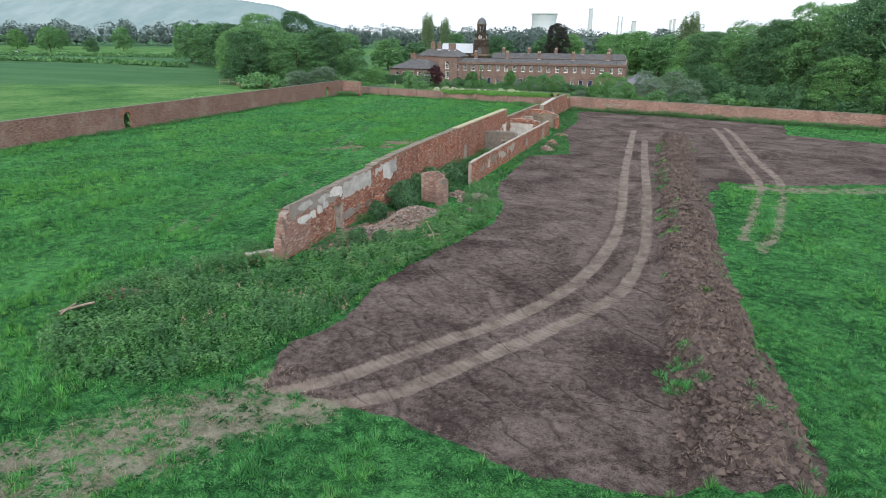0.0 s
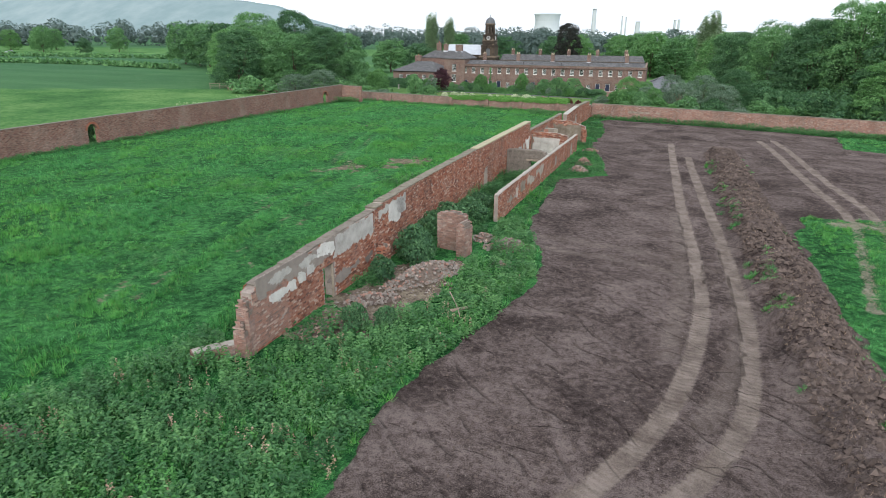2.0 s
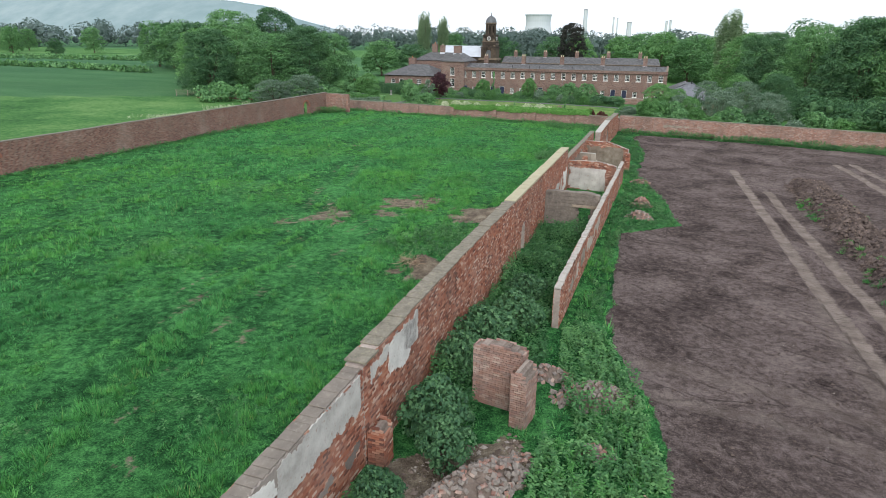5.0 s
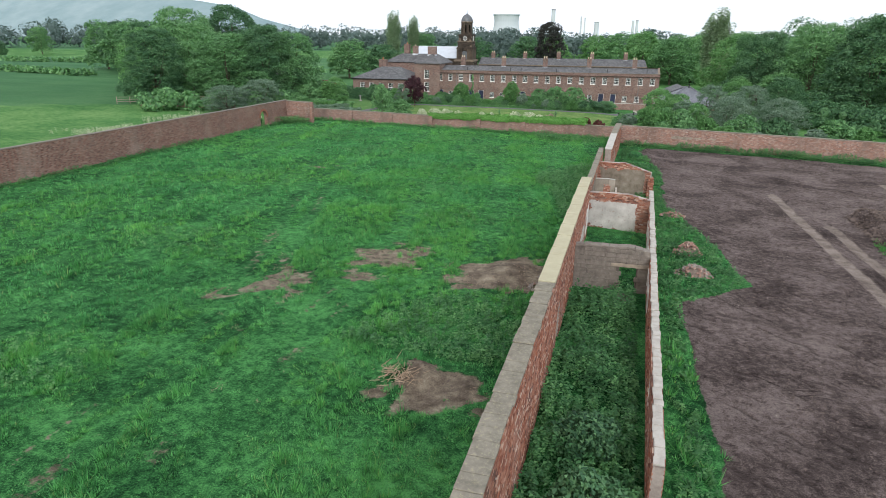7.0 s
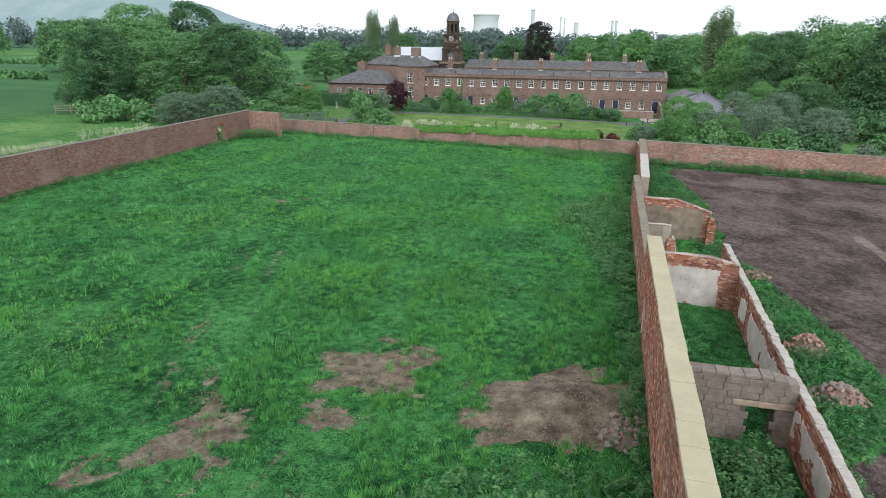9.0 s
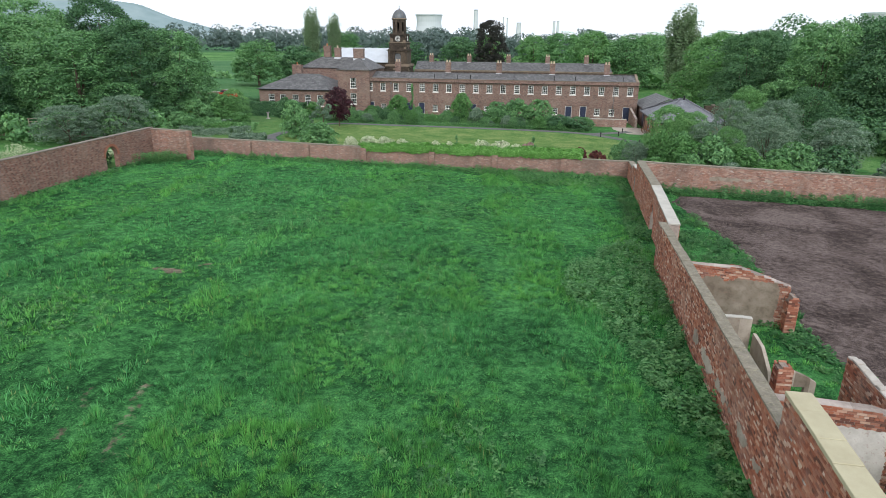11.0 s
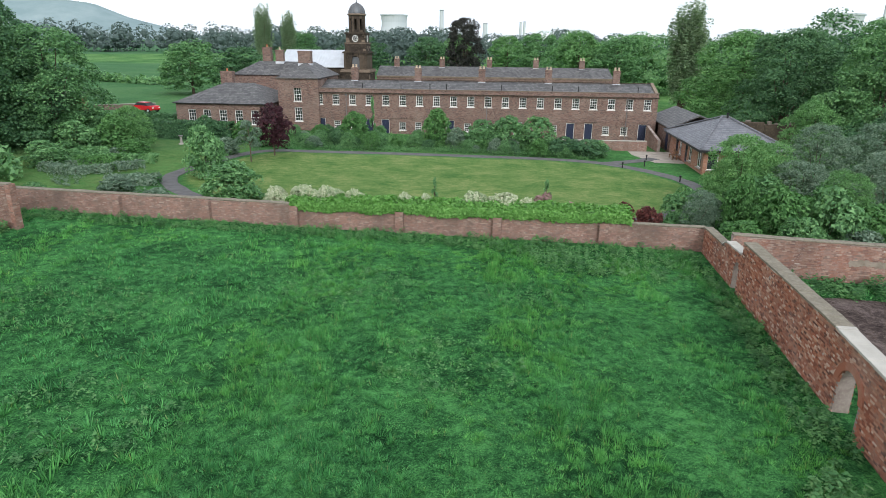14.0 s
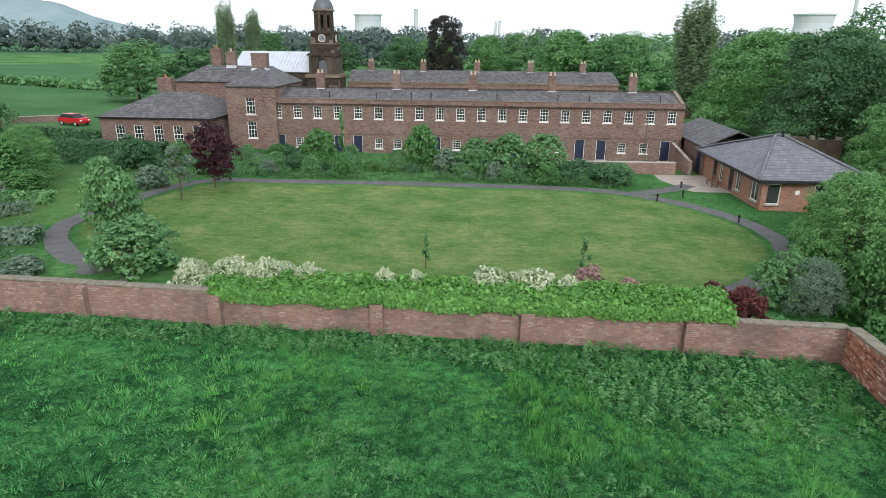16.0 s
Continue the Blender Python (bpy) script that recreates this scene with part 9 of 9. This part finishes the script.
clods("loose clods and crumbs of dark earth", [(-12.5, 15), (5, 15), (4.5, 60), (12, 62), (12, 108), (-13, 108), (-11, 70), (-10, 40)], 17, 0.016, 0.075, M_CLOD, 1, keep=lambda x, y: soil_mask(x, y) > 0.6)
clods("heaped clods on the earth bank", MOUND_AREA, 110, 0.022, 0.2, M_CLOD, 2)
clods("crumbled earth and straw on the bare patches", [(-34, 51), (-18.6, 51), (-18.6, 68.5), (-34, 68.5)], 30, 0.012, 0.07, M_DUST, 5, "soil_crumbs", keep=lambda x, y: bare_mask(x, y) > 0.5)
clods("small pale stones on the ploughed earth", [(-12.5, 15), (5, 15), (4.5, 60), (12, 108), (-13, 108), (-11, 70), (-10, 40)], 2.2, 0.010, 0.035, M_STONEBIT, 3, "pebbles", keep=lambda x, y: soil_mask(x, y) > 0.6)
clods("broken brick crumbs in the ruin", [(-18.1, 28.5), (-14, 29), (-12.5, 46), (-17.6, 44)], 45, 0.015, 0.12, M_DUST, 4, "rubble_crumbs", keep=lambda x, y: bare_mask(x, y) > 0.3)
clods("pale mortar crumbs in the ruin", [(-18.1, 28.5), (-14, 29), (-12.5, 41), (-17.6, 41)], 26, 0.015, 0.11, M_STONEBIT, 14, "rubble_crumbs", keep=lambda x, y: bare_mask(x, y) > 0.3)
litter("torn roots and dry grass on the earth bank", MOUND_AREA, 60, 0.07, M_STRAW, 61, lambda x, y: value_noise(x, y, 0.7, 3, 82) > 0.5)
litter("dry straw on the scraped meadow patches", [(-36, 50), (-18.6, 50), (-18.6, 69), (-36, 69)], 45, 0.09, M_STRAW, 64, lambda x, y: (bare_mask(x, y) > 0.15) & (value_noise(x, y, 0.8, 2, 86) > 0.5))
litter("dry straw on the bleached wheel tracks", [(4, 36), (12, 40), (30, 62), (30, 68), (6, 60)], 60, 0.08, M_STRAW, 62, lambda x, y: (bare_mask(x, y) > 0.3) & (soil_mask(x, y) < 0.5))
litter("dry straw on the trodden near path", [(-26, 2), (-10, 8), (-8, 16), (-14, 18), (-26, 8)], 70, 0.07, M_STRAW, 63, lambda x, y: bare_mask(x, y) > 0.25)
r = random.Random(8)
roots = thing("root_heap", "uprooted brown weed stalks beside the bare heap", "dead weeds", (-22.9, 52.9, g(-22.9, 52.9) + 0.25))
bm = bmesh.new()
for k in range(90):
    a = r.uniform(0, 6.28)
    x, y, z = r.gauss(0, 0.35), r.gauss(0, 0.35), r.uniform(0, 0.25)
    limb(bm, (x, y, z), (x + 0.4 * math.cos(a), y + 0.4 * math.sin(a), z + r.uniform(-0.15, 0.3)), 0.014, 0.006, 4)
part("tangle", bm, M_STRAW, roots)

# ---- single bricks of the wall's near stretch ----
for base, cells in SINGLE_BRICKS:
    rb = random.Random(77)
    shared = {}
    for s, z, h in cells:
        key = (round(h, 2), rb.randrange(3))
        if key not in shared:
            hl, pr = key[0], 0.012 + 0.004 * key[1]
            bm = boxes((-hl, hl, -pr, 0.02, -0.0335, 0.0335))
            for v in bm.verts:
                v.co += Vector((rb.uniform(-1, 1), rb.uniform(-1, 1), rb.uniform(-1, 1))) * 0.003
            bme = bpy.data.meshes.new("brick")
            bm.to_mesh(bme)
            bm.free()
            bme.materials.append(M_BRICK_ONE)
            shared[key] = bme
        b = child(new("brick", shared[key]), base)
        b.location = (s, 0.012, z)
